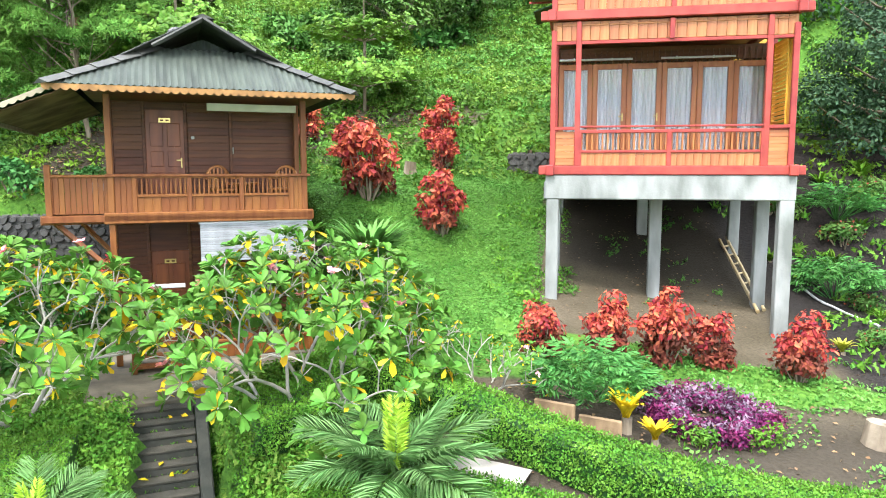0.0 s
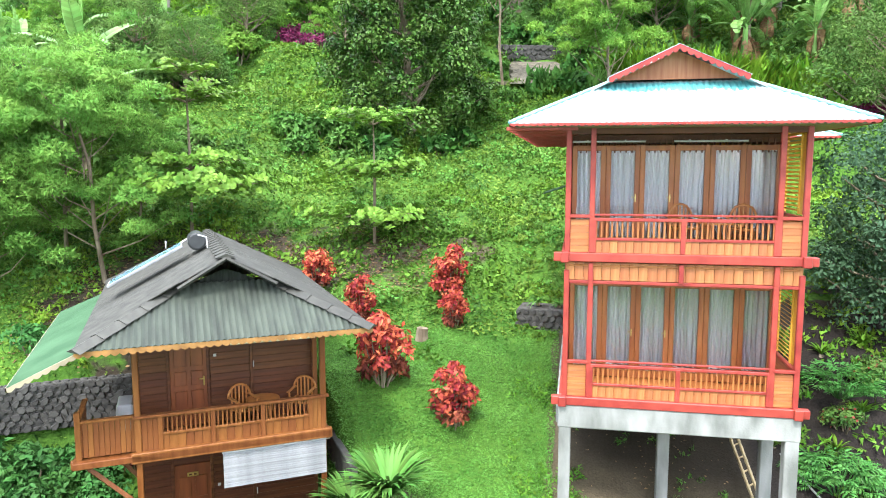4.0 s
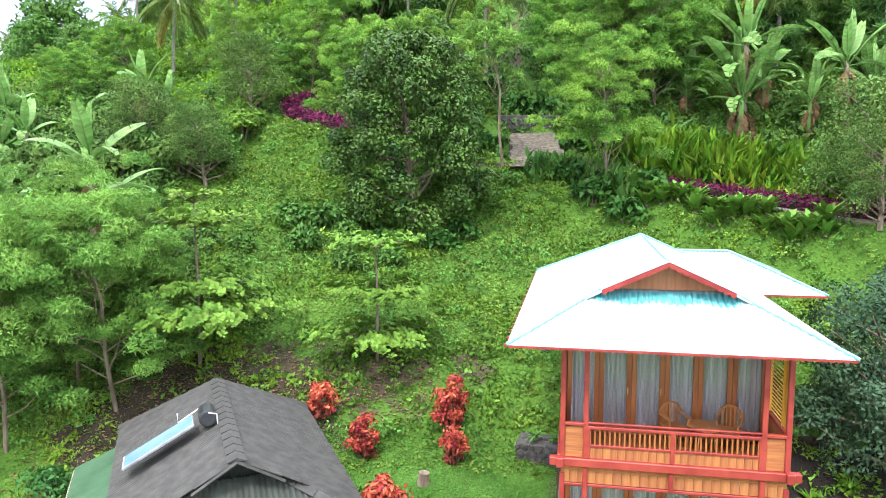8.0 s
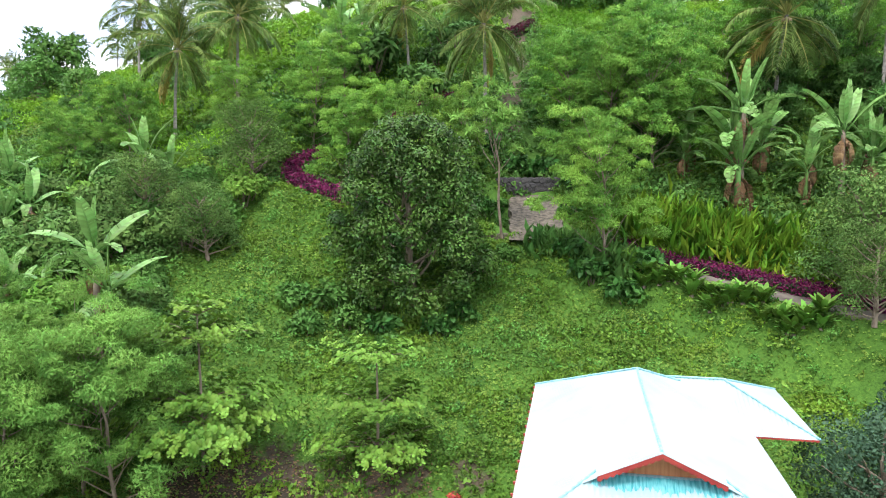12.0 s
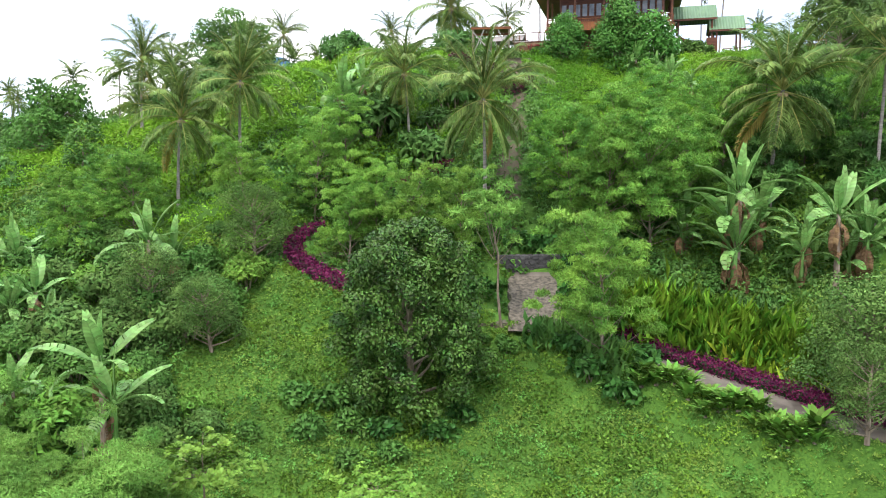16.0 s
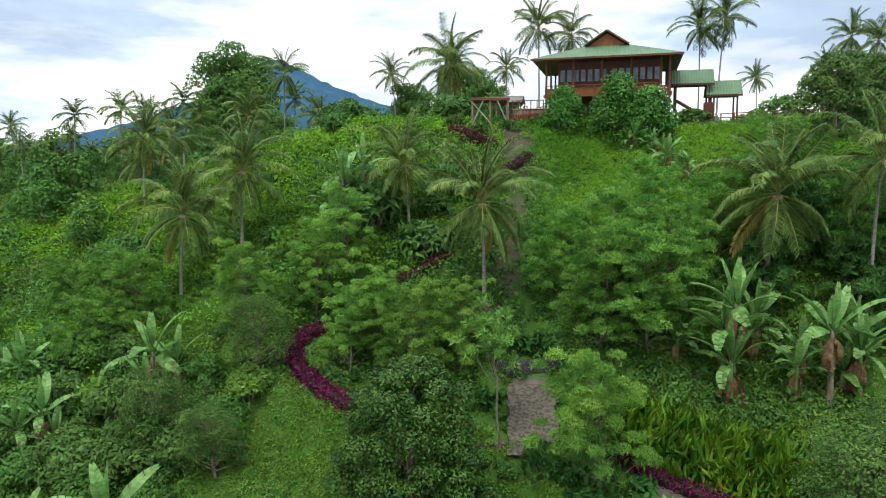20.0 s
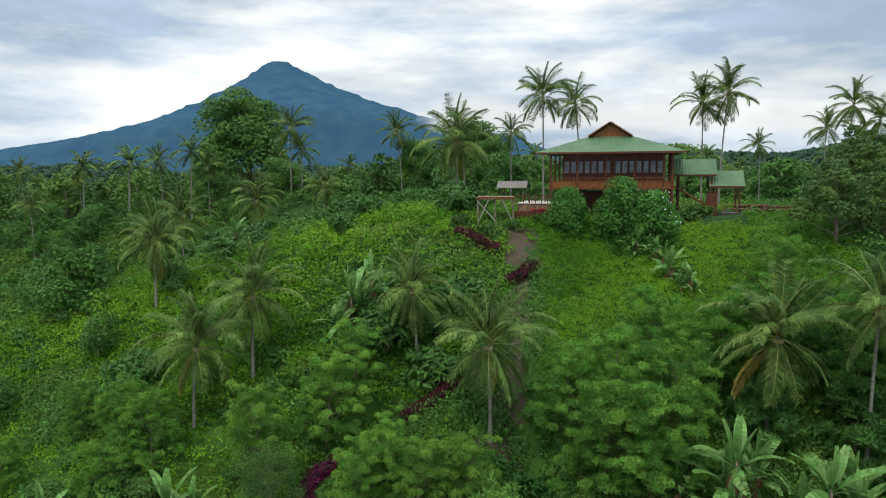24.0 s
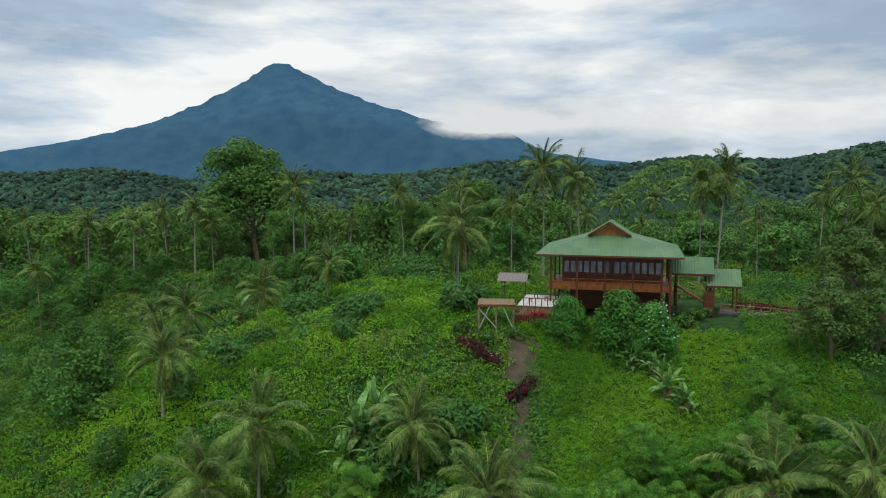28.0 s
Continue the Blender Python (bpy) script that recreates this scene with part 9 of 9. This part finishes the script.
def hill_house():
    ox, oy, yaw, z = 9.9, 77.7, -15.0, 31.9
    h = thing("house", ox, oy, z, yaw, "large timber hill house with a green hipped roof", "house")
    W, D = 14.8, 9.0
    ze = 6.75
    part("deck", Geo().box(W / 2, 5.4, 2.9, 13.4, 9.6, 0.3), M_BROWN, h)
    part("undercroft", Geo().box(W / 2 + 0.5, 6.4, 1.2, 10.0, 5.0, 2.4), M_DARKWOOD, h)
    for u in (1.0, 3.9, 6.9, 9.9, 12.9, 13.8):
        for v in (0.6, 5.0, 9.8):
            part("post", Geo().box(u, v, ze / 2, 0.2, 0.2, ze, 0.02), M_DARKWOOD, h)
    # the dark plank colour carries the eaves' shade on this wall
    part("wall", Geo().box(W / 2 + 0.2, 6.2, 4.9, 11.0, 8.0, 3.6), M_DARKWOOD, h)
    railing(h, "railing", 0.9, 13.9, 0.6, 3.05, 0.95, 60, M_BROWN, M_BROWN, M_BROWN, 0.55, 5)
    for k in range(14):
        u = 2.6 + k * 0.74 + (0.35 if k > 6 else 0)
        d = part("window", Geo().box(u, 2.13, 5.1, 0.66, 0.08, 1.5), M_DARKWOOD, h)
        part("pane", Geo().box(u, 2.08, 5.15, 0.5, 0.02, 1.25), surf("dusky window glass", (0.10, 0.12, 0.14), (0.2, 0.22, 0.24), (1, 1, 1), rough=0.1, bump=0) if k == 0 else bpy.data.materials["dusky window glass"], d)
    g = Geo()
    gl, gr, vg, zg, zr, ur = 4.8, 9.6, 3.9, 8.55, 10.1, 7.2
    for v0, sg in ((-0.6, 1), (13.0, -1)):
        vgg = vg if sg > 0 else 8.8
        up = Vector((0, vgg - v0, zg - ze))
        L = up.length
        up.normalize()
        g.sheet((-0.6, v0, ze), (1, 0, 0), up, (0, -up.z * sg, abs(up.y)), 0, W + 0.9, lambda s: 0, lambda s: max(0.01, L * min(1, s / (gl + 0.6), (W + 0.9 - s) / (W + 0.3 - gr))), 0.3, 0.02)
    for sg, ue, ug in ((-1, -0.6, gl), (1, W + 0.3, gr)):
        us = Vector((ug - ue, 0, zg - ze))
        R = us.length
        us.normalize()
        nn = Vector((-us.z, 0, us.x)) if sg < 0 else Vector((us.z, 0, -us.x))
        g.sheet((ue, -0.6, ze), (0, 1, 0), us, nn, 0, 13.6, lambda s: 0, lambda s: max(0.01, R * min(1, s / (vg + 0.6), (13.6 - s) / 4.2)), 0.3, 0.02)
        us = Vector((ur - ug, 0, zr - zg))
        R2 = us.length
        us.normalize()
        nn = Vector((-us.z, 0, us.x)) if sg < 0 else Vector((us.z, 0, -us.x))
        g.sheet((ug, vg - 0.5, zg), (0, 1, 0), us, nn, 0, 5.9, lambda s: 0, lambda s: R2, 0.3, 0.02)
    roof = part("roof", g, M_ROOFDARKGREEN, h, "green sheet-metal hipped roof")
    part("gable_board", Geo().add([(gl + 0.3, vg, zg), (gr - 0.3, vg, zg), (ur, vg, zr - 0.2), (gl + 0.3, vg + 0.1, zg), (gr - 0.3, vg + 0.1, zg), (ur, vg + 0.1, zr - 0.2)], [[0, 1, 2], [5, 4, 3], [0, 3, 4, 1], [1, 4, 5, 2], [2, 5, 3, 0]]), M_BROWN, roof, "brown boarded gable")
    g = Geo()
    for a, b in (((gl, vg - 0.5, zg + 0.02), (ur, vg - 0.5, zr + 0.02)), ((ur, vg - 0.5, zr + 0.02), (gr, vg - 0.5, zg + 0.02))):
        g.tube([a, b], 0.11, 4)
    part("bargeboard", g, M_DARKWOOD, roof)
    part("eave_lining", Geo().box(W / 2 - 0.1, 6.2, ze - 0.08, W + 0.6, 13.0, 0.06), M_DARKWOOD, roof)
    part("fascia", Geo().box(W / 2 - 0.15, -0.58, ze - 0.1, W + 0.9, 0.06, 0.2), M_DARKWOOD, roof)
    # covered stair to the right: two stepped roofs
    for u0, u1, zz, nm in ((W - 0.9, W + 3.9, 4.3, 0), (W + 3.1, W + 6.8, 3.0, 1)):
        g = Geo()
        up = Vector((0, 1.9, 1.7)).normalized()
        g.sheet((u0, 5.3, zz), (1, 0, 0), up, (0, -up.z, up.y), 0, u1 - u0, lambda s: 0, lambda s: 2.55, 0.3, 0.02)
        up = Vector((0, -1.9, 1.7)).normalized()
        g.sheet((u0, 9.1, zz), (1, 0, 0), up, (0, up.z, -up.y), 0, u1 - u0, lambda s: 0, lambda s: 2.55, 0.3, 0.02)
        r = part("stair_roof", g, M_ROOFDARKGREEN, h, "green roof over the outside stair")
        part("eave_beam", Geo().box((u0 + u1) / 2, 5.35, zz - 0.12, u1 - u0, 0.12, 0.2), M_DARKWOOD, r)
        for u in (u0 + 0.8, u1 - 0.5):
            for v in (5.6, 8.8):
                part("post", Geo().box(u, v, zz / 2 - 0.3, 0.18, 0.18, zz + 0.6), M_DARKWOOD, r)
    st = part("stair", Geo().box(W + 2.0, 7.2, 1.4, 4.6, 1.6, 0.2, 0.02, pose(0, 0, 0, 0, 32, 0)), M_BROWN, h)
    for k in range(12):
        part("step", Geo().box(W + 0.1 + k * 0.34, 7.2, 2.65 - k * 0.215, 0.34, 1.5, 0.06), M_BROWN, st)
    part("stair_pillar", Geo().box(W + 3.4, 6.0, 0.9, 1.0, 1.0, 2.6), M_DARKWOOD, h)


hill_house()
